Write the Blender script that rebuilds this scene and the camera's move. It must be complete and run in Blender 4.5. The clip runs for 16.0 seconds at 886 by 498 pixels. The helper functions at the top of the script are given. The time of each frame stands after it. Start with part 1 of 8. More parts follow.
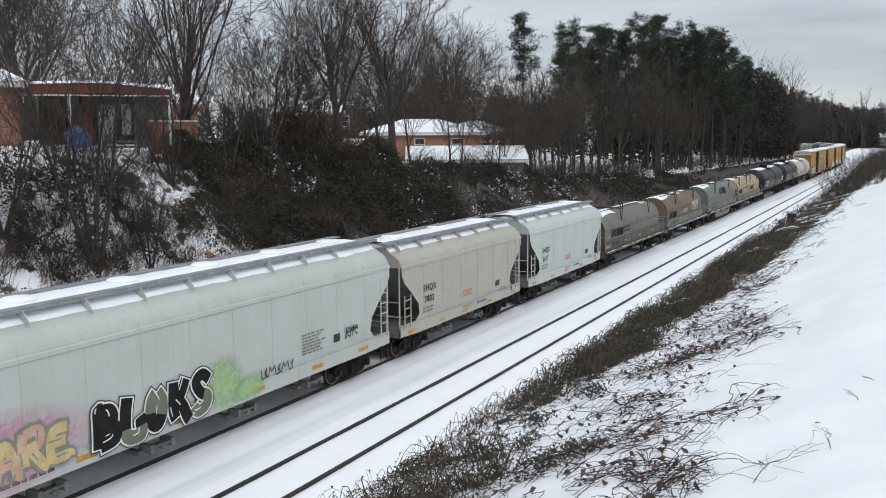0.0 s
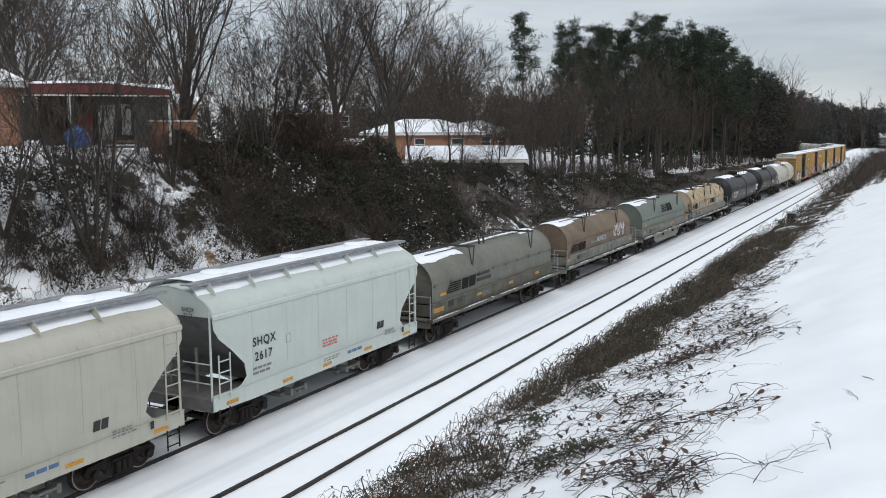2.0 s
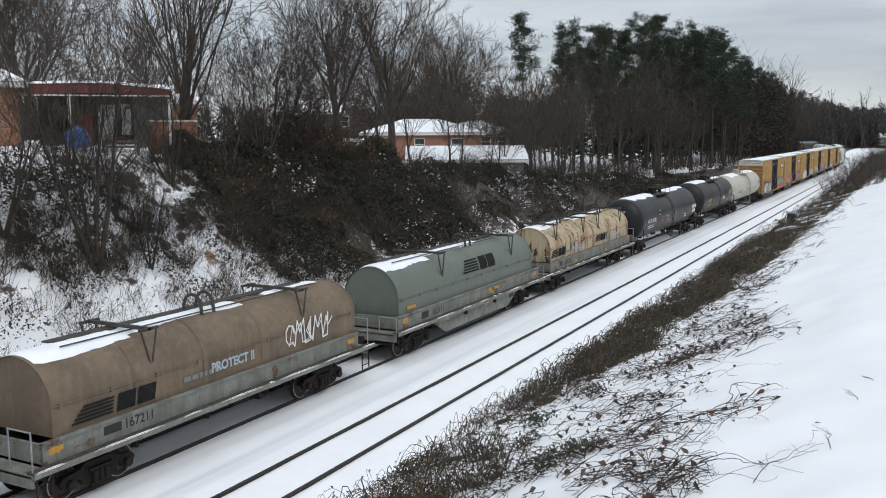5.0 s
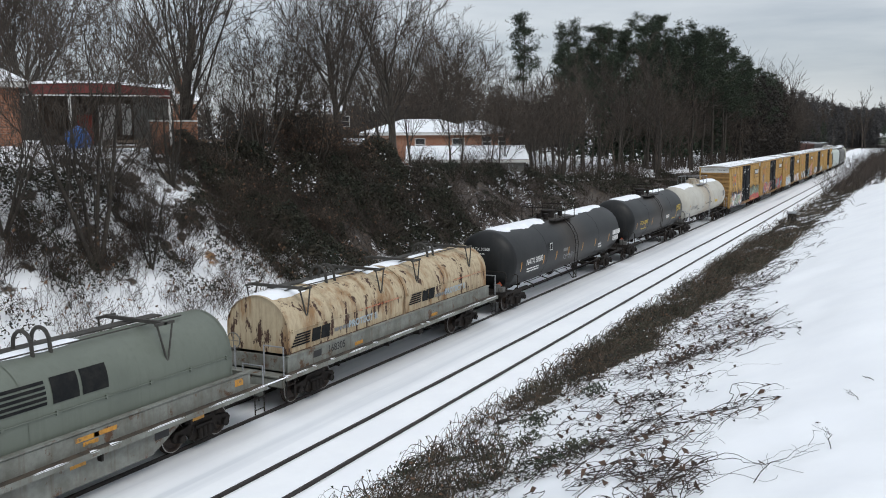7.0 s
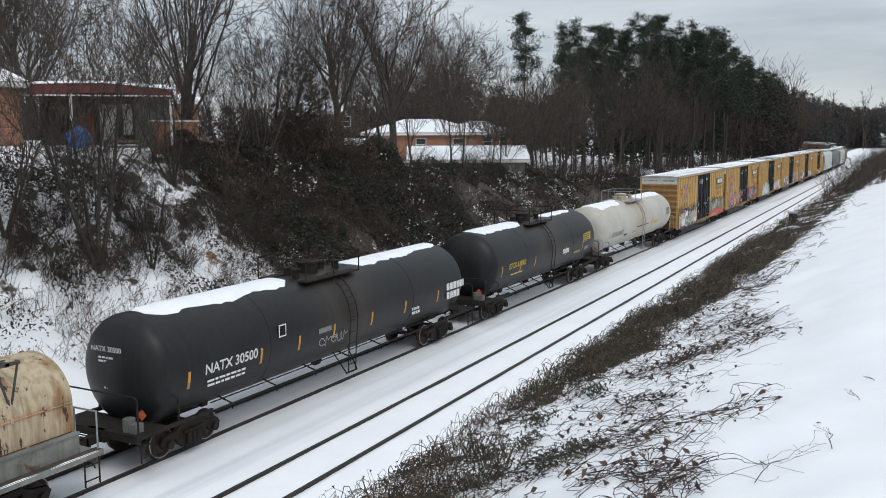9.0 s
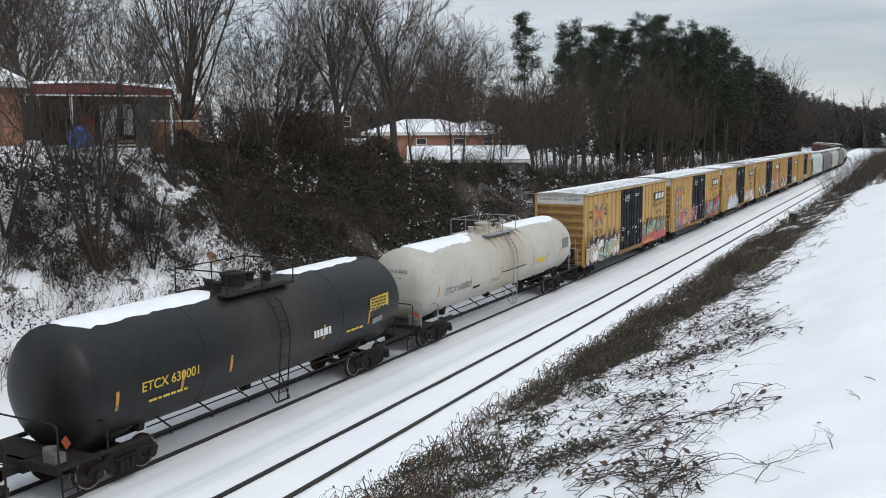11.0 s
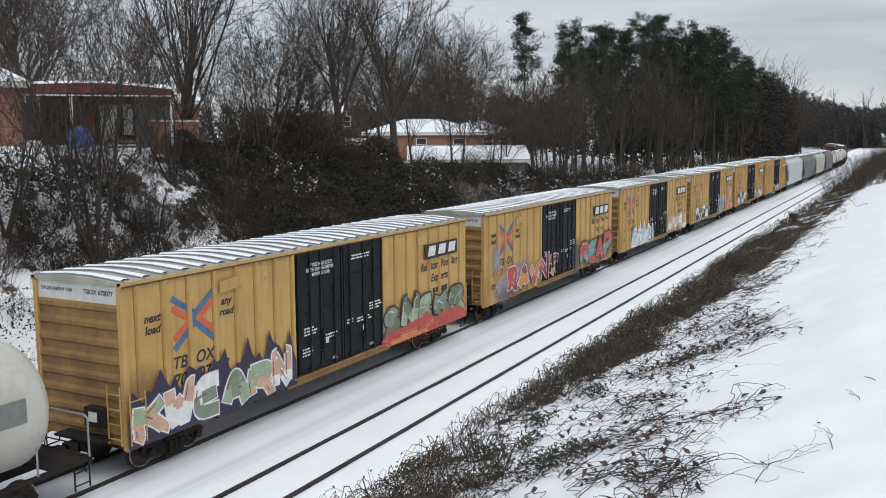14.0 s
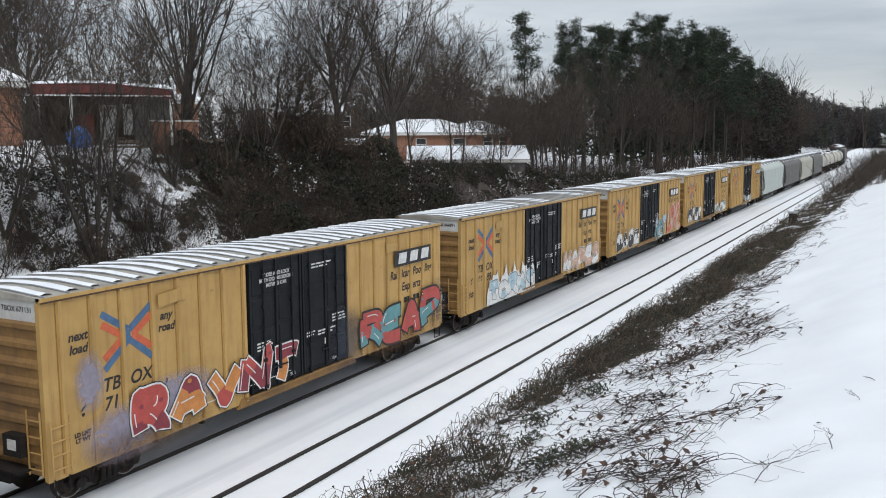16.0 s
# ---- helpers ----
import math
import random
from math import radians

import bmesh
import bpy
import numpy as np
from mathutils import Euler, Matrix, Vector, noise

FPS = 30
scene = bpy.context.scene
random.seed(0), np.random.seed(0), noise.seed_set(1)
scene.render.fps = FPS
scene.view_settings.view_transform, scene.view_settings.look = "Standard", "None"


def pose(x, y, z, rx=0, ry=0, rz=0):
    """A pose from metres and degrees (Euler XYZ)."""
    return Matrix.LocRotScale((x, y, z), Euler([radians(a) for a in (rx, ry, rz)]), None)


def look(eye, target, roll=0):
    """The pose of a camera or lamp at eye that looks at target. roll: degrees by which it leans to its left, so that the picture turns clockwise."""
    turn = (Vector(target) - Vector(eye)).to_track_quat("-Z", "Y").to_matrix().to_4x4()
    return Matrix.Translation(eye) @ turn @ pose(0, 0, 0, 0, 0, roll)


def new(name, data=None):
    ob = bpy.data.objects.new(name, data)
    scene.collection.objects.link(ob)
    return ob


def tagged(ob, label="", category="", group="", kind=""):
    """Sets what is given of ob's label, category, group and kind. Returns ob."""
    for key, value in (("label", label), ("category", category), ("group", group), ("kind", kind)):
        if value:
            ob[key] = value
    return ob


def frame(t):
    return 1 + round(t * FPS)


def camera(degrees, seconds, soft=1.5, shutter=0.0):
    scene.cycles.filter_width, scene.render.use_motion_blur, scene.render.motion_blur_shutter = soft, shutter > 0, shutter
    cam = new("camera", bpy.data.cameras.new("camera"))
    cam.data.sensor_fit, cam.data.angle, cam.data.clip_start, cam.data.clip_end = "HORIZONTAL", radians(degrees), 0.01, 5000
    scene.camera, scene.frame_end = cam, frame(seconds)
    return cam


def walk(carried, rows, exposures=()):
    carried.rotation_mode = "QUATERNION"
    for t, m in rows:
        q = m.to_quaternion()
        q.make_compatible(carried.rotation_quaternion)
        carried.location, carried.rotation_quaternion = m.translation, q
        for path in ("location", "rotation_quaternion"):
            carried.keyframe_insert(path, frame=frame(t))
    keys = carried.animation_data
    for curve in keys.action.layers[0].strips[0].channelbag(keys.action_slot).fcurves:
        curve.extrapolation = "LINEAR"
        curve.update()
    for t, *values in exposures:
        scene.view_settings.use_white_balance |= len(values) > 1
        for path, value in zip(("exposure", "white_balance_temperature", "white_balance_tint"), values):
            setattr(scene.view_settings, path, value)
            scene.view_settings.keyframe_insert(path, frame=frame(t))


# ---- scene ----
# The camera stands almost still on a bridge beside the line; x runs along the track, y to the left bank.
EYE = Vector((0.0, -18.35, 8.58))


def aim(yaw):
    pitch = -0.12697
    ahead = Vector((math.cos(pitch) * math.cos(yaw), math.cos(pitch) * math.sin(yaw), math.sin(pitch)))
    return look(EYE, EYE + ahead, -0.274)


cam = camera(52.366, 16.0, 1.0)
walk(cam, [(0.0, aim(0.48325)), (4.0, aim(0.48315)), (6.5, aim(0.48325)), (7.5, aim(0.4841)), (9.0, aim(0.4846)),
           (11.5, aim(0.4850)), (14.0, aim(0.4850)), (16.0, aim(0.4847))])

SPEED = 11.4        # metres a second
CURVE_X, CURVE_R = 240.0, 560.0
TRACK_GAP = 4.64    # from one track's middle to the other's

# ---- sky and light ----
world = bpy.data.worlds.new("overcast_sky")
scene.world = world
world.use_nodes = True
wn, wl = world.node_tree.nodes, world.node_tree.links
wn.clear()


def wnode(kind, **sets):
    n = wn.new(kind)
    for k, v in sets.items():
        n.inputs[k].default_value = v
    return n


coord = wn.new("ShaderNodeTexCoord")
sky = wn.new("ShaderNodeTexSky")
sky.sky_type, sky.sun_disc = "NISHITA", False
sky.sun_elevation, sky.sun_rotation = radians(48), radians(200)
wide = wn.new("ShaderNodeMapping")
wide.inputs["Scale"].default_value = (1.2, 1.2, 9.0)
wl.new(coord.outputs["Generated"], wide.inputs["Vector"])
cloud = wnode("ShaderNodeTexNoise", Scale=2.2, Detail=6.0, Roughness=0.55)
wl.new(wide.outputs["Vector"], cloud.inputs["Vector"])
tone = wn.new("ShaderNodeValToRGB")
tone.color_ramp.elements[0].position, tone.color_ramp.elements[0].color = 0.32, (0.42, 0.467, 0.525, 1)
tone.color_ramp.elements[1].position, tone.color_ramp.elements[1].color = 0.68, (0.69, 0.722, 0.755, 1)
wl.new(cloud.outputs["Fac"], tone.inputs["Fac"])
split = wn.new("ShaderNodeSeparateXYZ")
wl.new(coord.outputs["Generated"], split.inputs["Vector"])
rise = wnode("ShaderNodeMapRange")
rise.inputs["From Min"].default_value, rise.inputs["From Max"].default_value = 0.12, 0.9
rise.inputs["To Min"].default_value, rise.inputs["To Max"].default_value = 1.0, 1.75
wl.new(split.outputs["Z"], rise.inputs["Value"])
lift = wn.new("ShaderNodeVectorMath")
lift.operation = "SCALE"
wl.new(tone.outputs["Color"], lift.inputs[0])
wl.new(rise.outputs["Result"], lift.inputs["Scale"])
cover = wn.new("ShaderNodeBackground")
wl.new(lift.outputs["Vector"], cover.inputs["Color"])
cover.inputs["Strength"].default_value = 0.90
blue = wn.new("ShaderNodeBackground")
wl.new(sky.outputs["Color"], blue.inputs["Color"])
blue.inputs["Strength"].default_value = 0.02
both = wn.new("ShaderNodeAddShader")
wl.new(cover.outputs[0], both.inputs[0])
wl.new(blue.outputs[0], both.inputs[1])
wout = wn.new("ShaderNodeOutputWorld")
wl.new(both.outputs[0], wout.inputs["Surface"])

sun = new("sun", bpy.data.lights.new("sun", "SUN"))
sun.data.energy, sun.data.angle, sun.data.color = 1.0, radians(28), (1.0, 0.97, 0.92)
sun.matrix_world = look((-30, -40, 60), (0, 0, 0))
scene.view_settings.exposure = 0.0

# ---- materials ----


def material(name, base, second=None, rough=0.7, metal=0.0, scale=6.0, low=0.4, high=0.62, bump=0.15, bump_scale=40.0,
             wear=None, wear_at=0.62, wear_scale=0.55, wear_edge=0.06, stretch=(1, 1, 1), random_tone=0.0, island_tone=0.0, streak=None, grain=1.0, spec=0.5):
    """A procedural paint, metal, wood or earth: two tones by a broad noise, a finer grain with relief, and optional wear."""
    m = bpy.data.materials.new(name)
    m.use_nodes = True
    n, l = m.node_tree.nodes, m.node_tree.links
    n.clear()
    out, bsdf = n.new("ShaderNodeOutputMaterial"), n.new("ShaderNodeBsdfPrincipled")
    l.new(bsdf.outputs[0], out.inputs["Surface"])
    tc, mp = n.new("ShaderNodeTexCoord"), n.new("ShaderNodeMapping")
    mp.inputs["Scale"].default_value = stretch
    l.new(tc.outputs["Object"], mp.inputs["Vector"])

    def noise_at(s, detail=5.0, rough_=0.6, vec=None):
        t = n.new("ShaderNodeTexNoise")
        t.inputs["Scale"].default_value, t.inputs["Detail"].default_value, t.inputs["Roughness"].default_value = s, detail, rough_
        l.new((vec or mp).outputs["Vector"], t.inputs["Vector"])
        return t

    def ramp(src, a, b):
        r = n.new("ShaderNodeMapRange")
        r.inputs["From Min"].default_value, r.inputs["From Max"].default_value = a, b
        l.new(src, r.inputs["Value"])
        return r.outputs["Result"]

    def mix(fac, a, b):
        x = n.new("ShaderNodeMix")
        x.data_type = "RGBA"
        if isinstance(fac, float):
            x.inputs["Factor"].default_value = fac
        else:
            l.new(fac, x.inputs["Factor"])
        for sock, v in ((x.inputs["A"], a), (x.inputs["B"], b)):
            if isinstance(v, tuple):
                sock.default_value = (*v, 1)
            else:
                l.new(v, sock)
        return x.outputs["Result"]

    second = second or tuple(c * 0.8 for c in base)
    colour = mix(ramp(noise_at(scale).outputs["Fac"], low, high), base, second)
    fine = noise_at(scale * 7, 4.0)
    colour = mix(ramp(fine.outputs["Fac"], 0.45, 1.0), colour, tuple(c * (1 - 0.4 * grain) for c in base))
    if streak:
        run = n.new("ShaderNodeMapping")
        run.inputs["Scale"].default_value = (3.5, 3.5, 0.22)
        l.new(tc.outputs["Object"], run.inputs["Vector"])
        colour = mix(ramp(noise_at(1.6, 6.0, 0.65, run).outputs["Fac"], 0.50, 0.92), colour, streak)
    if wear:
        colour = mix(ramp(noise_at(scale * wear_scale, 8.0, 0.7).outputs["Fac"], wear_at, wear_at + wear_edge), colour, wear)
    if random_tone or island_tone:
        if random_tone:
            src = n.new("ShaderNodeObjectInfo").outputs["Random"]
        else:
            src = n.new("ShaderNodeNewGeometry").outputs["Random Per Island"]
        hsv = n.new("ShaderNodeHueSaturation")
        k = random_tone or island_tone
        r = n.new("ShaderNodeMapRange")
        r.inputs["To Min"].default_value, r.inputs["To Max"].default_value = 1 - k, 1 + k
        l.new(src, r.inputs["Value"])
        l.new(r.outputs["Result"], hsv.inputs["Value"])
        l.new(colour, hsv.inputs["Color"])
        colour = hsv.outputs["Color"]
    l.new(colour, bsdf.inputs["Base Color"])
    bsdf.inputs["Roughness"].default_value, bsdf.inputs["Metallic"].default_value = rough, metal
    bsdf.inputs["Specular IOR Level"].default_value = spec
    if bump:
        b = n.new("ShaderNodeBump")
        b.inputs["Strength"].default_value, b.inputs["Distance"].default_value = bump, 0.02
        l.new(noise_at(bump_scale, 4.0).outputs["Fac"], b.inputs["Height"])
        l.new(b.outputs["Normal"], bsdf.inputs["Normal"])
    return m


def ground_material():
    """Snow on the flat, litter and red clay showing through on the steep banks."""
    m = material("snow_ground", (0.875, 0.89, 0.91), (0.835, 0.852, 0.88), rough=0.65, scale=0.5, bump=0.05, bump_scale=3.0, grain=0.12)
    n, l = m.node_tree.nodes, m.node_tree.links
    bsdf = next(x for x in n if x.type == "BSDF_PRINCIPLED")
    snow = bsdf.inputs["Base Color"].links[0].from_socket
    geo = n.new("ShaderNodeNewGeometry")
    pos = n.new("ShaderNodeSeparateXYZ")
    l.new(geo.outputs["Position"], pos.inputs["Vector"])

    def rng(src, a, b, lo=0.0, hi=1.0):
        r = n.new("ShaderNodeMapRange")
        r.interpolation_type = "SMOOTHSTEP"
        r.inputs["From Min"].default_value, r.inputs["From Max"].default_value = a, b
        r.inputs["To Min"].default_value, r.inputs["To Max"].default_value = lo, hi
        l.new(src, r.inputs["Value"])
        return r.outputs["Result"]

    def op(kind, a, b):
        x = n.new("ShaderNodeMath")
        x.operation = kind
        for sock, v in zip(x.inputs, (a, b)):
            if isinstance(v, float):
                sock.default_value = v
            else:
                l.new(v, sock)
        return x.outputs[0]

    def tex(s, d=8.0, r=0.68):
        t = n.new("ShaderNodeTexNoise")
        t.inputs["Scale"].default_value, t.inputs["Detail"].default_value, t.inputs["Roughness"].default_value = s, d, r
        l.new(geo.outputs["Position"], t.inputs["Vector"])
        return t.outputs["Fac"]

    def blend(fac, a, b):
        x = n.new("ShaderNodeMix")
        x.data_type = "RGBA"
        l.new(fac, x.inputs["Factor"])
        for sock, v in ((x.inputs["A"], a), (x.inputs["B"], b)):
            if isinstance(v, tuple):
                sock.default_value = (*v, 1)
            else:
                l.new(v, sock)
        return x.outputs["Result"]

    # the left bank: more litter higher up
    bank = op("MULTIPLY", rng(pos.outputs["Y"], 5.5, 7.5), rng(pos.outputs["Y"], 13.6, 15.5, 1.0, 0.0))
    height = rng(pos.outputs["Y"], 6.0, 10.5, 0.385, 0.575)
    along = rng(pos.outputs["X"], 30.0, 40.0, -0.08, 0.13)
    amount = op("MULTIPLY", op("ADD", height, along), bank)
    # woods on the terrace: snow between leaf litter
    wood = op("MULTIPLY", rng(pos.outputs["Y"], 15.0, 20.0), rng(pos.outputs["X"], 75.0, 110.0, 0.12, 0.47))
    # the right bank under the brambles
    right = op("MULTIPLY", rng(pos.outputs["Y"], -12.4, -11.2, 0.0, 0.40), rng(pos.outputs["Y"], -9.6, -8.6, 1.0, 0.0))
    loose = op("MULTIPLY", rng(pos.outputs["Y"], -17.0, -13.4, 0.0, 0.34), rng(pos.outputs["Y"], -11.9, -11.2, 1.0, 0.0))
    amount = op("MAXIMUM", op("MAXIMUM", amount, wood), op("MAXIMUM", right, loose))
    mask = rng(op("SUBTRACT", op("ADD", amount, 0.0), tex(1.1)), -0.03, 0.05)
    litter = blend(rng(tex(4.0, 9.0, 0.75), 0.42, 0.60), (0.018, 0.014, 0.011), (0.085, 0.060, 0.041))
    spot = op("MULTIPLY", op("MULTIPLY", rng(pos.outputs["X"], 27.5, 30.0), rng(pos.outputs["X"], 33.0, 36.0, 1.0, 0.0)),
              op("MULTIPLY", rng(pos.outputs["Y"], 6.2, 7.2), rng(pos.outputs["Y"], 8.6, 9.8, 1.0, 0.0)))
    clay = blend(op("MULTIPLY", spot, rng(tex(0.8), 0.40, 0.55)), litter, (0.33, 0.17, 0.065))
    amount = op("MAXIMUM", amount, op("MULTIPLY", spot, 0.52))
    # fine streaks of blown snow along the tracks
    sm = n.new("ShaderNodeMapping")
    sm.inputs["Scale"].default_value = (0.03, 1.5, 1.0)
    l.new(geo.outputs["Position"], sm.inputs["Vector"])
    st = n.new("ShaderNodeTexNoise")
    st.inputs["Scale"].default_value, st.inputs["Detail"].default_value = 1.0, 4.0
    l.new(sm.outputs["Vector"], st.inputs["Vector"])
    bed = op("MULTIPLY", rng(pos.outputs["Y"], -3.9, -3.2), rng(pos.outputs["Y"], 2.5, 4.0, 1.0, 0.0))
    streaks = op("MULTIPLY", rng(st.outputs["Fac"], 0.40, 0.85), bed)
    snow = blend(streaks, snow, (0.60, 0.63, 0.67))
    l.new(blend(mask, snow, clay), bsdf.inputs["Base Color"])
    return m


M = {}
M["ground"] = ground_material()
M["snow"] = material("snow", (0.88, 0.90, 0.93), (0.80, 0.83, 0.87), rough=0.6, scale=1.5, bump=0.3, bump_scale=8, grain=0.2)
M["rail"] = material("rail_steel", (0.045, 0.037, 0.034), (0.028, 0.024, 0.023), rough=0.55, metal=0.3, scale=3, spec=0.3)
M["black"] = material("dark_running_gear", (0.014, 0.012, 0.011), (0.026, 0.020, 0.016), rough=0.8, scale=4, wear=(0.06, 0.038, 0.026), wear_at=0.64, spec=0.25)
M["wheel"] = material("wheel_steel", (0.030, 0.022, 0.019), (0.055, 0.038, 0.028), rough=0.6, metal=0.2, scale=5, spec=0.3)
M["bark"] = material("bark", (0.036, 0.030, 0.024), (0.074, 0.063, 0.052), rough=0.95, scale=2.5, stretch=(3, 3, 0.6), bump=0.6, random_tone=0.22)
M["twig"] = material("twig", (0.056, 0.043, 0.034), (0.090, 0.070, 0.054), rough=0.95, scale=0.8, bump=0, random_tone=0.22, island_tone=0.0)
M["brush_twig"] = material("brush_twig", (0.046, 0.036, 0.029), (0.092, 0.071, 0.055), rough=0.95, scale=0.5, bump=0, island_tone=0.3)
M["bramble_leaf"] = material("bramble_leaf", (0.026, 0.038, 0.020), (0.055, 0.058, 0.030), rough=0.6, scale=0.8, bump=0, island_tone=0.5)
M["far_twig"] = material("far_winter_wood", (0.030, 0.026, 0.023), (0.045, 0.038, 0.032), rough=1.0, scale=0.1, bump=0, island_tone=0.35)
# Paler than far_twig: the haze of distance is mixed into the colour.
M["hazy_wood"] = material("far_haze_tinted_winter_wood", (0.078, 0.074, 0.072), (0.060, 0.058, 0.058), rough=1.0, scale=0.05, bump=0, island_tone=0.3)
M["pine"] = material("pine_needles", (0.020, 0.033, 0.018), (0.032, 0.045, 0.022), rough=0.8, scale=0.7, bump=0, island_tone=0.45)
M["ivy"] = material("ivy_leaf", (0.022, 0.027, 0.015), (0.044, 0.036, 0.024), rough=0.8, scale=0.8, bump=0, island_tone=0.55)
M["bramble"] = material("bramble_cane", (0.048, 0.039, 0.028), (0.110, 0.086, 0.060), rough=0.9, scale=1.2, bump=0, island_tone=0.65)
M["dead_leaf"] = material("dead_leaf", (0.13, 0.075, 0.045), (0.22, 0.13, 0.08), rough=0.85, scale=2, bump=0, island_tone=0.4)
M["dark_leaf"] = material("dark_dead_leaf", (0.060, 0.036, 0.026), (0.12, 0.072, 0.048), rough=0.85, scale=2, bump=0, island_tone=0.5)
M["vine"] = material("dead_vine", (0.030, 0.022, 0.018), (0.066, 0.048, 0.038), rough=0.9, scale=1.2, bump=0, island_tone=0.5)
# Dead mat, its colour taken darker to carry the shade between the canes.
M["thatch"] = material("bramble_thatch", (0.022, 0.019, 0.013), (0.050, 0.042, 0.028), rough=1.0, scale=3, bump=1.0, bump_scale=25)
# ---- mesh tools ----


def mesh_of(name, bm, mat, smooth=None):
    me = bpy.data.meshes.new(name)
    bmesh.ops.recalc_face_normals(bm, faces=bm.faces)
    bm.to_mesh(me)
    bm.free()
    me.materials.append(M[mat] if isinstance(mat, str) else mat)
    if smooth:
        for f in me.polygons:
            f.use_smooth = True
        me.set_sharp_from_angle(angle=radians(smooth))
    return me


def part(name, bm, mat, parent, label="", smooth=None):
    """Links a bmesh as one mesh object under a thing or a part."""
    ob = new(name, mesh_of(name, bm, mat, smooth))
    ob.parent = parent
    if label:
        tagged(ob, label)
    return ob


def share(name, me, parent, m=None):
    ob = new(name, me)
    ob.parent = parent
    if m is not None:
        ob.matrix_basis = m
    return ob


def thing(name, m, label, category, group="", kind=""):
    ob = new(name)
    ob.empty_display_size = 0.2
    ob.matrix_basis = m
    return tagged(ob, label, category, group, kind)


def box(bm, x0, x1, y0, y1, z0, z1):
    v = [bm.verts.new(p) for p in ((x0, y0, z0), (x1, y0, z0), (x1, y1, z0), (x0, y1, z0),
                                   (x0, y0, z1), (x1, y0, z1), (x1, y1, z1), (x0, y1, z1))]
    for f in ((0, 3, 2, 1), (4, 5, 6, 7), (0, 1, 5, 4), (1, 2, 6, 5), (2, 3, 7, 6), (3, 0, 4, 7)):
        bm.faces.new([v[i] for i in f])
    return v


def slab(bm, outline, axis, a, b):
    """An outline in the plane across axis, pushed from a to b. Outline pairs are (x, z) for axis y, (y, z) for x, (x, y) for z."""
    put = {"y": lambda p, c: (p[0], c, p[1]), "x": lambda p, c: (c, p[0], p[1]), "z": lambda p, c: (p[0], p[1], c)}[axis]
    v0, v1 = [bm.verts.new(put(p, a)) for p in outline], [bm.verts.new(put(p, b)) for p in outline]
    bm.faces.new(v0), bm.faces.new(v1[::-1])
    k = len(outline)
    for i in range(k):
        bm.faces.new((v0[i], v0[(i + 1) % k], v1[(i + 1) % k], v1[i]))


def rod(bm, p, q, r, sides=8, r2=None):
    p, q = Vector(p), Vector(q)
    turn = (q - p).to_track_quat("Z", "Y").to_matrix()
    rings = []
    for c, rr in ((p, r), (q, r if r2 is None else r2)):
        rings.append([bm.verts.new(c + turn @ Vector((rr * math.cos(a), rr * math.sin(a), 0)))
                      for a in (2 * math.pi * i / sides for i in range(sides))])
    for i in range(sides):
        bm.faces.new((rings[0][i], rings[0][(i + 1) % sides], rings[1][(i + 1) % sides], rings[1][i]))
    bm.faces.new(rings[0][::-1]), bm.faces.new(rings[1])


def pipe(bm, points, r, sides=6):
    for p, q in zip(points, points[1:]):
        rod(bm, p, q, r, sides)


def loft(bm, rings, close=True, caps=True):
    """Joins rings of equal count into a skin."""
    vs = [[bm.verts.new(p) for p in ring] for ring in rings]
    k = len(vs[0])
    for a, b in zip(vs, vs[1:]):
        for i in range(k if close else k - 1):
            bm.faces.new((a[i], a[(i + 1) % k], b[(i + 1) % k], b[i]))
    if caps:
        bm.faces.new(vs[0][::-1]), bm.faces.new(vs[-1])
    return vs


def np_mesh(name, verts, faces, mat, smooth=False):
    me = bpy.data.meshes.new(name)
    verts, faces = np.asarray(verts, dtype=np.float32), np.asarray(faces, dtype=np.int32)
    me.vertices.add(len(verts))
    me.vertices.foreach_set("co", verts.ravel())
    k = faces.shape[1]
    me.loops.add(faces.size)
    me.loops.foreach_set("vertex_index", faces.ravel())
    me.polygons.add(len(faces))
    me.polygons.foreach_set("loop_start", np.arange(0, faces.size, k, dtype=np.int32))
    me.polygons.foreach_set("loop_total", np.full(len(faces), k, dtype=np.int32))
    if smooth:
        me.polygons.foreach_set("use_smooth", np.ones(len(faces), dtype=bool))
    me.update(calc_edges=True)
    me.materials.append(M[mat])
    return me


def lattice(ix, iy, seed):
    h = (ix.astype(np.int64) * 374761393 + iy.astype(np.int64) * 668265263 + seed * 974711) & 0x7FFFFFFF
    h = ((h ^ (h >> 13)) * 1274126177) & 0x7FFFFFFF
    return (h ^ (h >> 16)) / 0x7FFFFFFF


def rough_field(x, y, size, seed=1, octaves=4):
    """Smooth random relief between about -1 and 1."""
    total, amp, norm = 0.0, 1.0, 0.0
    for o in range(octaves):
        u, v = x / size * 2 ** o, y / size * 2 ** o
        iu, iv = np.floor(u), np.floor(v)
        fu, fv = u - iu, v - iv
        fu, fv = fu * fu * (3 - 2 * fu), fv * fv * (3 - 2 * fv)
        a, b = lattice(iu, iv, seed + o), lattice(iu + 1, iv, seed + o)
        c, d = lattice(iu, iv + 1, seed + o), lattice(iu + 1, iv + 1, seed + o)
        total = total + amp * ((a * (1 - fu) + b * fu) * (1 - fv) + (c * (1 - fu) + d * fu) * fv - 0.5) * 2
        norm += amp
        amp *= 0.5
    return total / norm


# ---- the lie of the land ----


def bend(x):
    """How far the line has swung to the left at x."""
    d = np.clip(np.asarray(x, dtype=float) - CURVE_X, 0, 300)
    over = np.clip(np.asarray(x, dtype=float) - CURVE_X - 300, 0, None)
    return d * d / (2 * CURVE_R) + over * 300 / CURVE_R


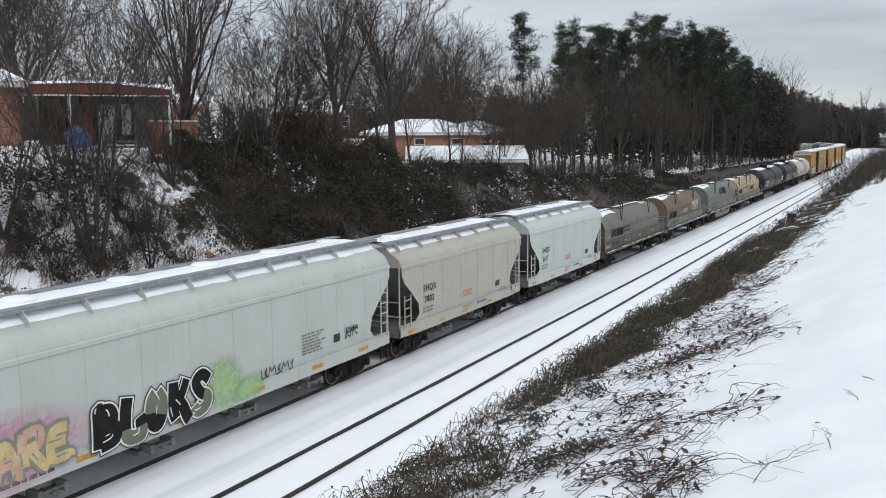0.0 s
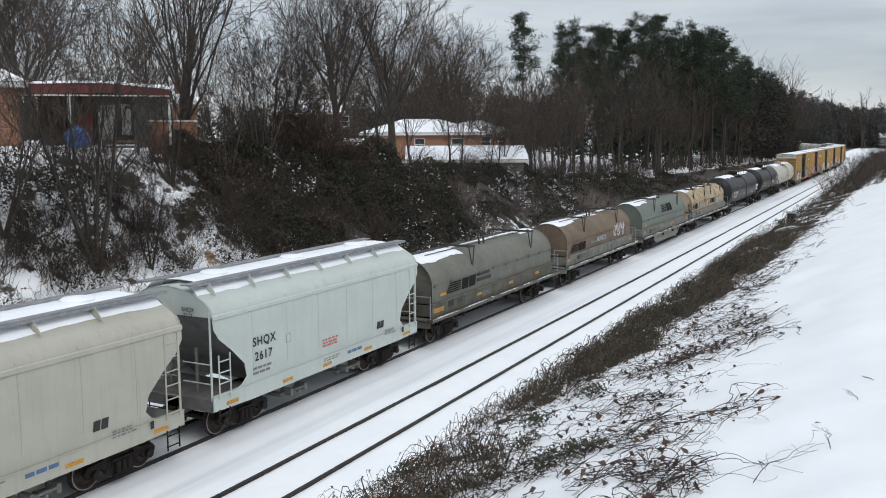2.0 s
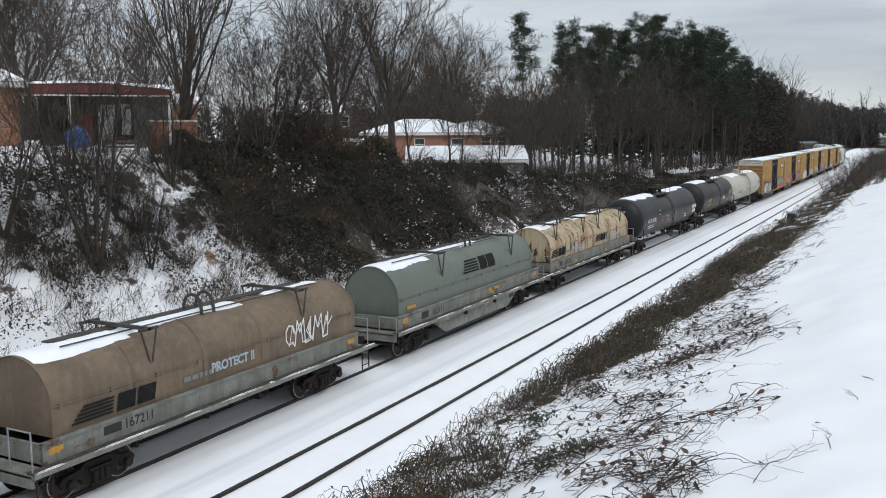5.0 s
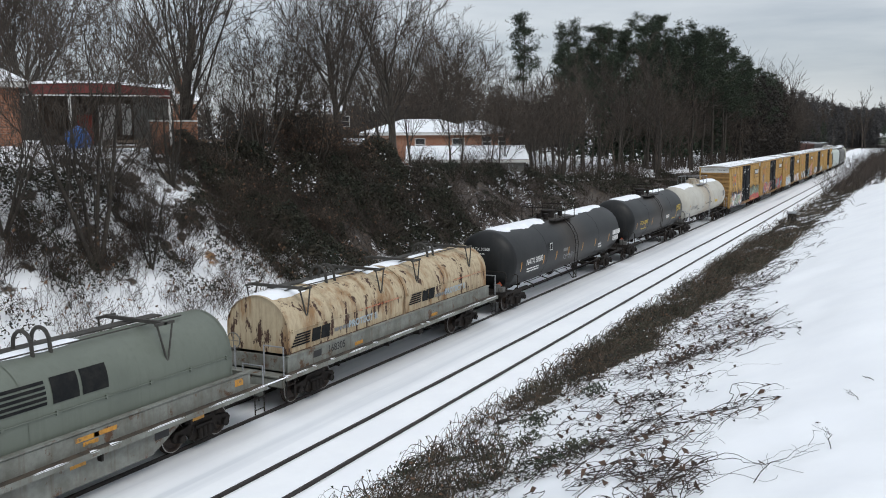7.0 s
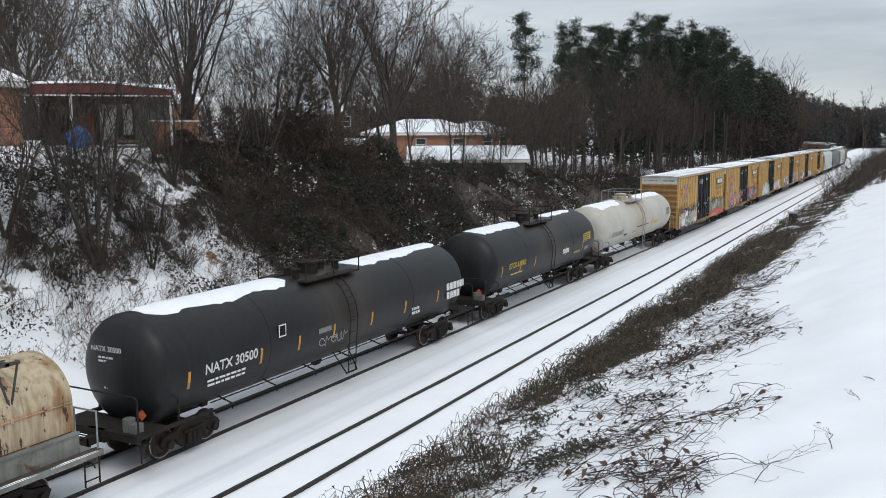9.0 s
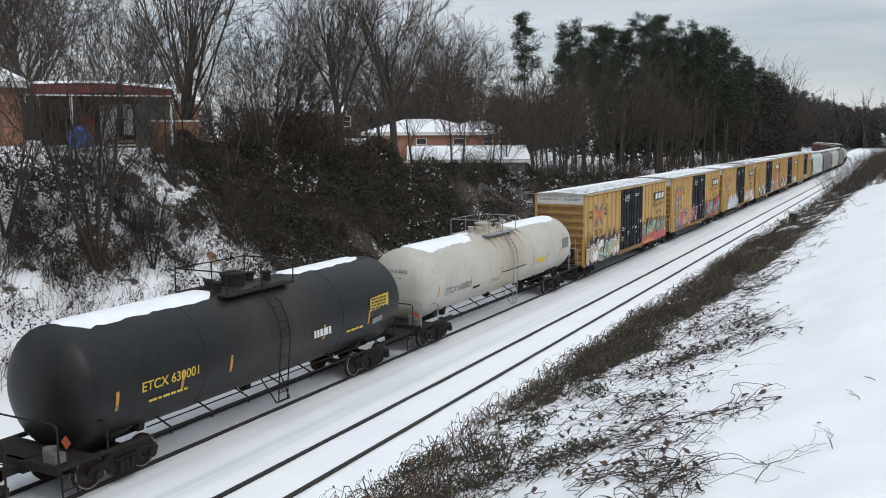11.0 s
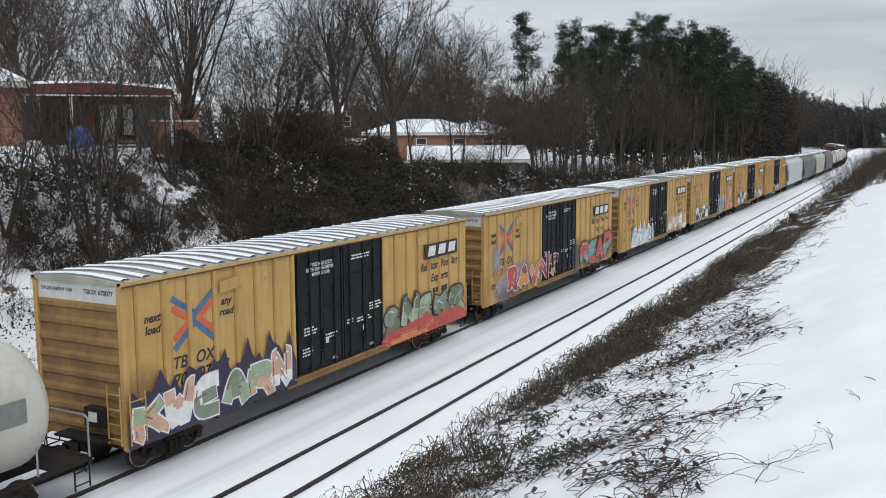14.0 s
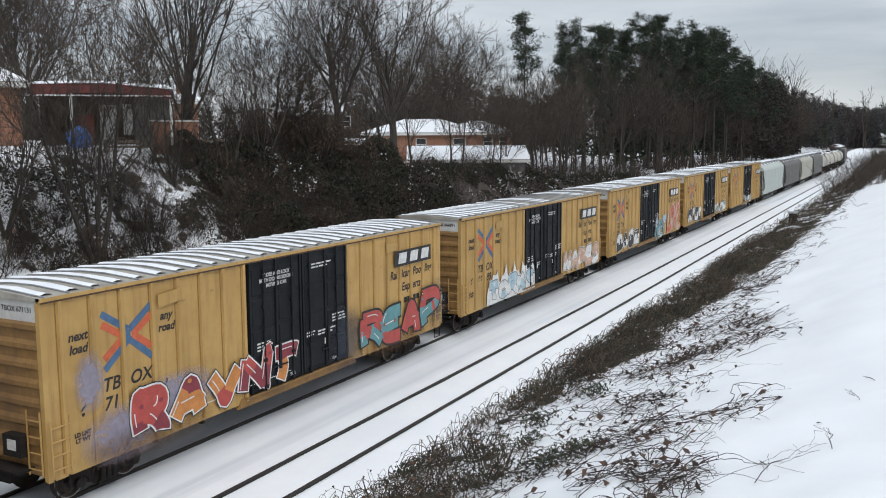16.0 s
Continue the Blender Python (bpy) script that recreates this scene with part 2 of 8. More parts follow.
def crest(x):
    return np.interp(x, [-60, 25, 50, 70, 88, 120, 180, 260, 400], [8.0, 7.75, 6.8, 5.2, 3.6, 2.4, 1.9, 1.3, 1.0])


def land(x, y):
    x, y = np.asarray(x, dtype=float), np.asarray(y, dtype=float)
    r = y - bend(x)
    top = crest(x)
    k = np.clip((r - 5.0) / 8.5, 0, 1)
    left = np.where(r < 4.0, np.interp(r, [2.4, 3.0, 4.0], [-0.10, -0.24, -0.55]),
                    np.where(r < 5.0, np.interp(r, [4.0, 5.0], [-0.55, 0.0]), top * (0.82 * k + 0.18 * k * k * (3 - 2 * k))))
    left = np.where(r > 13.5, top + np.interp(r, [13.5, 18, 30, 80, 400], [0, 0.42, 0.9, 2.0, 8.0]), left)
    keep = np.interp(x, [-60, 230, 330, 500], [1, 1, 0.25, 0.1])
    right = np.interp(r, [-400, -60, -40, -22, -17, -12.0, -9.0, -8.1, -7.4, -6.7], [9, 7.5, 7.0, 5.75, 4.2, 2.3, 1.45, 0.5, -0.24, -0.10]) * keep
    z = np.where(r > 2.4, left, np.where(r < -6.7, right, -0.10))
    bank = np.clip((np.abs(r + 2.2) - 6.2) / 2.0, 0, 1)
    z = z + bank * (0.22 * rough_field(x, y, 3.5, 3, 4) + 0.07 * rough_field(x, y, 0.9, 9, 2))
    z = z + (1 - bank) * 0.02 * rough_field(x, y, 2.5, 5, 3)
    steep = np.clip((r - 6) / 2, 0, 1) * np.clip((13.5 - r) / 1.5, 0, 1)
    return z + steep * 0.35 * rough_field(x, y, 2.2, 21, 3)


def spread(stops):
    """Grid lines: (from, to, step) stretches."""
    out = []
    for a, b, s in stops:
        out += list(np.arange(a, b, s))
    return np.array(out + [stops[-1][1]])


def build_ground():
    xs = spread([(-400, -60, 40), (-60, 0, 4), (0, 60, 0.45), (60, 130, 1.0), (130, 420, 3), (420, 900, 20), (900, 3500, 200)])
    ys = spread([(-1500, -200, 100), (-200, -40, 8), (-40, -20, 1.5), (-20, -6.4, 0.3), (-6.4, 2.4, 0.55), (2.4, 16, 0.4),
                 (16, 60, 1.5), (60, 220, 8), (220, 1800, 100)])
    gx, gy = np.meshgrid(xs, ys, indexing="ij")
    gz = land(gx, gy)
    nx, ny = gx.shape
    idx = np.arange(nx * ny).reshape(nx, ny)
    faces = np.stack([idx[:-1, :-1], idx[1:, :-1], idx[1:, 1:], idx[:-1, 1:]], -1).reshape(-1, 4)
    ob = new("ground", np_mesh("ground", np.stack([gx, gy, gz], -1).reshape(-1, 3), faces, "ground", True))
    tagged(ob, "snow-covered railway cutting with leaf litter and red clay showing", "ground", kind="structure")


build_ground()


def line_pose(s):
    """The pose on the train's track, s metres along it, at the rail tops."""
    if s <= CURVE_X:
        return pose(s, 0, 0)
    a = (s - CURVE_X) / CURVE_R
    return pose(CURVE_X + CURVE_R * math.sin(a), CURVE_R * (1 - math.cos(a)), 0, 0, 0, math.degrees(a))


def build_rails():
    section = [(-0.035, 0.0), (0.035, 0.0), (0.035, -0.04), (0.012, -0.05), (0.012, -0.14), (0.07, -0.16), (0.07, -0.20),
               (-0.07, -0.20), (-0.07, -0.16), (-0.012, -0.14), (-0.012, -0.05), (-0.035, -0.04)]
    stations = [-60, 0, 60, 120, 180, 240] + list(range(250, 700, 10))
    for middle, name in ((0.0, "rail"), (-TRACK_GAP, "rail")):
        for side in (0.753, -0.753):
            bm = bmesh.new()
            loft(bm, [[line_pose(s) @ Vector((0, middle + side + a, b)) for a, b in section] for s in stations])
            tagged(new(name, mesh_of("rail", bm, "rail")), "worn dark steel rail standing out of the snow", "rail", "rails of the two tracks", "structure")


build_rails()

# ---- strands: trunks, twigs, canes ----


def strands(P, R, sides=3):
    """Tubes along the polylines P (n, k, 3) with radii R (n, k): vertices and quads."""
    n, k, _ = P.shape
    T = np.gradient(P, axis=1)
    T /= np.linalg.norm(T, axis=2, keepdims=True) + 1e-9
    ref = np.where(np.abs(T[..., 2:3]) > 0.8, np.array([1.0, 0.13, 0]), np.array([0.1, 0, 1.0]))
    A = np.cross(T, ref)
    A /= np.linalg.norm(A, axis=2, keepdims=True) + 1e-9
    B = np.cross(T, A)
    ang = 2 * np.pi * np.arange(sides) / sides
    V = P[:, :, None, :] + R[:, :, None, None] * (np.cos(ang)[None, None, :, None] * A[:, :, None, :] + np.sin(ang)[None, None, :, None] * B[:, :, None, :])
    idx = np.arange(n * k * sides).reshape(n, k, sides)
    nxt = np.roll(idx, -1, axis=2)
    F = np.stack([idx[:, :-1], nxt[:, :-1], nxt[:, 1:], idx[:, 1:]], -1).reshape(-1, 4)
    return V.reshape(-1, 3), F


def join(pieces):
    vs, fs, base = [], [], 0
    for v, f in pieces:
        vs.append(v)
        fs.append(f + base)
        base += len(v)
    return np.concatenate(vs), np.concatenate(fs)


def sprout(rng, P, L, many, k, t0, t1, spread_deg, ratio, lift, wob, taper=0.45):
    """Children of the strands P: start along them from t0 to t1, lean off by spread_deg and bend upwards."""
    n, kp, _ = P.shape
    par = np.repeat(np.arange(n), many)
    t = np.clip(t0 + (t1 - t0) * (np.tile(np.arange(many), n) + rng.random(n * many)) / many, 0, 0.999)
    f = t * (kp - 1)
    i = f.astype(int)
    w = (f - i)[:, None]
    start = P[par, i] * (1 - w) + P[par, i + 1] * w
    tan = P[par, i + 1] - P[par, i]
    tan /= np.linalg.norm(tan, axis=1, keepdims=True) + 1e-9
    rnd = rng.normal(size=tan.shape)
    side = rnd - (rnd * tan).sum(1, keepdims=True) * tan
    side /= np.linalg.norm(side, axis=1, keepdims=True) + 1e-9
    a = np.radians(spread_deg * (0.7 + 0.6 * rng.random(len(t))))[:, None]
    d = tan * np.cos(a) + side * np.sin(a)
    ln = L[par] * ratio * (1 - taper * t) * (0.65 + 0.7 * rng.random(len(t)))
    s = np.linspace(0, 1, k)
    C = start[:, None] + d[:, None] * (ln[:, None] * s)[..., None]
    C[..., 2] += lift * ln[:, None] * s ** 2
    C[:, 1:] += rng.normal(size=(len(t), k - 1, 3)) * (wob * ln[:, None] * s[1:])[..., None]
    return C, ln, par, t


def bare_tree(seed, h, r, limbs=12, twigs=(8, 6, 4), low=0.25, angle=42, thin=0.011, lift=0.35, stems=1, leader=0.58, limb=0.42):
    """Meshes of a leafless tree: trunk with limbs, and the haze of its twigs."""
    rng = np.random.default_rng(seed)
    k = 10
    s = np.linspace(0, 1, k)
    P = np.zeros((stems, k, 3))
    for j in range(stems):
        a = rng.random() * 6.28
        lean = 0.05 if stems == 1 else 0.10 + 0.28 * rng.random()
        P[j, :, 2] = leader * h * s * (1 if j == 0 else 0.75 + 0.2 * rng.random())
        P[j, :, 0] = math.cos(a) * lean * h * s ** 0.8 + np.cumsum(rng.normal(size=k)) * 0.008 * h * s
        P[j, :, 1] = math.sin(a) * lean * h * s ** 0.8 + np.cumsum(rng.normal(size=k)) * 0.008 * h * s
    P[:, 0, 2] -= 0.3
    L = np.full(stems, h * 0.80)
    wood = [strands(P, r * (1 - 0.75 * s)[None] ** 0.85 * (1 + 0.5 * np.exp(-s * 25))[None] * np.ones((stems, 1)), 8)]
    P1, L1, par, t = sprout(rng, P, L, limbs, 7, low, 0.99, angle, 0.72, lift, 0.03, 0.30)
    s1 = np.linspace(0, 1, 7)
    r1 = r * limb * (1 - 0.75 * t)
    wood.append(strands(P1, np.maximum(r1[:, None] * (1 - 0.85 * s1), thin), 5))
    P2, L2, par, t = sprout(rng, P1, L1, twigs[0], 5, 0.2, 0.98, 40, 0.50, 0.2, 0.05)
    s2 = np.linspace(0, 1, 5)
    wood.append(strands(P2, np.maximum(r1[par][:, None] * 0.38 * (1 - t[:, None] * 0.5) * (1 - 0.8 * s2), thin), 4))
    P3, L3, par, t = sprout(rng, P2, L2, twigs[1], 4, 0.15, 0.98, 38, 0.52, 0.15, 0.06)
    crown = [strands(P3, np.linspace(1.5, 0.8, 4)[None] * thin * np.ones((len(P3), 1)), 3)]
    if twigs[2]:
        P4, L4, par, t = sprout(rng, P3, L3, twigs[2], 2, 0.15, 0.95, 35, 0.62, 0.1, 0.08)
        crown.append(strands(P4, np.linspace(0.95, 0.5, 2)[None] * thin * np.ones((len(P4), 1)), 3))
    return join(wood), join(crown)


def leaf_cards(rng, centres, size, flat=0.0, long=1.0, folded=False):
    """One small bent leaf (two triangles) at each centre."""
    n = len(centres)
    a = rng.normal(size=(n, 3))
    a[:, 2] *= 1 - flat
    a /= np.linalg.norm(a, axis=1, keepdims=True)
    b = np.cross(a, rng.normal(size=(n, 3)))
    b /= np.linalg.norm(b, axis=1, keepdims=True)
    c = np.cross(a, b)
    sz = size * (0.6 + 0.8 * rng.random((n, 1)))
    u = rng.random((n, 5, 1))
    curl = (u[:, 4] - 0.3) * 0.5
    v = np.stack([centres - a * sz * 0.5 * long, centres + b * sz * (0.12 + 0.30 * u[:, 0]) + c * sz * curl + a * sz * (u[:, 1] - 0.5) * 0.5 * long, centres + a * sz * 0.5 * long,
                  centres - b * sz * (0.12 + 0.30 * u[:, 2]) + c * sz * curl + a * sz * (u[:, 3] - 0.5) * 0.5 * long], 1)
    idx = np.arange(n * 4).reshape(n, 4)
    return v.reshape(-1, 3), np.concatenate([idx[:, [0, 1, 2]], idx[:, [0, 2, 3]]])


def pine(seed, h, r, clear=0.45, wide=0.17, clumps=170, per=26, size=0.34, long=1.7):
    """A loblolly pine: a clear trunk, short level limbs and tufts of needles."""
    rng = np.random.default_rng(seed)
    s = np.linspace(0, 1, 9)
    P = np.zeros((1, 9, 3))
    P[0, :, 2] = h * s
    P[0, :, :2] = np.cumsum(rng.normal(size=(9, 2)), 0) * 0.006 * h
    P[0, :, :2] -= P[0, 0, :2]
    P[0, 0, 2] = -0.4
    wood = [strands(P, (r * (1 - 0.9 * s))[None], 8)]
    P1, L1, par, t = sprout(rng, P, np.array([h * wide * 2.0]), 40, 5, clear, 0.985, 62, 0.60, 0.25, 0.05, 0.62)
    wood.append(strands(P1, (0.06 * (1 - 0.8 * np.linspace(0, 1, 5)))[None] * np.ones((len(P1), 1)), 4))
    P2, L2, par, t = sprout(rng, P1, L1, 5, 3, 0.35, 1.0, 45, 0.42, 0.2, 0.05)
    wood.append(strands(P2, np.full((len(P2), 3), 0.018), 3))
    ends = np.concatenate([P2[:, -1], P2[:, 1], P1[:, -1], P1[:, -2]])
    ends = ends[rng.permutation(len(ends))[:clumps]]
    c = np.repeat(ends, per, 0) + rng.normal(size=(len(ends) * per, 3)) * np.array([0.46, 0.46, 0.22])
    leaf = leaf_cards(rng, c, size, 0.3, long)
    return join(wood), leaf


TREES = {}


def tree_kind(key, name, made, wood_mat, crown_mat, crown_name="crown"):
    (tv, tf), (cv, cf) = made
    TREES[key] = (name, np_mesh("trunk", tv, tf, wood_mat, True), np_mesh("crown", cv, cf, crown_mat))


def plant(key, x, y, turn, size, label, group="", sink=0.1):
    name, trunk, crown = TREES[key]
    z = float(land(x, y)) - sink
    ob = thing(name, pose(x, y, z, 0, 0, turn), label, "tree", group)
    ob.scale = (size, size, size)
    share("trunk", trunk, ob)
    share("crown", crown, ob)
    return ob


for i in (2, 3):
    tree_kind(f"big{i}", "bare_tree", bare_tree(11 + i, 21, 0.48, 18, (9, 7, 3), 0.26, 27 + 4 * i, 0.0150, 0.28), "bark", "twig")
for i in range(2):
    tree_kind(f"far{i}", "bare_tree", bare_tree(15 + i, 21, 0.42, 20, (9, 7, 0), 0.24, 36, 0.028, 0.3), "bark", "twig")
tree_kind("vase", "bare_tree", bare_tree(27, 17.5, 0.34, 26, (9, 8, 4), 0.62, 36, 0.013, 0.10, 1, 0.42, 0.34), "bark", "twig")
for i in range(2):
    tree_kind(f"slim_pine{i}", "pine_tree", pine(81 + i, 24, 0.22, 0.56, 0.125, 150, 44, 0.15, 2.8), "bark", "pine")
tree_kind("fan", "bare_tree", bare_tree(23, 20, 0.44, 34, (6, 6, 2), 0.13, 23, 0.011, 0.25, 1, 0.36, 0.21), "bark", "twig")
tree_kind("bushy", "bare_tree", bare_tree(37, 9, 0.15, 16, (8, 6, 3), 0.16, 46, 0.011, 0.22, 2, 0.7), "bark", "twig")
tree_kind("round", "bare_tree", bare_tree(19, 21, 0.42, 22, (10, 8, 3), 0.24, 40, 0.021, 0.3), "bark", "twig")
for i in range(4):
    tree_kind(f"mid{i}", "bare_tree", bare_tree(31 + i, 12, 0.16, 12, (7, 6, 3), 0.22, 36, 0.013, 0.3), "bark", "twig")
for i in range(4):
    tree_kind(f"edge{i}", "bare_tree", bare_tree(91 + i, 13, 0.14, 12, (7, 6, 0), 0.30, 36, 0.019, 0.28), "bark", "twig")
for i in range(3):
    tree_kind(f"multi{i}", "bare_tree", bare_tree(51 + i, 8.5, 0.10, 8, (5, 4, 2), 0.2, 36, 0.009, 0.35, 4, 0.8), "bark", "twig")
for i in range(4):
    tree_kind(f"near_pine{i}", "pine_tree", pine(75 + i, 24, 0.26, (0.5, 0.44, 0.47, 0.42)[i], 0.165, 230, 50, 0.15, 2.8), "bark", "pine")
for i in range(4):
    tree_kind(f"pine{i}", "pine_tree", pine(71 + i, 24, 0.26, (0.5, 0.44, 0.40, 0.34)[i], 0.20, 250, 28, 0.20, 2.6), "bark", "pine")
# ---- trees on the terrace and along the line ----
BARE = "bare grey-brown deciduous tree standing in snow"
for key, x, y, turn, size in (
        ("fan", 37.4, 17.3, 10, 0.95), ("bushy", 43.0, 15.6, 80, 0.88), ("mid1", 28.0, 24.0, 80, 0.9), ("mid3", 22.0, 21.0, 210, 0.9), ("mid2", 25.5, 26.0, 140, 1.0), ("big2", 51.9, 16.8, 140, 0.70), ("big3", 57.4, 15.8, 200, 0.68),
        ("vase", 92, 28.4, 300, 1.0), ("big2", 29, 31, 30, 0.80), ("big3", 24, 30, 100, 0.75), ("far1", 40, 50, 160, 0.9), ("mid0", 33, 27, 50, 1.0),
        ("mid2", 62, 21, 0, 0.8), ("mid3", 74, 14.2, 40, 0.60), ("mid0", 80, 13.6, 90, 0.62), ("mid1", 88, 14, 140, 0.75), ("mid2", 95, 17, 200, 0.95),
        ("mid3", 68, 13.0, 290, 0.5), ("round", 112, 47, 200, 0.72), ("far0", 58, 56, 222, 0.8), ("mid2", 47.5, 14.8, 12, 0.65), ("mid1", 64.5, 13.9, 190, 0.55), ("mid0", 71.5, 13.7, 30, 0.55), ("mid2", 77, 14.4, 310, 0.6), ("mid1", 84, 15.5, 20, 0.7), ("mid3", 92, 19, 75, 0.7), ("mid1", 60, 18.5, 33, 0.75), ("mid3", 66, 19.3, 110, 0.7), ("mid0", 70, 17.6, 210, 0.7), ("mid0", 99, 22, 15, 0.75),
        ("far1", 74, 58, 120, 0.8), ("far0", 30, 46, 100, 0.9), ("far1", 34, 40, 10, 0.85), ("big3", 32, 30, 250, 0.7),
        ("far0", 48, 44, 300, 0.75), ("far0", 124, 46, 80, 0.7)):
    plant(key, x, y, turn, size, BARE, "bare trees above the cutting")
for key, x, y, turn, size in (("multi0", 23.9, 9.0, 20, 1.08), ("multi1", 21.0, 10.4, 140, 0.62), ("multi2", 26.2, 8.6, 250, 0.45), ("multi1", 31, 12.0, 10, 0.62),
                              ("multi2", 35.0, 12.2, 80, 0.7), ("multi0", 38.5, 12.8, 160, 0.7), ("multi2", 18.0, 10.5, 330, 0.6), ("multi1", 43.0, 12.6, 30, 0.6)):
    plant(key, x, y, turn, size, "slender several-stemmed bare tree rooted in the snowy bank", "saplings on the bank")
PINE = "tall dark green pine with a bare lower trunk in snow"
for i, (x, y, tall) in enumerate(((120, 20.3, 20.6), (127, 22.6, 21.6), (131, 20.1, 22.2), (137, 17.0, 21.5), (144, 20.1, 24.9), (150, 22.0, 24.0), (161, 20.1, 24.2), (155, 15.4, 24.2),
                                  (162, 17.5, 24.0), (168, 15.0, 24.8), (175, 18.0, 25.0), (182, 15.1, 23.2), (190, 17.0, 23.4), (198, 15.0, 22.4), (208, 16.0, 22.2), (220, 15.1, 21.9), (233, 15.4, 21.4), (246, 15.0, 20.6))):
    plant(f"{'pine' if x > 165 else 'near_pine'}{i % 4}", x, y, 77 * i, (tall - 1.3) / 24, PINE, "pines beside the line")
for i, (x, y, tall) in enumerate(((107, 26.0, 19.5), (122, 26.0, 20.9), (113, 21.5, 15.5), (118, 24.5, 17.0), (110, 18.0, 12.5))):
    plant(f"slim_pine{i % 2}", x, y, 70 * i, tall / 24, "slim open-crowned dark green pine standing in snow", "pines beside the line")
rng = random.Random(5)
for i in range(24):
    x = 132 + 145 * i / 23 + rng.uniform(-3, 3)
    y = float(bend(x)) + rng.uniform(19.5, 30.0)
    size = rng.uniform(0.80, 0.90) * float(np.interp(x, [130, 150, 200, 240, 290], [0.86, 0.96, 0.94, 0.86, 0.80]))
    plant(f"pine{i % 4}", x, y, rng.uniform(0, 360), size, PINE, "pines beside the line")
for i in range(52):
    x = 90 + 270 * (i / 51) ** 1.2 + rng.uniform(-3, 3)
    y = float(bend(x)) + 11.5 + rng.uniform(0, 12)
    plant(f"edge{i % 4}", x, y, rng.uniform(0, 360), rng.uniform(0.62, 1.18) * (1.0 if x < 260 else 1.2), "bare brown deciduous tree at the edge of the pines", "bare trees beside the line")


# ---- woods too far to count ----
def far_trees(seed, places, tall, thick):
    """Many rough bare trees as one mesh."""
    g = np.random.default_rng(seed)
    n = len(places)
    k = 4
    s = np.linspace(0, 1, k)
    base = np.array([(x, y, float(land(x, y)) - 0.3) for x, y in places])
    h = tall * (0.6 + 0.6 * g.random(n))
    P = base[:, None, :] + np.zeros((n, k, 3))
    P[..., 2] += h[:, None] * s
    P[:, 1:, :2] += g.normal(size=(n, k - 1, 2)) * (0.03 * h)[:, None, None]
    out = [strands(P, thick * 2.2 * (1 - 0.8 * s)[None] * np.ones((n, 1)), 4)]
    P1, L1, par, t = sprout(g, P, h * 0.62, 8, 4, 0.12, 0.98, 42, 0.70, 0.4, 0.05)
    out.append(strands(P1, thick * (1 - 0.6 * s)[None] * np.ones((len(P1), 1)), 3))
    P2, L2, par, t = sprout(g, P1, L1, 4, 2, 0.2, 1.0, 40, 0.55, 0.2, 0.06)
    out.append(strands(P2, np.full((len(P2), 2), thick * 0.5), 3))
    return join(out)


def scatter(seed, n, x0, x1, y0, y1, follow=False, clear=13.0):
    r = random.Random(seed)
    out = []
    while len(out) < n:
        x, y = r.uniform(x0, x1), r.uniform(y0, y1)
        if follow:
            y += float(bend(x))
        if abs(y - float(bend(x)) + 2) > clear:
            out.append((x, y))
    return out


tagged(new("far_woods", np_mesh("far_woods", *far_trees(1, scatter(3, 170, 50, 190, 70, 140), 13, 0.05), "twig")), "grey-brown bare winter woods behind the houses", "woods", kind="stuff")
tagged(new("far_woods", np_mesh("far_woods", *far_trees(2, scatter(4, 130, 320, 560, 12, 70, True) + scatter(6, 110, 430, 700, -70, 70), 19, 0.13), "twig")),
       "dark bare winter woods where the line bends away", "woods", kind="stuff")
tagged(new("far_woods", np_mesh("far_woods", *far_trees(4, scatter(7, 130, 120, 340, 14, 40, True), 12, 0.05), "twig")), "brown understorey of the woods beside the line", "woods", kind="stuff")


tagged(new("far_woods", np_mesh("far_woods", *far_trees(5, scatter(18, 70, 235, 345, 11, 26, True), 20, 0.07), "twig")), "tall bare trees where the line starts to bend", "woods", kind="stuff")


def needle_mass(seed, places, low, high, wide, per, size, tall=None, clear=0.0, slim=1.0):
    g = np.random.default_rng(seed)
    c = []
    for x, y in places:
        z = float(land(x, y))
        m = per
        hh = tall(x, y, z) * g.uniform(low, high) if tall else g.uniform(low, high)
        u = clear + (1 - clear) * g.random(m)
        rad = wide * (1 - 0.75 * u) * np.sqrt(g.random(m))
        a = g.random(m) * 6.283
        c.append(np.stack([x + rad * np.cos(a), y + rad * np.sin(a), z + 0.2 + u * hh], 1))
    return leaf_cards(g, np.concatenate(c), size, 0.2, slim)


tagged(new("far_evergreens", np_mesh("far_evergreens", *needle_mass(5, scatter(8, 90, 130, 330, 18, 34, True) + scatter(9, 70, 340, 640, 13, 60, True) + scatter(10, 110, 440, 700, -80, 60), 6, 14, 3.2, 330, 0.7, None, 0.20), "pine")),
       "dark evergreen crowns deep in the woods", "woods", kind="stuff")


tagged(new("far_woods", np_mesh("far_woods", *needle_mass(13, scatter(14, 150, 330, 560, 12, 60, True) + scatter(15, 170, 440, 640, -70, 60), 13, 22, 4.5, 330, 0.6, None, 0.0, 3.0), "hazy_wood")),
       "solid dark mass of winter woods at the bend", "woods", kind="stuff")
tagged(new("far_woods", np_mesh("far_woods", *needle_mass(16, scatter(17, 90, 70, 200, 76, 130), 5, 10, 5.0, 240, 0.4, None, 0.1, 3.0), "far_twig")),
       "grey-brown mass of winter woods behind the houses", "woods", kind="stuff")


def wedge(seed, n, x0, x1, lo, hi):
    r = random.Random(seed)
    return [(x, r.uniform(lo, hi) * x - 18.35) for x in (r.uniform(x0, x1) for i in range(n))]


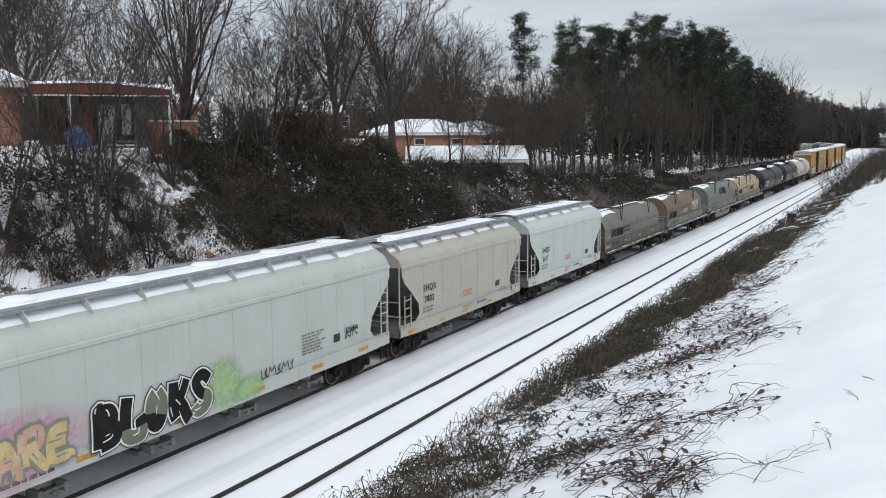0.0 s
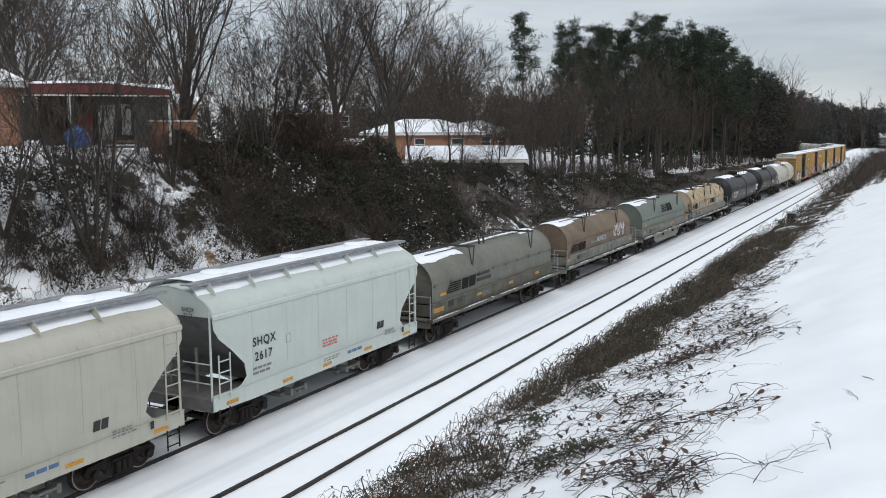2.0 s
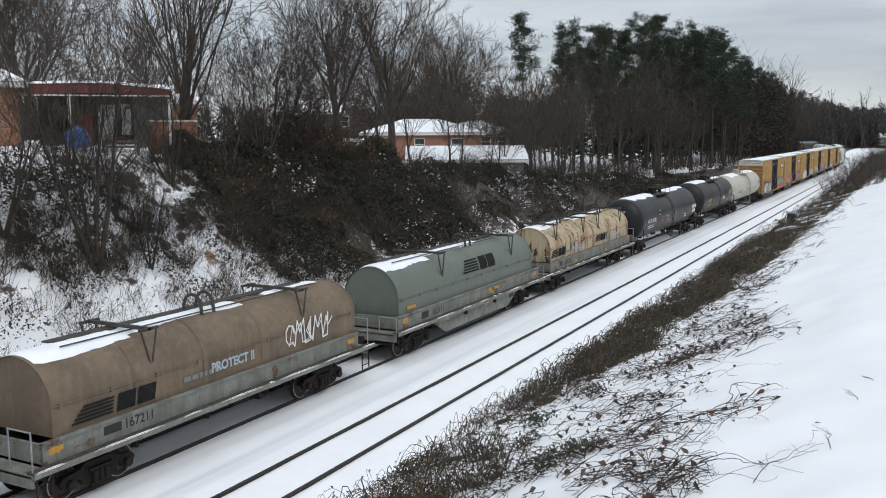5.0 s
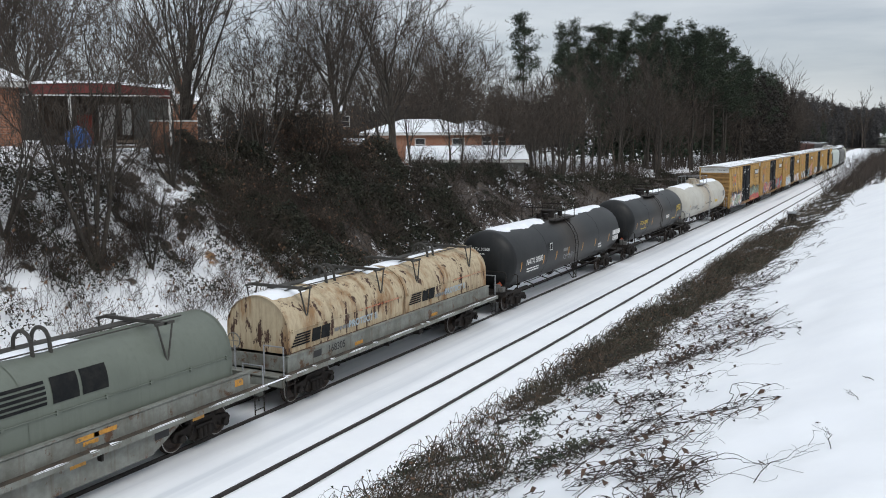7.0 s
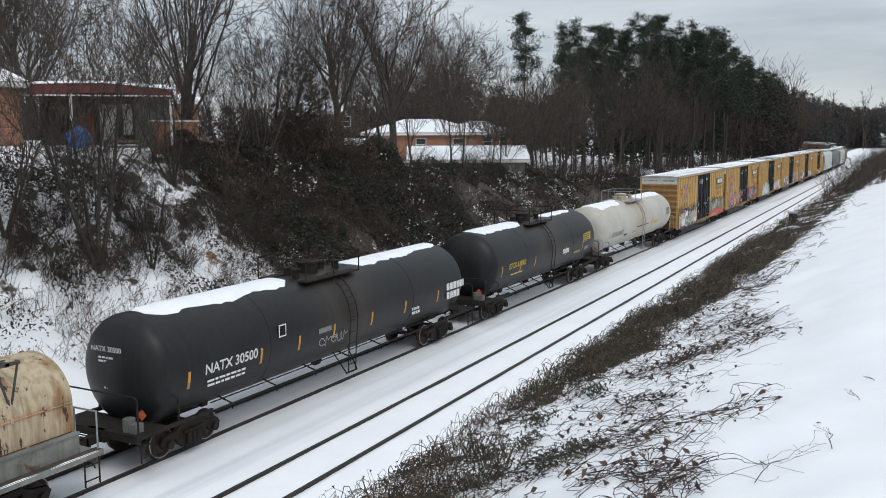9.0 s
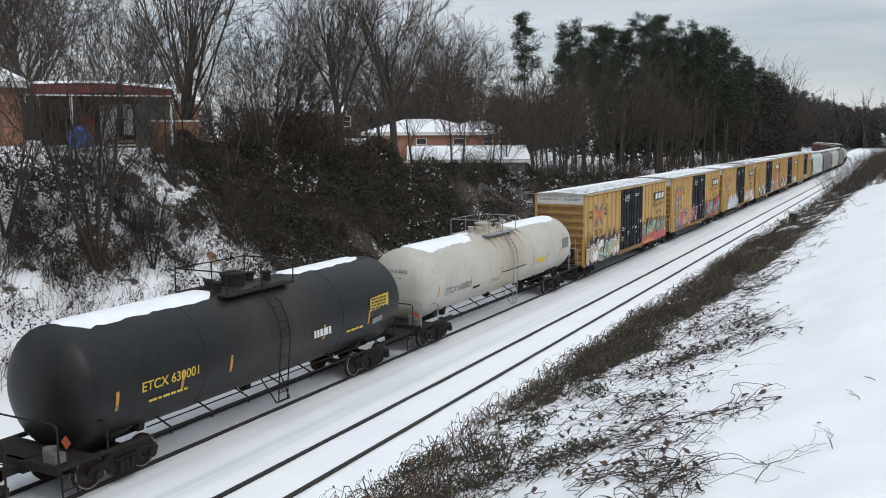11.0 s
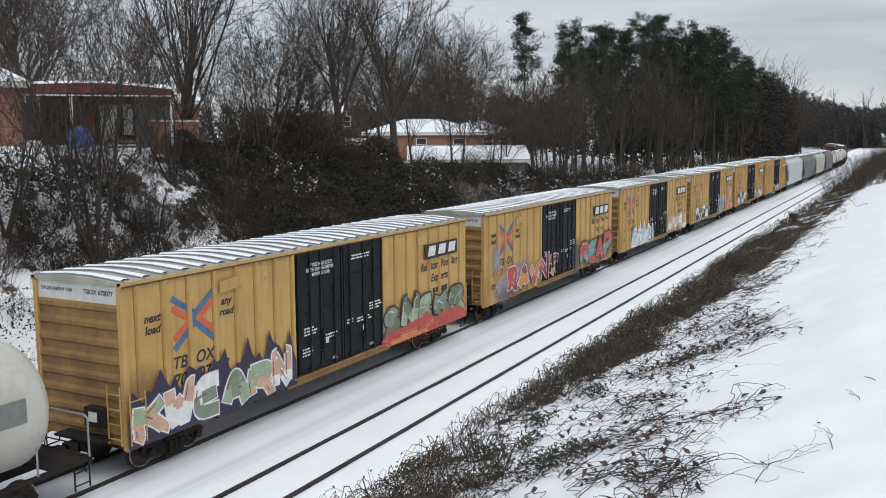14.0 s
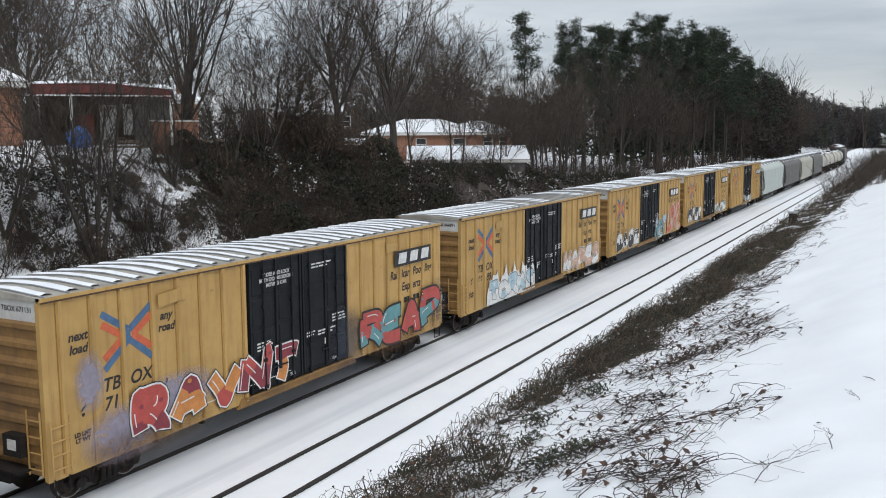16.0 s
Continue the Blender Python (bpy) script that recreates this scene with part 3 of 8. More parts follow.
tagged(new("far_woods", np_mesh("far_woods", *needle_mass(19, wedge(20, 130, 150, 260, 0.36, 0.66), 8, 14, 4.5, 260, 0.4, None, 0.20, 3.0), "far_twig")),
       "brown winter woods beyond the garage", "woods", kind="stuff")
tagged(new("far_woods", np_mesh("far_woods", *far_trees(21, wedge(22, 80, 130, 240, 0.36, 0.66), 12, 0.06), "twig")), "bare treetops beyond the garage", "woods", kind="stuff")


tagged(new("far_woods", np_mesh("far_woods", *needle_mass(23, scatter(24, 110, 205, 300, 12.5, 20, True, 12) + scatter(25, 120, 300, 460, 12.5, 24, True, 12), 13, 20, 3.0, 300, 0.42, None, 0.06, 3.0), "far_twig")),
       "brown winter hardwoods along the bend", "woods", kind="stuff")


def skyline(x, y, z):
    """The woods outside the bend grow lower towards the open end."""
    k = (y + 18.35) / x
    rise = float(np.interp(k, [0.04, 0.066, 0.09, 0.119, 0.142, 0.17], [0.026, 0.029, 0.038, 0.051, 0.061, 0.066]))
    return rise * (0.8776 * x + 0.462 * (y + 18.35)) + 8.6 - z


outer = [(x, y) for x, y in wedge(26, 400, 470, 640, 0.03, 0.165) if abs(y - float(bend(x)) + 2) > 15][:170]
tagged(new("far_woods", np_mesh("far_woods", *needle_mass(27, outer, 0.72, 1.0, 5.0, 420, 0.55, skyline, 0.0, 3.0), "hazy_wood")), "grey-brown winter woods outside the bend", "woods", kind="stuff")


# ---- brush on the left bank ----
def brush(seed, n, x0, x1, r0, r1, tall, thin, twigs=3, stems=16, bias=1.0):
    g = np.random.default_rng(seed)
    x = x0 + (x1 - x0) * g.random(n)
    r = r0 + (r1 - r0) * g.random(n) ** bias
    keep = rough_field(x, r, 3.0, seed + 2, 2) > -0.25
    x, r = x[keep], r[keep]
    n = len(x)
    base = np.stack([x, r, land(x, r) - 0.05], 1)
    base = np.repeat(base, stems, 0) + g.normal(size=(n * stems, 3)) * np.array([0.22, 0.22, 0.02])
    m = len(base)
    ln = tall * (0.35 + 0.9 * g.random(m))
    d = np.stack([g.normal(size=m) * 0.45, g.normal(size=m) * 0.45 - 0.25, np.ones(m)], 1)
    d /= np.linalg.norm(d, axis=1, keepdims=True)
    s = np.linspace(0, 1, 5)
    P = base[:, None] + d[:, None] * (ln[:, None] * s)[..., None]
    P[..., 2] -= (0.28 * ln * g.random(m))[:, None] * s ** 2.5
    P[:, 1:] += g.normal(size=(m, 4, 3)) * (0.05 * ln[:, None] * s[1:])[..., None]
    out = [strands(P, thin * (1.3 - 0.8 * s)[None] * np.ones((m, 1)), 3)]
    P2, L2, par, t = sprout(g, P, ln, twigs, 2, 0.25, 0.95, 42, 0.42, 0.1, 0.08)
    out.append(strands(P2, np.full((len(P2), 2), thin * 0.55), 3))
    return join(out), P2[:, -1]


geo, tips = brush(21, 430, 10, 52, 8.6, 14.0, 1.5, 0.009)
tagged(new("bank_brush", np_mesh("bank_brush", *geo, "brush_twig")), "tangled bare brown brush on the upper bank", "brush", kind="stuff")
geo, tips5 = brush(25, 100, 39.5, 47.5, 12.4, 15.8, 3.1, 0.011, 4, 14)
tagged(new("bank_brush", np_mesh("bank_brush", *geo, "brush_twig")), "tall dark thicket with withered leaves on the edge of the terrace", "brush", kind="stuff")
geo, tips8 = brush(28, 70, 25.5, 34.0, 8.8, 13.6, 1.7, 0.009, 4, 13)
tagged(new("bank_brush", np_mesh("bank_brush", *geo, "brush_twig")), "dense bare twigs below the carport", "brush", kind="stuff")
geo, tips2 = brush(22, 330, 10, 44, 6.0, 10.8, 1.15, 0.007, 4, 11)
tagged(new("bank_brush", np_mesh("bank_brush", *geo, "brush_twig")), "thin bare twigs standing in snow on the bank", "brush", kind="stuff")
geo, tips3 = brush(23, 170, 42, 135, 6.2, 14.5, 1.7, 0.015, 2, 14)
tagged(new("bank_brush", np_mesh("bank_brush", *geo, "brush_twig")), "tangled bare brown brush along the lower bank", "brush", kind="stuff")
geo, tips6 = brush(26, 90, 60, 104, 13.0, 18.0, 2.0, 0.014, 4, 9)
tagged(new("bank_brush", np_mesh("bank_brush", *geo, "brush_twig")), "bare grey-brown shrubs between the garage and the line", "brush", kind="stuff")
geo, tips7 = brush(27, 150, 96, 190, 12.0, 20.0, 2.9, 0.022, 3, 8)
tagged(new("bank_brush", np_mesh("bank_brush", *geo, "brush_twig")), "bare brown shrubs under the pines", "brush", kind="stuff")
geo, tips4 = brush(24, 190, 95, 240, -17.0, -9.4, 3.3, 0.020, 3, 12)
tagged(new("bank_brush", np_mesh("bank_brush", *geo, "brush_twig")), "bare bushes on the far part of the near bank", "brush", kind="stuff")
g = np.random.default_rng(31)
pick = np.concatenate([tips5[(tips5[:, 2] > 7.6) & (g.random(len(tips5)) < 0.8)], tips[(tips[:, 0] > 32) & (g.random(len(tips)) < 0.12)], tips2[g.random(len(tips2)) < 0.14]])
tagged(new("withered_leaves", np_mesh("withered_leaves", *leaf_cards(g, pick, 0.13), "dead_leaf")), "withered brown leaves hanging in the brush", "leaves", kind="stuff")


def creeper(seed, n, x0, x1, r0, r1, up, size, bias=1.0, hole=-0.2, lump=2.6):
    """Evergreen creeper over the bank: leaves in mounds and falls."""
    g = np.random.default_rng(seed)
    x = x0 + (x1 - x0) * g.random(n)
    r = r0 + (r1 - r0) * g.random(n) ** bias
    f = rough_field(x, r, lump, seed + 5, 3)
    f2 = rough_field(x, r, 1.1, seed + 9, 2)
    keep = f > hole
    x, r, f, f2 = x[keep], r[keep], f[keep], f2[keep]
    y = r + bend(x)
    z = land(x, y) + up * (0.45 + 0.75 * f + 0.35 * f2) * np.clip(g.random(len(x)) ** 0.35, 0, 1)
    return leaf_cards(g, np.stack([x, y - 0.35 * up * f, np.maximum(z, land(x, y) + 0.04)], 1), size, 0.0)


tagged(new("ivy_creeper", np_mesh("ivy_creeper", *creeper(41, 80000, 33, 53, 6.2, 14.0, 1.7, 0.15, 0.72, -0.36, 2.2), "ivy")), "dark evergreen creeper smothering the steep bank", "creeper", kind="stuff")
tagged(new("ivy_creeper", np_mesh("ivy_creeper", *creeper(44, 42000, 51, 72, 5.9, 13.6, 1.2, 0.14, 0.75, -0.16, 2.2), "ivy")), "mounds of dark evergreen creeper with snow between", "creeper", kind="stuff")
tagged(new("ivy_creeper", np_mesh("ivy_creeper", *creeper(42, 26000, 70, 130, 6.4, 14.0, 1.3, 0.22, 0.8, 0.06, 3.0), "ivy")), "dark evergreen creeper along the bank", "creeper", kind="stuff")
tagged(new("ivy_creeper", np_mesh("ivy_creeper", *creeper(43, 44000, 8, 37, 6.8, 13.2, 1.0, 0.12, 0.70, 0.14, 1.7), "ivy")), "patches of dark leaves poking through snow", "creeper", kind="stuff")



def falls(seed, n, x0, x1, high, thin, hang):
    """Dead vine stems trailing down the face of the bank from its edge."""
    g = np.random.default_rng(seed)
    k = 8
    s = np.linspace(0, 1, k)
    x = x0 + (x1 - x0) * g.random(n)
    r = 8.5 + 4.6 * g.random(n)
    ln = hang * (0.4 + 0.8 * g.random(n))
    px = x[:, None] + np.cumsum(g.normal(size=(n, k)), 1) * 0.22 + g.normal(size=(n, 1)) * 1.1 * s
    pr = r[:, None] - ln[:, None] * s
    off = high * (0.5 + 0.6 * rough_field(px, pr, 2.2, 46, 3)) + 0.22 * g.normal(size=(n, k))
    P = np.stack([px, pr - 0.2 * high, land(px, pr) + np.maximum(off, 0.05)], -1)
    return strands(P, thin * (1.2 - 0.7 * s)[None] * (0.6 + 0.8 * g.random((n, 1))), 3)


tagged(new("hanging_vines", np_mesh("hanging_vines", *falls(47, 420, 36, 54, 1.1, 0.010, 3.0), "vine")), "dead grey-brown vines trailing down the bank", "vines", kind="stuff")
tagged(new("hanging_vines", np_mesh("hanging_vines", *falls(48, 260, 54, 80, 1.0, 0.013, 2.6), "vine")), "dead vines trailing down the farther bank", "vines", kind="stuff")
g = np.random.default_rng(49)
n = 1500
x, r = 36 + 42 * g.random(n), 6.2 + 6.5 * g.random(n) ** 1.4
keep = rough_field(x, r, 2.4, 50, 3) > 0.22
x, r = x[keep], r[keep]
c = np.stack([x, r - 0.4, land(x, r) + 0.2 + 1.1 * g.random(len(x))], 1)
tagged(new("clinging_snow", np_mesh("clinging_snow", *leaf_cards(g, np.repeat(c, 5, 0) + g.normal(size=(len(c) * 5, 3)) * 0.09, 0.11, 0.5), "snow")), "small tufts of snow caught in the brush", "snow", kind="stuff")

# ---- brambles on the near bank ----
EDGE_X = [6, 12, 13.5, 14.7, 16.8, 19.5, 21.5, 23, 25, 29, 31, 35, 44, 60, 90, 300]
EDGE_R = [-12.6, -12.5, -12.3, -12.1, -11.1, -10.5, -10.9, -11.4, -11.8, -11.7, -11.9, -12.3, -12.6, -12.8, -13.2, -14.5]
VINE_X = [6, 12, 14.5, 16.2, 17.5, 20, 23, 26, 28.5, 32, 36, 44, 60, 70]
VINE_R = [-16.9, -16.2, -16.1, -16.4, -15.4, -14.9, -15.8, -15.2, -14.3, -13.7, -14.3, -14.4, -14.6, -14.8]


def thick(x, r):
    """How dense the brambles stand: a ragged strip with one gap of open snow."""
    edge = np.interp(x, EDGE_X, EDGE_R) + 0.45 * rough_field(x, np.full(np.shape(x), 3.0), 2.2, 77, 3)
    side = np.clip(np.minimum((r - edge) / 0.45, (-8.85 - r) / 0.5), 0, 1)
    gap = np.exp(-((x - 18.2) / 1.15) ** 2 - ((r + 10.1) / 0.62) ** 2) + 0.8 * np.exp(-((x - 20.6) / 0.6) ** 2 - ((r + 10.9) / 0.4) ** 2)
    holes = np.clip(0.75 + 1.3 * rough_field(x, r, 1.5, 79, 3), 0.08, 1)
    return side * holes * np.clip(1 - 1.15 * gap, 0, 1)


CLUMPS = [(16.2, -15.8, 0.5), (12.1, -15.8, 0.7), (12.8, -15.0, 0.6), (26.5, -14.3, 0.9), (15.3, -14.2, 0.6), (15.7, -13.3, 0.5), (14.2, -13.0, 0.6), (34, -13.8, 1.2), (18.5, -13.6, 0.7), (22.5, -13.2, 1.0), (10.6, -14.2, 0.6)]


def sparse(x, r):
    """How dense the loose vines lie on the snow beside the strip."""
    side = np.clip(np.minimum((r - np.interp(x, VINE_X, VINE_R)) / 0.5, (np.interp(x, EDGE_X, EDGE_R) + 0.5 - r) / 0.4), 0, 1)
    heap = sum(np.exp(-((x - a) ** 2 + (r - b) ** 2) / (2 * (0.6 * c) ** 2)) for a, b, c in CLUMPS)
    return side * np.clip(0.10 + 0.55 * np.clip(rough_field(x, r, 1.4, 83, 3) + 0.12, 0, 1) + heap, 0, 1)


def canes(seed, n, x0, x1, r0, r1, ln, thin, high, dense, xbias=1.0, k=9, turn=0.45, rise=1.0):
    """Arching or lying stems whose heading wanders, kept where dense(x, r) says."""
    g = np.random.default_rng(seed)
    x = x0 + (x1 - x0) * g.random(n) ** xbias
    r = r0 + (r1 - r0) * g.random(n)
    keep = g.random(n) < dense(x, r)
    x, r = x[keep], r[keep]
    m = len(x)
    L = ln * (0.35 + 1.0 * g.random(m) ** 1.5)
    head = g.random(m)[:, None] * 6.283 + np.cumsum(g.normal(size=(m, k)) * turn, 1) + g.normal(size=(m, 1)) * 0.25 * np.arange(k)
    step = (L / (k - 1))[:, None]
    px = x[:, None] + np.cumsum(np.cos(head) * step, 1)
    pr = r[:, None] + np.cumsum(np.sin(head) * step, 1)
    s = np.linspace(0, 1, k)
    arch = high * (0.15 + g.random(m) ** 1.5)[:, None] * np.sin(np.pi * np.clip(s * (0.7 + 0.6 * g.random(m)[:, None]), 0, 1.1))
    arch = arch + np.cumsum(g.normal(size=(m, k)), 1) * 0.012 * rise
    py = pr + bend(px)
    P = np.stack([px, py, land(px, py) + np.maximum(arch, 0.004) + 0.01], -1)
    return strands(P, thin * (1.25 - 0.75 * s)[None] * (0.55 + 0.9 * g.random((m, 1))), 3), P


geo, P = canes(61, 21000, 7, 62, -13.2, -8.8, 0.95, 0.0078, 0.52, thick, 1.75, 9, 0.75)
tagged(new("bramble_thicket", np_mesh("bramble_thicket", *geo, "bramble")), "dry tangled brown brambles along the edge of the bank", "brambles", kind="stuff")
geo, P2 = canes(62, 7500, 55, 300, -16.5, -8.8, 1.5, 0.016, 0.75, thick, 1.3, 7)
tagged(new("bramble_thicket", np_mesh("bramble_thicket", *geo, "bramble")), "dry tangled brown brambles farther along the bank", "brambles", kind="stuff")
geo, P3 = canes(63, 8500, 7, 40, -17, -10.5, 1.35, 0.0056, 0.24, sparse, 1.25, 13, 0.62)
tagged(new("creeping_vines", np_mesh("creeping_vines", *geo, "vine")), "thin bare curling vines lying over the snow", "vines", kind="stuff")
geo, P4 = canes(64, 900, 34, 70, -15, -12.0, 1.0, 0.009, 0.22, sparse, 1.1, 9)
tagged(new("creeping_vines", np_mesh("creeping_vines", *geo, "vine")), "thin bare vines lying over the far snow", "vines", kind="stuff")
geo, P5 = canes(67, 230, 12, 60, -9.7, -8.8, 0.9, 0.005, 0.6, lambda x, r: np.full(len(x), 0.7), 1.3, 9, 0.3)
tagged(new("bramble_shoots", np_mesh("bramble_shoots", *geo, "vine")), "long thin shoots arching out over the snow", "brambles", kind="stuff")
g = np.random.default_rng(65)
flat = np.concatenate([P.reshape(-1, 3)[g.random(P.shape[0] * P.shape[1]) < 0.10], P5[:, 3:].reshape(-1, 3)[g.random(P5.shape[0] * 6) < 0.22]])
tagged(new("bramble_leaves", np_mesh("bramble_leaves", *leaf_cards(g, flat + np.array([0, 0, 0.02]), 0.07), "dead_leaf")), "small withered bramble leaves", "leaves", kind="stuff")
greens = [(22.2, -9.6, 1.0), (15.6, -9.3, 0.8), (14.6, -12.7, 0.8), (15.3, -13.1, 0.6), (17.0, -11.4, 0.5), (20.5, -11.7, 0.6), (30, -9.8, 1.5), (13.0, -11.0, 0.7), (18.6, -11.0, 0.7)]
cs = np.concatenate([np.stack([a + g.normal(size=int(420 * c)) * 0.42 * c, b + g.normal(size=int(420 * c)) * 0.30 * c], 1) for a, b, c in greens])
geo = leaf_cards(g, np.concatenate([cs, (land(cs[:, 0], cs[:, 1]) + 0.02 + 0.26 * g.random(len(cs)))[:, None]], 1), 0.075)
tagged(new("bramble_leaves", np_mesh("bramble_leaves", *geo, "bramble_leaf")), "dark green leaves among the brambles", "leaves", kind="stuff")
flat = P.reshape(-1, 3)[g.random(P.shape[0] * P.shape[1]) < 0.36]
flat = flat[rough_field(flat[:, 0], flat[:, 1], 1.6, 88, 2) > -0.1]
tagged(new("bramble_leaves", np_mesh("bramble_leaves", *leaf_cards(g, flat + np.array([0, 0, 0.01]), 0.075), "bramble_leaf")), "small olive leaves clinging to the brambles", "leaves", kind="stuff")
flat = P3[:, 1:].reshape(-1, 3)
tagged(new("fallen_leaves", np_mesh("fallen_leaves", *leaf_cards(g, flat[g.random(len(flat)) < 0.030] + np.array([0, 0, 0.03]), 0.14, 0.2), "dark_leaf")), "curled dead leaves scattered on the snow", "leaves", kind="stuff")
flat = P3[:, 1:].reshape(-1, 3)
tagged(new("fallen_leaves", np_mesh("fallen_leaves", *leaf_cards(g, flat[g.random(len(flat)) < 0.040] + np.array([0, 0, 0.02]), 0.09, 0.3), "vine")), "dark shrivelled leaves on the vines", "leaves", kind="stuff")


def fallen_twig(x, y, turn, ln, seed):
    """A forked dead twig lying on the snow."""
    g = np.random.default_rng(seed)
    k = 7
    s = np.linspace(0, 1, k)
    P = np.stack([ln * s, np.cumsum(g.normal(size=k)) * 0.07 * ln, 0.07 * ln * np.sin(np.pi * s) + 0.008], 1)[None]
    P1, L1, par, t = sprout(g, P, np.array([ln]), 7, 5, 0.2, 0.9, 45, 0.45, 0.0, 0.05)
    P1[..., 2] = np.clip(P1[..., 2] * 0.35, 0.006, 0.12 * ln)
    geo = join([strands(P, (0.0055 * (1.2 - s))[None], 5), strands(P1, np.full((len(P1), 5), 0.0026), 4)])
    m = pose(x, y, float(land(x, y)), 0, -18, turn)
    ob = new("fallen_twig", np_mesh("fallen_twig", *geo, "vine"))
    ob.matrix_world = m
    tagged(ob, "forked dead twig lying on open snow", "twig", "fallen twigs")


for x, y, turn, ln, seed in ((11.55, -16.75, -40, 1.15, 1), (12.5, -17.55, 30, 0.5, 2), (15.1, -17.75, 60, 0.28, 3), (14.4, -17.2, 200, 0.14, 4), (16.4, -17.9, 100, 0.2, 5), (22.0, -16.2, 20, 0.5, 6)):
    fallen_twig(x, y, turn, ln, seed)


def thatch(x0, x1, seed, step):
    """The matted dead growth under the brambles: an uneven low mound."""
    xs, rs = np.arange(x0, x1, step), np.linspace(-14.6, -8.9, 36)
    gx, gr = np.meshgrid(xs, rs, indexing="ij")
    gy = gr + bend(gx)
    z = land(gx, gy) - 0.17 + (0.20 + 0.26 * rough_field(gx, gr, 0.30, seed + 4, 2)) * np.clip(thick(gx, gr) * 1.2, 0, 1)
    idx = np.arange(gx.size).reshape(gx.shape)
    f = np.stack([idx[:-1, :-1], idx[1:, :-1], idx[1:, 1:], idx[:-1, 1:]], -1).reshape(-1, 4)
    return np.stack([gx, gy, z], -1).reshape(-1, 3), f


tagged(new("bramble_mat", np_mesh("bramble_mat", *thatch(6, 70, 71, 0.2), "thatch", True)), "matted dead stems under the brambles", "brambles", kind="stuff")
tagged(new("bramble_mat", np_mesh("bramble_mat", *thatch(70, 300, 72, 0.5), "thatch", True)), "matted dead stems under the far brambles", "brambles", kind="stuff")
# ---- the train: paints ----
RUST = (0.13, 0.06, 0.03)
M["white_paint"] = material("white_hopper_paint", (0.465, 0.49, 0.46), (0.435, 0.455, 0.425), rough=0.5, scale=0.8, bump=0.05, streak=(0.37, 0.38, 0.35), grain=0.25)
M["cream_paint"] = material("cream_hopper_paint", (0.42, 0.41, 0.345), (0.385, 0.375, 0.315), rough=0.5, scale=0.8, bump=0.05, streak=(0.31, 0.295, 0.24), grain=0.25)
M["pale_paint"] = material("pale_hopper_paint", (0.485, 0.53, 0.495), (0.455, 0.495, 0.46), rough=0.5, scale=0.8, bump=0.05, streak=(0.39, 0.42, 0.385), grain=0.25)
M["end_grey"] = material("weathered_grey_steel", (0.16, 0.158, 0.148), (0.10, 0.097, 0.09), rough=0.7, scale=2, bump=0.1)
M["roof_grey"] = material("galvanised_roof", (0.23, 0.24, 0.25), (0.33, 0.34, 0.35), rough=0.6, metal=0.2, scale=3)
M["stand"] = material("dark_lifting_gear", (0.055, 0.052, 0.045), (0.035, 0.032, 0.028), rough=0.8, scale=4)
M["rust"] = material("rust_run", (0.20, 0.115, 0.055), (0.30, 0.20, 0.11), rough=0.9, scale=5, bump=0)
M["olive"] = material("olive_grey_hood", (0.155, 0.155, 0.125), (0.12, 0.12, 0.098), rough=0.6, scale=0.9, streak=(0.085, 0.082, 0.065), grain=0.25)
M["brown_hood"] = material("brown_hood", (0.17, 0.125, 0.083), (0.12, 0.088, 0.06), rough=0.75, scale=0.9, streak=(0.23, 0.17, 0.105), wear=(0.24, 0.21, 0.16), wear_at=0.66)
M["green_hood"] = material("grey_green_hood", (0.128, 0.146, 0.118), (0.112, 0.128, 0.104), rough=0.5, scale=0.7, streak=(0.095, 0.105, 0.085), grain=0.25)
M["rusty_hood"] = material("rusty_cream_hood", (0.47, 0.385, 0.255), (0.27, 0.155, 0.07), rough=0.8, scale=1.1, low=0.49, high=0.64, streak=(0.13, 0.058, 0.026), wear=(0.052, 0.023, 0.014), wear_at=0.575, wear_scale=1.25, wear_edge=0.02, stretch=(1.7, 1.7, 0.5))
M["frame_grey"] = material("pale_green_grey_frame", (0.215, 0.225, 0.20), (0.135, 0.135, 0.115), rough=0.7, scale=1.5, streak=(0.09, 0.055, 0.032), wear=(0.10, 0.052, 0.028), wear_at=0.585, wear_scale=1.3)
M["frame_olive"] = material("olive_frame", (0.125, 0.122, 0.098), (0.075, 0.07, 0.057), rough=0.75, scale=1.5, streak=(0.09, 0.06, 0.04))
M["tank_black"] = material("black_tank_paint", (0.0075, 0.0082, 0.0088), (0.012, 0.0128, 0.013), rough=0.45, scale=0.7, bump=0.04, streak=(0.024, 0.023, 0.021), grain=0.25, spec=0.30)
M["tank_white"] = material("dirty_white_tank_paint", (0.48, 0.465, 0.41), (0.42, 0.40, 0.345), rough=0.5, scale=0.7, bump=0.04, streak=(0.33, 0.295, 0.23), grain=0.25)
M["yellow"] = material("ochre_boxcar_paint", (0.50, 0.310, 0.102), (0.43, 0.262, 0.082), rough=0.55, scale=0.9, bump=0.05, streak=(0.20, 0.105, 0.035), random_tone=0.06, grain=0.4, wear=(0.20, 0.10, 0.04), wear_at=0.655, wear_scale=2.2)
# A darker, browner, streaked ochre than the sides, for end walls and door sill.
M["yellow_dark"] = material("dark_ochre_paint", (0.30, 0.165, 0.05), (0.20, 0.11, 0.04), rough=0.7, scale=1.2, streak=(0.12, 0.07, 0.035))
M["door_black"] = material("black_door_paint", (0.008, 0.0095, 0.012), (0.014, 0.016, 0.018), rough=0.6, scale=1.0, streak=(0.024, 0.023, 0.022), spec=0.2)
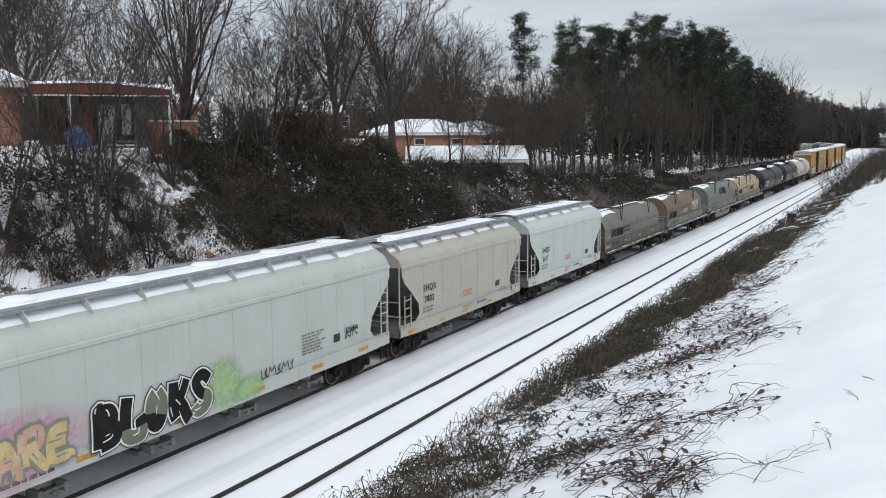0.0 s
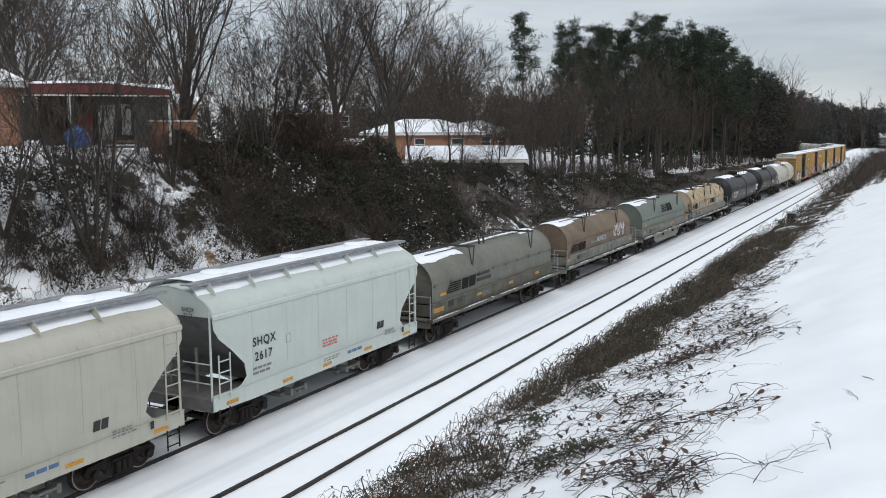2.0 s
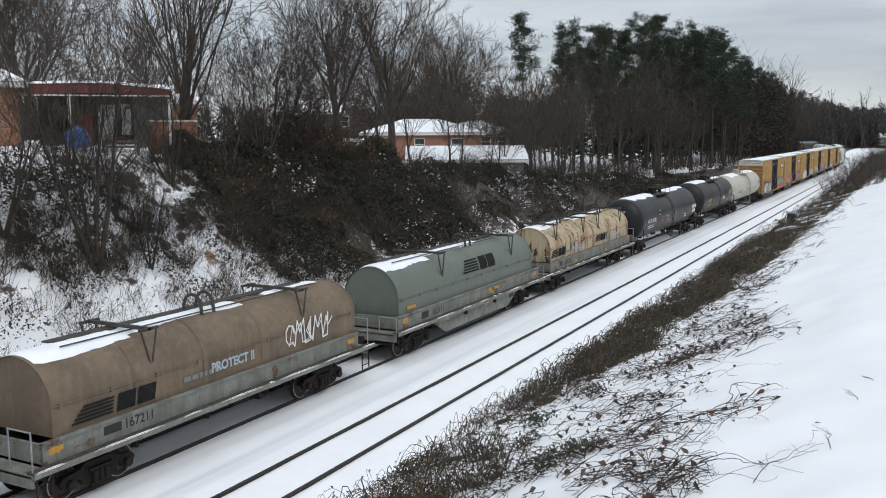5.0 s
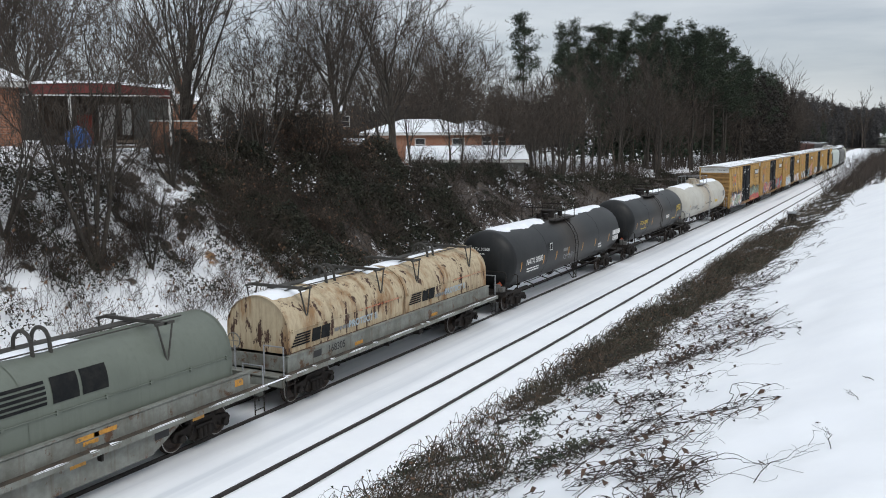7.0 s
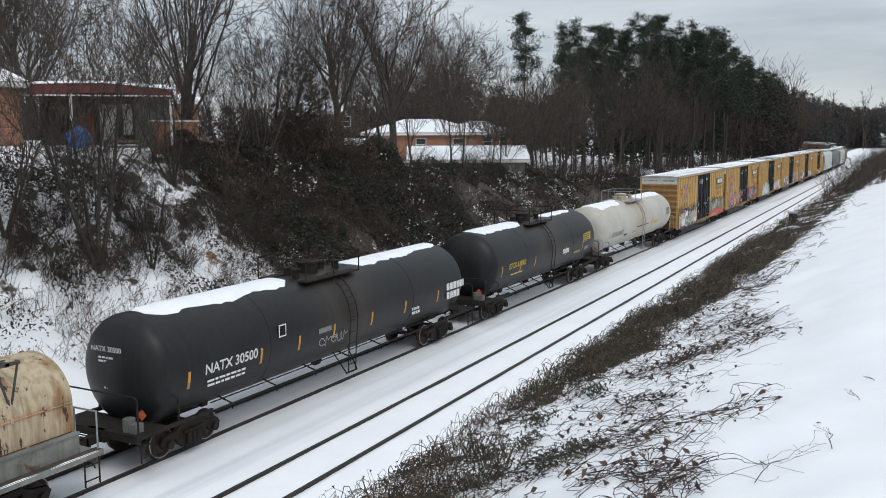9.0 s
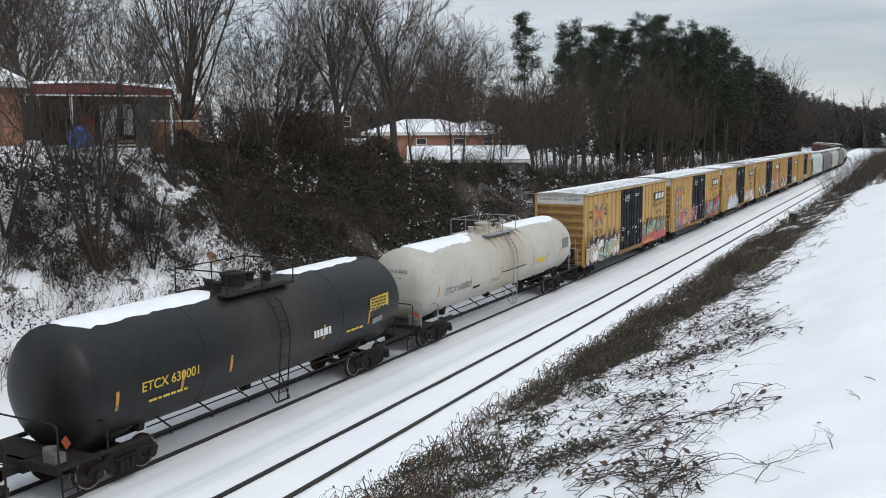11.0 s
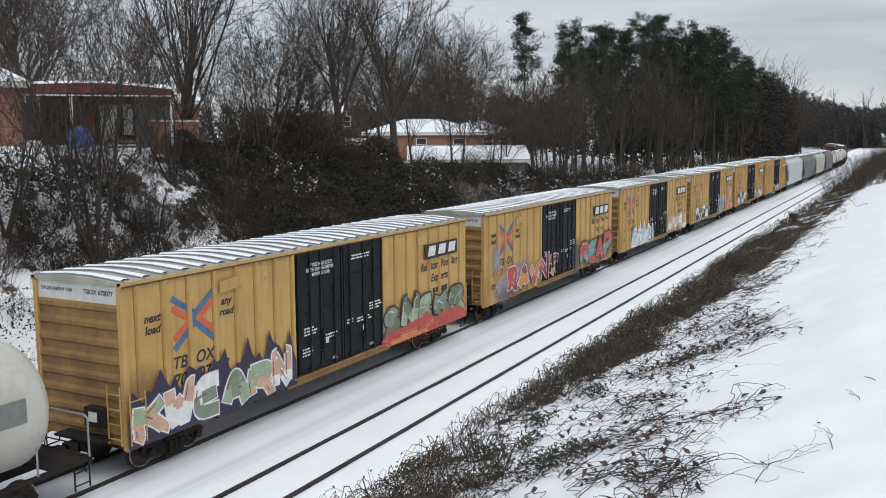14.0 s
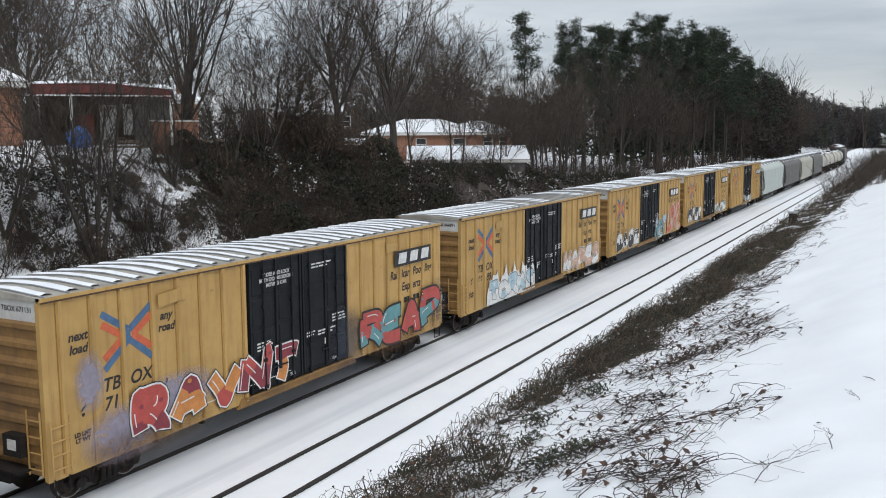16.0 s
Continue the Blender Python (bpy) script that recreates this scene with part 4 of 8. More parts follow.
M["roof_pale"] = material("pale_boxcar_roof", (0.40, 0.375, 0.33), (0.29, 0.265, 0.225), rough=0.6, scale=1.2)
M["ink"] = material("black_lettering", (0.022, 0.021, 0.021), rough=0.6, bump=0)
M["chalk"] = material("white_lettering", (0.72, 0.72, 0.70), rough=0.6, bump=0)
M["grey_ink"] = material("grey_lettering", (0.20, 0.20, 0.19), rough=0.6, bump=0)
M["red_ink"] = material("red_lettering", (0.55, 0.16, 0.12), rough=0.6, bump=0)
M["blue_ink"] = material("blue_marking", (0.075, 0.155, 0.28), rough=0.6, bump=0)
M["orange_ink"] = material("orange_red_marking", (0.62, 0.13, 0.055), rough=0.6, bump=0)
M["reflector"] = material("yellow_reflector", (0.58, 0.28, 0.035), (0.42, 0.19, 0.03), rough=0.5, bump=0, scale=9, wear=(0.16, 0.12, 0.07), wear_at=0.56)
M["mark_ink"] = material("dark_mark_paint", (0.010, 0.011, 0.012), (0.020, 0.020, 0.019), rough=0.8, bump=0, scale=4, spec=0.15)
M["seam_dirt_shade"] = material("dirty_shaded_seam", (0.24, 0.14, 0.05), (0.32, 0.19, 0.065), rough=0.8, scale=2.0, bump=0)
M["walk_dark"] = material("dirty_walkway", (0.035, 0.030, 0.025), (0.075, 0.055, 0.038), rough=0.9, scale=3, wear=(0.30, 0.29, 0.27), wear_at=0.66)
M["bright_rim"] = material("bright_wheel_rim", (0.42, 0.41, 0.40), (0.26, 0.24, 0.22), rough=0.4, metal=0.6, scale=6)
M["end_white"] = material("pale_end_panel", (0.60, 0.60, 0.58), (0.50, 0.50, 0.48), rough=0.6, scale=1.2, streak=(0.40, 0.37, 0.32))
M["edge_rust"] = material("rusty_edge", (0.11, 0.055, 0.028), (0.06, 0.035, 0.022), rough=0.85, scale=5)
M["slogan_blue"] = material("faded_blue_lettering", (0.30, 0.38, 0.43), (0.42, 0.46, 0.46), rough=0.7, bump=0, scale=6)
M["gold_ink"] = material("gold_lettering", (0.60, 0.42, 0.05), rough=0.6, bump=0)
for nm, c in (("purple", (0.075, 0.06, 0.16)), ("night", (0.03, 0.022, 0.05)), ("olive_spray", (0.15, 0.17, 0.11)), ("lilac", (0.36, 0.37, 0.55)), ("sage", (0.33, 0.42, 0.27)), ("peach", (0.60, 0.38, 0.27)), ("scarlet", (0.48, 0.075, 0.06)),
              ("maroon", (0.25, 0.035, 0.05)), ("teal", (0.12, 0.30, 0.32)), ("sky", (0.40, 0.55, 0.62)), ("tan", (0.62, 0.46, 0.22)), 
              ("moss", (0.22, 0.26, 0.19)), ("tangerine", (0.62, 0.24, 0.06)), ("spraywhite", (0.76, 0.76, 0.74))):
    M[nm] = material("spray_" + nm, c, tuple(0.78 * v for v in c), rough=0.55, scale=2.5, bump=0)



def belt_stain(m, wide, colour, strength):
    """Grime in a ragged belt round the middle of a tank, where the dome drips."""
    n, l = m.node_tree.nodes, m.node_tree.links
    bsdf = next(x for x in n if x.type == "BSDF_PRINCIPLED")
    old = bsdf.inputs["Base Color"].links[0].from_socket
    tc, sp, ab, fade = n.new("ShaderNodeTexCoord"), n.new("ShaderNodeSeparateXYZ"), n.new("ShaderNodeMath"), n.new("ShaderNodeMapRange")
    mp, nz, mul, mx = n.new("ShaderNodeMapping"), n.new("ShaderNodeTexNoise"), n.new("ShaderNodeMath"), n.new("ShaderNodeMix")
    l.new(tc.outputs["Object"], sp.inputs["Vector"])
    ab.operation = "ABSOLUTE"
    l.new(sp.outputs["X"], ab.inputs[0])
    fade.inputs["From Min"].default_value, fade.inputs["From Max"].default_value = wide * 0.3, wide
    fade.inputs["To Min"].default_value, fade.inputs["To Max"].default_value = strength, 0.0
    l.new(ab.outputs[0], fade.inputs["Value"])
    mp.inputs["Scale"].default_value = (3.0, 0.5, 0.4)
    l.new(tc.outputs["Object"], mp.inputs["Vector"])
    nz.inputs["Scale"].default_value, nz.inputs["Detail"].default_value = 1.6, 7.0
    l.new(mp.outputs["Vector"], nz.inputs["Vector"])
    mul.operation = "MULTIPLY"
    l.new(fade.outputs["Result"], mul.inputs[0])
    l.new(nz.outputs["Fac"], mul.inputs[1])
    mx.data_type = "RGBA"
    l.new(mul.outputs[0], mx.inputs["Factor"])
    l.new(old, mx.inputs["A"])
    mx.inputs["B"].default_value = (*colour, 1)
    l.new(mx.outputs["Result"], bsdf.inputs["Base Color"])


belt_stain(M["tank_black"], 2.6, (0.045, 0.034, 0.025), 1.1)
belt_stain(M["tank_white"], 2.4, (0.36, 0.26, 0.15), 0.9)

# ---- shared running gear ----


def lathe(bm, profile, seg=20, x=0.0, z=0.0):
    """Turns (y, radius) pairs about the y axis."""
    loft(bm, [[(x + r * math.cos(a), y, z + r * math.sin(a)) for a in (2 * math.pi * i / seg for i in range(seg))] for y, r in profile])


def lathe_x(bm, profile, seg=32, z=0.0):
    loft(bm, [[(x, -r * math.sin(a), z + r * math.cos(a)) for a in (2 * math.pi * i / seg for i in range(seg))] for x, r in profile])


def gear_meshes():
    out = {}
    bm = bmesh.new()
    slab(bm, [(-1.14, 0.50), (-1.05, 0.62), (-0.58, 0.68), (-0.38, 0.80), (0.38, 0.80), (0.58, 0.68), (1.05, 0.62), (1.14, 0.50), (1.06, 0.34), (0.72, 0.34),
              (0.62, 0.50), (0.46, 0.30), (0.30, 0.17), (-0.30, 0.17), (-0.46, 0.30), (-0.62, 0.50), (-0.72, 0.34), (-1.06, 0.34)], "y", -0.06, 0.06)
    for x in (-0.865, 0.865):
        rod(bm, (x, -0.17, 0.42), (x, 0.1, 0.42), 0.115, 10)
    for x in (-0.17, 0.0, 0.17):
        rod(bm, (x, -0.13, 0.26), (x, -0.13, 0.56), 0.07, 8)
    box(bm, -0.34, 0.34, -0.15, 0.0, 0.56, 0.64), box(bm, -0.3, 0.3, -0.14, 0.0, 0.2, 0.25)
    for x in (-0.5, 0.5):
        rod(bm, (x * 1.05, -0.05, 0.3), (x * 0.7, -0.05, 0.66), 0.045, 6)
    out["frame"] = mesh_of("side_frame", bm, "black", 35)
    bm = bmesh.new()
    box(bm, -0.17, 0.17, -1.0, 1.0, 0.46, 0.70)
    rod(bm, (0, 0, 0.7), (0, 0, 0.86), 0.2, 12)
    box(bm, -0.62, -0.5, -0.85, 0.85, 0.3, 0.42), box(bm, 0.5, 0.62, -0.85, 0.85, 0.3, 0.42)
    out["bolster"] = mesh_of("bolster", bm, "black")
    bm = bmesh.new()
    rod(bm, (0, -0.95, 0), (0, 0.95, 0), 0.075, 10)
    for s in (1, -1):
        lathe(bm, [(s * 0.69, 0.09), (s * 0.70, 0.30), (s * 0.675, 0.36), (s * 0.675, 0.445), (s * 0.705, 0.445), (s * 0.715, 0.42), (s * 0.815, 0.415), (s * 0.815, 0.355),
                   (s * 0.765, 0.30), (s * 0.79, 0.12)], 22)
    out["wheels"] = mesh_of("wheelset", bm, "wheel", 35)
    bm = bmesh.new()
    for s in (1, -1):
        loft(bm, [[(r * math.cos(a), y, r * math.sin(a)) for a in (2 * math.pi * i / 28 for i in range(28))] for y, r in ((s * 0.80, 0.4185), (s * 0.8185, 0.4185), (s * 0.8185, 0.396), (s * 0.80, 0.396))], caps=False)
    out["rim"] = mesh_of("rim", bm, "bright_rim", 35)
    bm = bmesh.new()
    box(bm, 0.0, 0.62, -0.11, 0.11, 0.76, 0.96), box(bm, 0.55, 0.86, -0.15, 0.14, 0.72, 1.0)
    box(bm, 0.80, 0.92, -0.15, -0.06, 0.74, 0.98)
    pipe(bm, [(0.05, -0.32, 0.72), (0.35, -0.33, 0.55), (0.66, -0.2, 0.5), (0.92, -0.12, 0.6)], 0.03)
    pipe(bm, [(0.02, -0.2, 0.86), (0.02, -1.25, 0.86), (0.08, -1.25, 0.66)], 0.018)
    out["coupler"] = mesh_of("coupler", bm, "black")
    return out


GEAR = gear_meshes()
TRAIN, WHEELS = [], []


def running_gear(car, half, inset, turning=True, reach=0.0):
    for end in (-1, 1):
        tr = new("truck")
        tr.parent = car
        tr.matrix_basis = pose(end * (half - inset), 0, 0)
        for side in (1, -1):
            share("side_frame", GEAR["frame"], tr, pose(0, side * 1.02, 0, 0, 0, 0 if side < 0 else 180))
        share("bolster", GEAR["bolster"], tr)
        for x in (-0.865, 0.865):
            w = share("wheelset", GEAR["wheels"], tr, pose(x, 0, 0.42))
            if turning:
                WHEELS.append((w, x))
                share("rim", GEAR["rim"], w)
        share("coupler", GEAR["coupler"], car, pose(end * (half + reach), 0, 0, 0, 0, 0 if end > 0 else 180))


def car_at(left, right, name, label, group=""):
    """An empty at the middle of a car whose body reaches from left to right along the line at the start."""
    car = thing(name, line_pose((left + right) / 2), label, "railway car", group)
    TRAIN.append((car, (left + right) / 2))
    return car, (right - left) / 2


# ---- lettering and spray paint on the side that faces the bank ----


def letter_mesh(text, size, mat, bold=0.0, slant=0.0, space=1.0):
    cu = bpy.data.curves.new("lettering", "FONT")
    cu.body, cu.size, cu.align_x, cu.align_y, cu.offset, cu.shear, cu.space_character = text, size, "CENTER", "CENTER", bold, slant, space
    ob = bpy.data.objects.new("lettering", cu)
    scene.collection.objects.link(ob)
    me = bpy.data.meshes.new_from_object(ob.evaluated_get(bpy.context.evaluated_depsgraph_get()))
    bpy.data.objects.remove(ob)
    me.materials.clear()
    me.materials.append(M[mat])
    return me


def lettering(car, text, x, z, y, size, mat, bold=0.0, slant=0.0, tilt=0.0, space=1.0, wide=1.0, turn=0.0):
    ob = share("lettering", letter_mesh(text, size, mat, bold, slant, space), car, pose(x, y, z, 90 + tilt, 0, turn))
    ob.scale = (wide, 1, 1)
    return ob


def plate(car, name, outline, y, mat, label="", thick=0.006):
    bm = bmesh.new()
    slab(bm, outline, "y", y, y + thick)
    return part(name, bm, mat, car, label)


def bars(car, x, z, y, wide, rows, mat, high=0.05, gap=0.045, seed=0, name="small_print"):
    """Print too small to read: a line of word-long dashes for each row."""
    rng = random.Random(seed)
    bm = bmesh.new()
    for r in range(rows):
        a = x
        while a < x + wide * rng.uniform(0.75, 1.0):
            w = rng.uniform(0.10, 0.28) * min(1.0, wide)
            box(bm, a, a + w, y, y + 0.004, z - r * (high + gap) - high, z - r * (high + gap))
            a += w + 0.05
    return part(name, bm, mat, car)


def end_bars(car, x, y, z, wide, rows, mat, seed, high=0.05, gap=0.05):
    """Unreadable print on an end that faces along the line."""
    rng = random.Random(seed)
    bm = bmesh.new()
    for r in range(rows):
        a = y
        while a > y - wide * rng.uniform(0.7, 1.0):
            w = rng.uniform(0.05, 0.16)
            box(bm, x - 0.003, x, a - w, a, z - r * (high + gap) - high, z - r * (high + gap))
            a -= w + 0.035
    return part("small_print", bm, mat, car)


def blob(x, z, rx, rz, rng, n=18, rough=0.22):
    return [(x + rx * (1 + rng.uniform(-rough, rough)) * math.cos(a), z + rz * (1 + rng.uniform(-rough, rough)) * math.sin(a))
            for a in (2 * math.pi * i / n for i in range(n))]


def stroke(p, q, w, rng, pointed=0.0):
    (x0, z0), (x1, z1) = p, q
    dx, dz = x1 - x0, z1 - z0
    d = math.hypot(dx, dz) + 1e-6
    nx, nz = -dz / d * w / 2, dx / d * w / 2
    ex, ez = dx / d * w * pointed, dz / d * w * pointed
    return [(x0 + nx, z0 + nz), (x0 - ex, z0 - ez), (x0 - nx, z0 - nz), (x1 - nx, z1 - nz), (x1 + ex, z1 + ez), (x1 + nx, z1 + nz)]


# skeletons of sprayed letters in a unit box
SKELETON = {
    "A": (((0.0, 0.0), (0.22, 0.6), (0.5, 1.0), (0.78, 0.55), (1.0, 0.0)), ((0.18, 0.36), (0.85, 0.40))),
    "B": (((0.05, 0.0), (0.0, 0.5), (0.05, 1.0)), ((0.05, 1.0), (0.7, 0.98), (0.78, 0.7), (0.2, 0.54)), ((0.2, 0.54), (0.95, 0.46), (0.98, 0.1), (0.05, 0.0))),
    "E": (((0.95, 1.0), (0.2, 0.95), (0.0, 0.5), (0.15, 0.03), (1.0, 0.0)), ((0.05, 0.52), (0.85, 0.55))),
    "I": (((0.35, 1.0), (0.5, 0.5), (0.4, 0.0)), ((0.1, 0.98), (0.85, 1.0))),
    "K": (((0.05, 1.0), (0.0, 0.4), (0.1, 0.0)), ((0.95, 1.0), (0.5, 0.7), (0.12, 0.5)), ((0.3, 0.55), (0.7, 0.35), (1.05, -0.02))),
    "L": (((0.15, 1.0), (0.0, 0.5), (0.1, 0.05), (1.0, 0.0), (1.05, 0.28)),),
    "N": (((0.0, 0.0), (0.05, 0.95)), ((0.05, 0.95), (0.5, 0.45), (0.92, 0.05)), ((0.92, 0.05), (1.0, 1.0))),
    "O": (((0.5, 1.0), (0.06, 0.75), (0.1, 0.2), (0.5, 0.0), (0.92, 0.25), (0.9, 0.75), (0.5, 1.0)),),
    "P": (((0.1, 0.0), (0.0, 0.5), (0.05, 1.0)), ((0.05, 1.0), (0.85, 0.98), (0.95, 0.62), (0.15, 0.45))),
    "R": (((0.08, 0.0), (0.0, 0.5), (0.05, 1.0)), ((0.05, 1.0), (0.85, 0.98), (0.9, 0.62), (0.15, 0.48)), ((0.3, 0.48), (0.7, 0.28), (1.05, -0.04))),
    "S": (((0.95, 0.86), (0.5, 1.0), (0.06, 0.8), (0.4, 0.54), (0.9, 0.36), (0.75, 0.04), (0.2, 0.0), (-0.05, 0.18)),),
    "T": (((0.0, 0.92), (0.5, 1.0), (1.05, 0.95)), ((0.5, 0.98), (0.45, 0.4), (0.55, 0.0))),
    "V": (((0.0, 1.0), (0.3, 0.4), (0.5, 0.0), (0.75, 0.5), (1.05, 1.0)),),
    "W": (((0.0, 1.0), (0.15, 0.3), (0.28, 0.0), (0.5, 0.6), (0.72, 0.0), (0.88, 0.4), (1.05, 1.0)),),
}


def smooth_line(pts, steps=5):
    """A rounded line through the points."""
    p = [pts[0]] + list(pts) + [pts[-1]]
    out = []
    for a, b, c, d in zip(p, p[1:], p[2:], p[3:]):
        for k in range(steps):
            u = k / steps
            out.append(tuple(0.5 * (2 * b[i] + (c[i] - a[i]) * u + (2 * a[i] - 5 * b[i] + 4 * c[i] - d[i]) * u * u + (3 * b[i] - a[i] - 3 * c[i] + d[i]) * u ** 3) for i in (0, 1)))
    return out + [pts[-1]]


def ribbon(bm, line, w, y, pick, grow=0.0, floor=-9.0):
    """A flat band of width w along a line in the side's plane; pick(x, z) gives the paint's slot."""
    n = len(line)
    left, right = [], []
    for i, (x, z) in enumerate(line):
        a, b = line[max(0, i - 1)], line[min(n - 1, i + 1)]
        dx, dz = b[0] - a[0], b[1] - a[1]
        d = math.hypot(dx, dz) + 1e-6
        ext = (-grow if i == 0 else grow if i == n - 1 else 0.0)
        x, z = x + dx / d * ext, z + dz / d * ext
        left.append(bm.verts.new((x - dz / d * w / 2, y - 0.00002 * i, max(floor, z + dx / d * w / 2))))
        right.append(bm.verts.new((x + dz / d * w / 2, y - 0.00002 * i, max(floor, z - dx / d * w / 2))))
    for i in range(n - 1):
        f = bm.faces.new((left[i], right[i], right[i + 1], left[i + 1]))
        f.material_index = pick((line[i][0] + line[i + 1][0]) / 2, (line[i][1] + line[i + 1][1]) / 2)


def spray(car, x0, x1, z0, z1, y, cloud, fills, edge, shine, seed, word="REKS", weight=0.34, label="sprayed block graffiti"):
    """A sprayed piece: a ragged cloud behind, then one flat part for each bent letter with outline, fills and highlights."""
    rng = random.Random(seed)
    h, n = z1 - z0, len(word)
    w = (x1 - x0) / n
    paints = [shine[0], edge] + list(fills) + [shine[-1]]
    bm = bmesh.new()
    if cloud:
        m = 7 * n
        top = [(x0 - 0.15 + (x1 - x0 + 0.3) * k / m, z0 + h * (1.02 + 0.20 * math.sin(k * 0.9 + seed) + (rng.uniform(0.1, 0.42) if k % 3 == 1 else 0.0)) * min(1.0, 0.45 + 0.3 * min(k, m - k))) for k in range(m + 1)]
        bm.faces.new([bm.verts.new((px, y, pz)) for px, pz in [(x0 - 0.15, z0 - 0.02), (x1 + 0.15, z0 - 0.02)] + top[::-1]])
    else:
        ribbon(bm, [(x0 + w * 0.2, z0 + 0.3 * h), (x1 - w * 0.2, z0 + 0.34 * h)], 0.02, y, lambda a, b: 0)
    me = bpy.data.meshes.new("graffiti")
    bm.to_mesh(me)
    bm.free()
    me.materials.append(M[cloud or edge])
    root = new("graffiti", me)
    root.parent = car
    tagged(root, label)
    for i, ch in enumerate(word):
        bm = bmesh.new()
        tall, up, lean, wide = h * rng.uniform(0.80, 1.0), h * rng.uniform(-0.02, 0.10), rng.uniform(-0.05, 0.30), w * rng.uniform(0.92, 1.12)
        t = min(h, w) * weight * rng.uniform(0.9, 1.1)
        lines = []
        for sk in SKELETON[ch]:
            pts = [(x0 + i * w + t * 0.4 + (wide - t * 0.9) * (px + lean * (pz - 0.5) * 0.4) + rng.uniform(-0.03, 0.03) * w, z0 + up + t * 0.5 + (tall - t) * (pz + rng.uniform(-0.05, 0.05))) for px, pz in sk]
            if rng.random() < 0.6:
                a, b = pts[-2], pts[-1]
                pts.append((b[0] + (b[0] - a[0]) * 0.22 + rng.uniform(-0.1, 0.1), b[1] + (b[1] - a[1]) * 0.18 - 0.06))
            lines.append(smooth_line(pts))
        base = y - 0.003 - 0.0016 * (i % 2)
        split = z0 + up + tall * rng.uniform(0.35, 0.6)

        def fill_of(px, pz):
            k = 0 if pz + 0.09 * math.sin(9 * px) > split else 1
            return 2 + (i + k) % len(fills)

        for k, line in enumerate(lines):
            e = 0.0009 * k
            ribbon(bm, line, t + 0.13, base - e, lambda a, b: 0, 0.065, z0 - 0.03)
            ribbon(bm, line, t + 0.07, base - 0.0030 - e, lambda a, b: 1, 0.035, z0 - 0.02)
            ribbon(bm, line, t * 0.94, base - 0.0060 - e, fill_of, 0.0, z0)
        for k, line in enumerate(lines):
            a = rng.randrange(0, max(1, len(line) - 5))
            ribbon(bm, [(px - 0.26 * t, pz + 0.16 * t) for px, pz in line[a:a + 5]], 0.035, base - 0.0102 - 0.0001 * k, lambda p, q: len(paints) - 1)
            px, pz = line[len(line) // 2]
            sp = blob(px + rng.uniform(-0.2, 0.2) * t, pz + rng.uniform(-0.2, 0.2) * t, t * 0.16, t * 0.13, rng, 9)
            bm.faces.new([bm.verts.new((a_, base - 0.0112 - 0.0001 * k, max(z0, b_))) for a_, b_ in sp]).material_index = 2 + (i + 1) % len(fills)
        me = bpy.data.meshes.new("letter")
        bm.to_mesh(me)
        bm.free()
        for p in paints:
            me.materials.append(M[p])
        ob = new("sprayed_letter", me)
        ob.parent = root
    return root


def haze_material(name, colour, most):
    """Thin overspray that fades out from its middle and lets the paint below show."""
    m = material(name, colour, rough=0.7, bump=0)
    n, l = m.node_tree.nodes, m.node_tree.links
    bsdf = next(x for x in n if x.type == "BSDF_PRINCIPLED")
    tc, mp, gr = n.new("ShaderNodeTexCoord"), n.new("ShaderNodeMapping"), n.new("ShaderNodeTexGradient")
    mp.inputs["Location"].default_value, mp.inputs["Scale"].default_value = (-1, -1, -1), (2, 2, 2)
    gr.gradient_type = "SPHERICAL"
    flat = n.new("ShaderNodeVectorMath")
    flat.operation = "MULTIPLY"
    flat.inputs[1].default_value = (1, 0, 1)
    nz, mul, cap = n.new("ShaderNodeTexNoise"), n.new("ShaderNodeMath"), n.new("ShaderNodeMapRange")
    nz.inputs["Scale"].default_value, nz.inputs["Detail"].default_value = 5.0, 6.0
    mul.operation = "MULTIPLY"
    cap.inputs["From Max"].default_value, cap.inputs["To Max"].default_value = 0.30, most
    l.new(tc.outputs["Generated"], mp.inputs["Vector"])
    l.new(mp.outputs["Vector"], flat.inputs[0])
    l.new(flat.outputs["Vector"], gr.inputs["Vector"])
    l.new(tc.outputs["Object"], nz.inputs["Vector"])
    l.new(gr.outputs["Fac"], mul.inputs[0])
    l.new(nz.outputs["Fac"], mul.inputs[1])
    l.new(mul.outputs[0], cap.inputs["Value"])
    l.new(cap.outputs["Result"], bsdf.inputs["Alpha"])
    return m


M["haze_lime"] = haze_material("lime_overspray", (0.40, 0.60, 0.28), 0.75)
M["haze_pink"] = haze_material("pink_overspray", (0.72, 0.36, 0.48), 0.7)
M["haze_dark"] = haze_material("dark_overspray", (0.06, 0.07, 0.10), 0.55)
M["haze_lilac"] = haze_material("lilac_overspray", (0.36, 0.37, 0.52), 0.6)
M["haze_rust"] = haze_material("rust_bloom", (0.17, 0.085, 0.035), 0.4)


def haze(car, x, z, rx, rz, y, mat, name="overspray"):
    bm = bmesh.new()
    bm.faces.new([bm.verts.new(p) for p in ((x - rx, y, z - rz), (x + rx, y, z - rz), (x + rx, y + 0.0005, z + rz), (x - rx, y + 0.0005, z + rz))])
    return part(name, bm, mat, car)


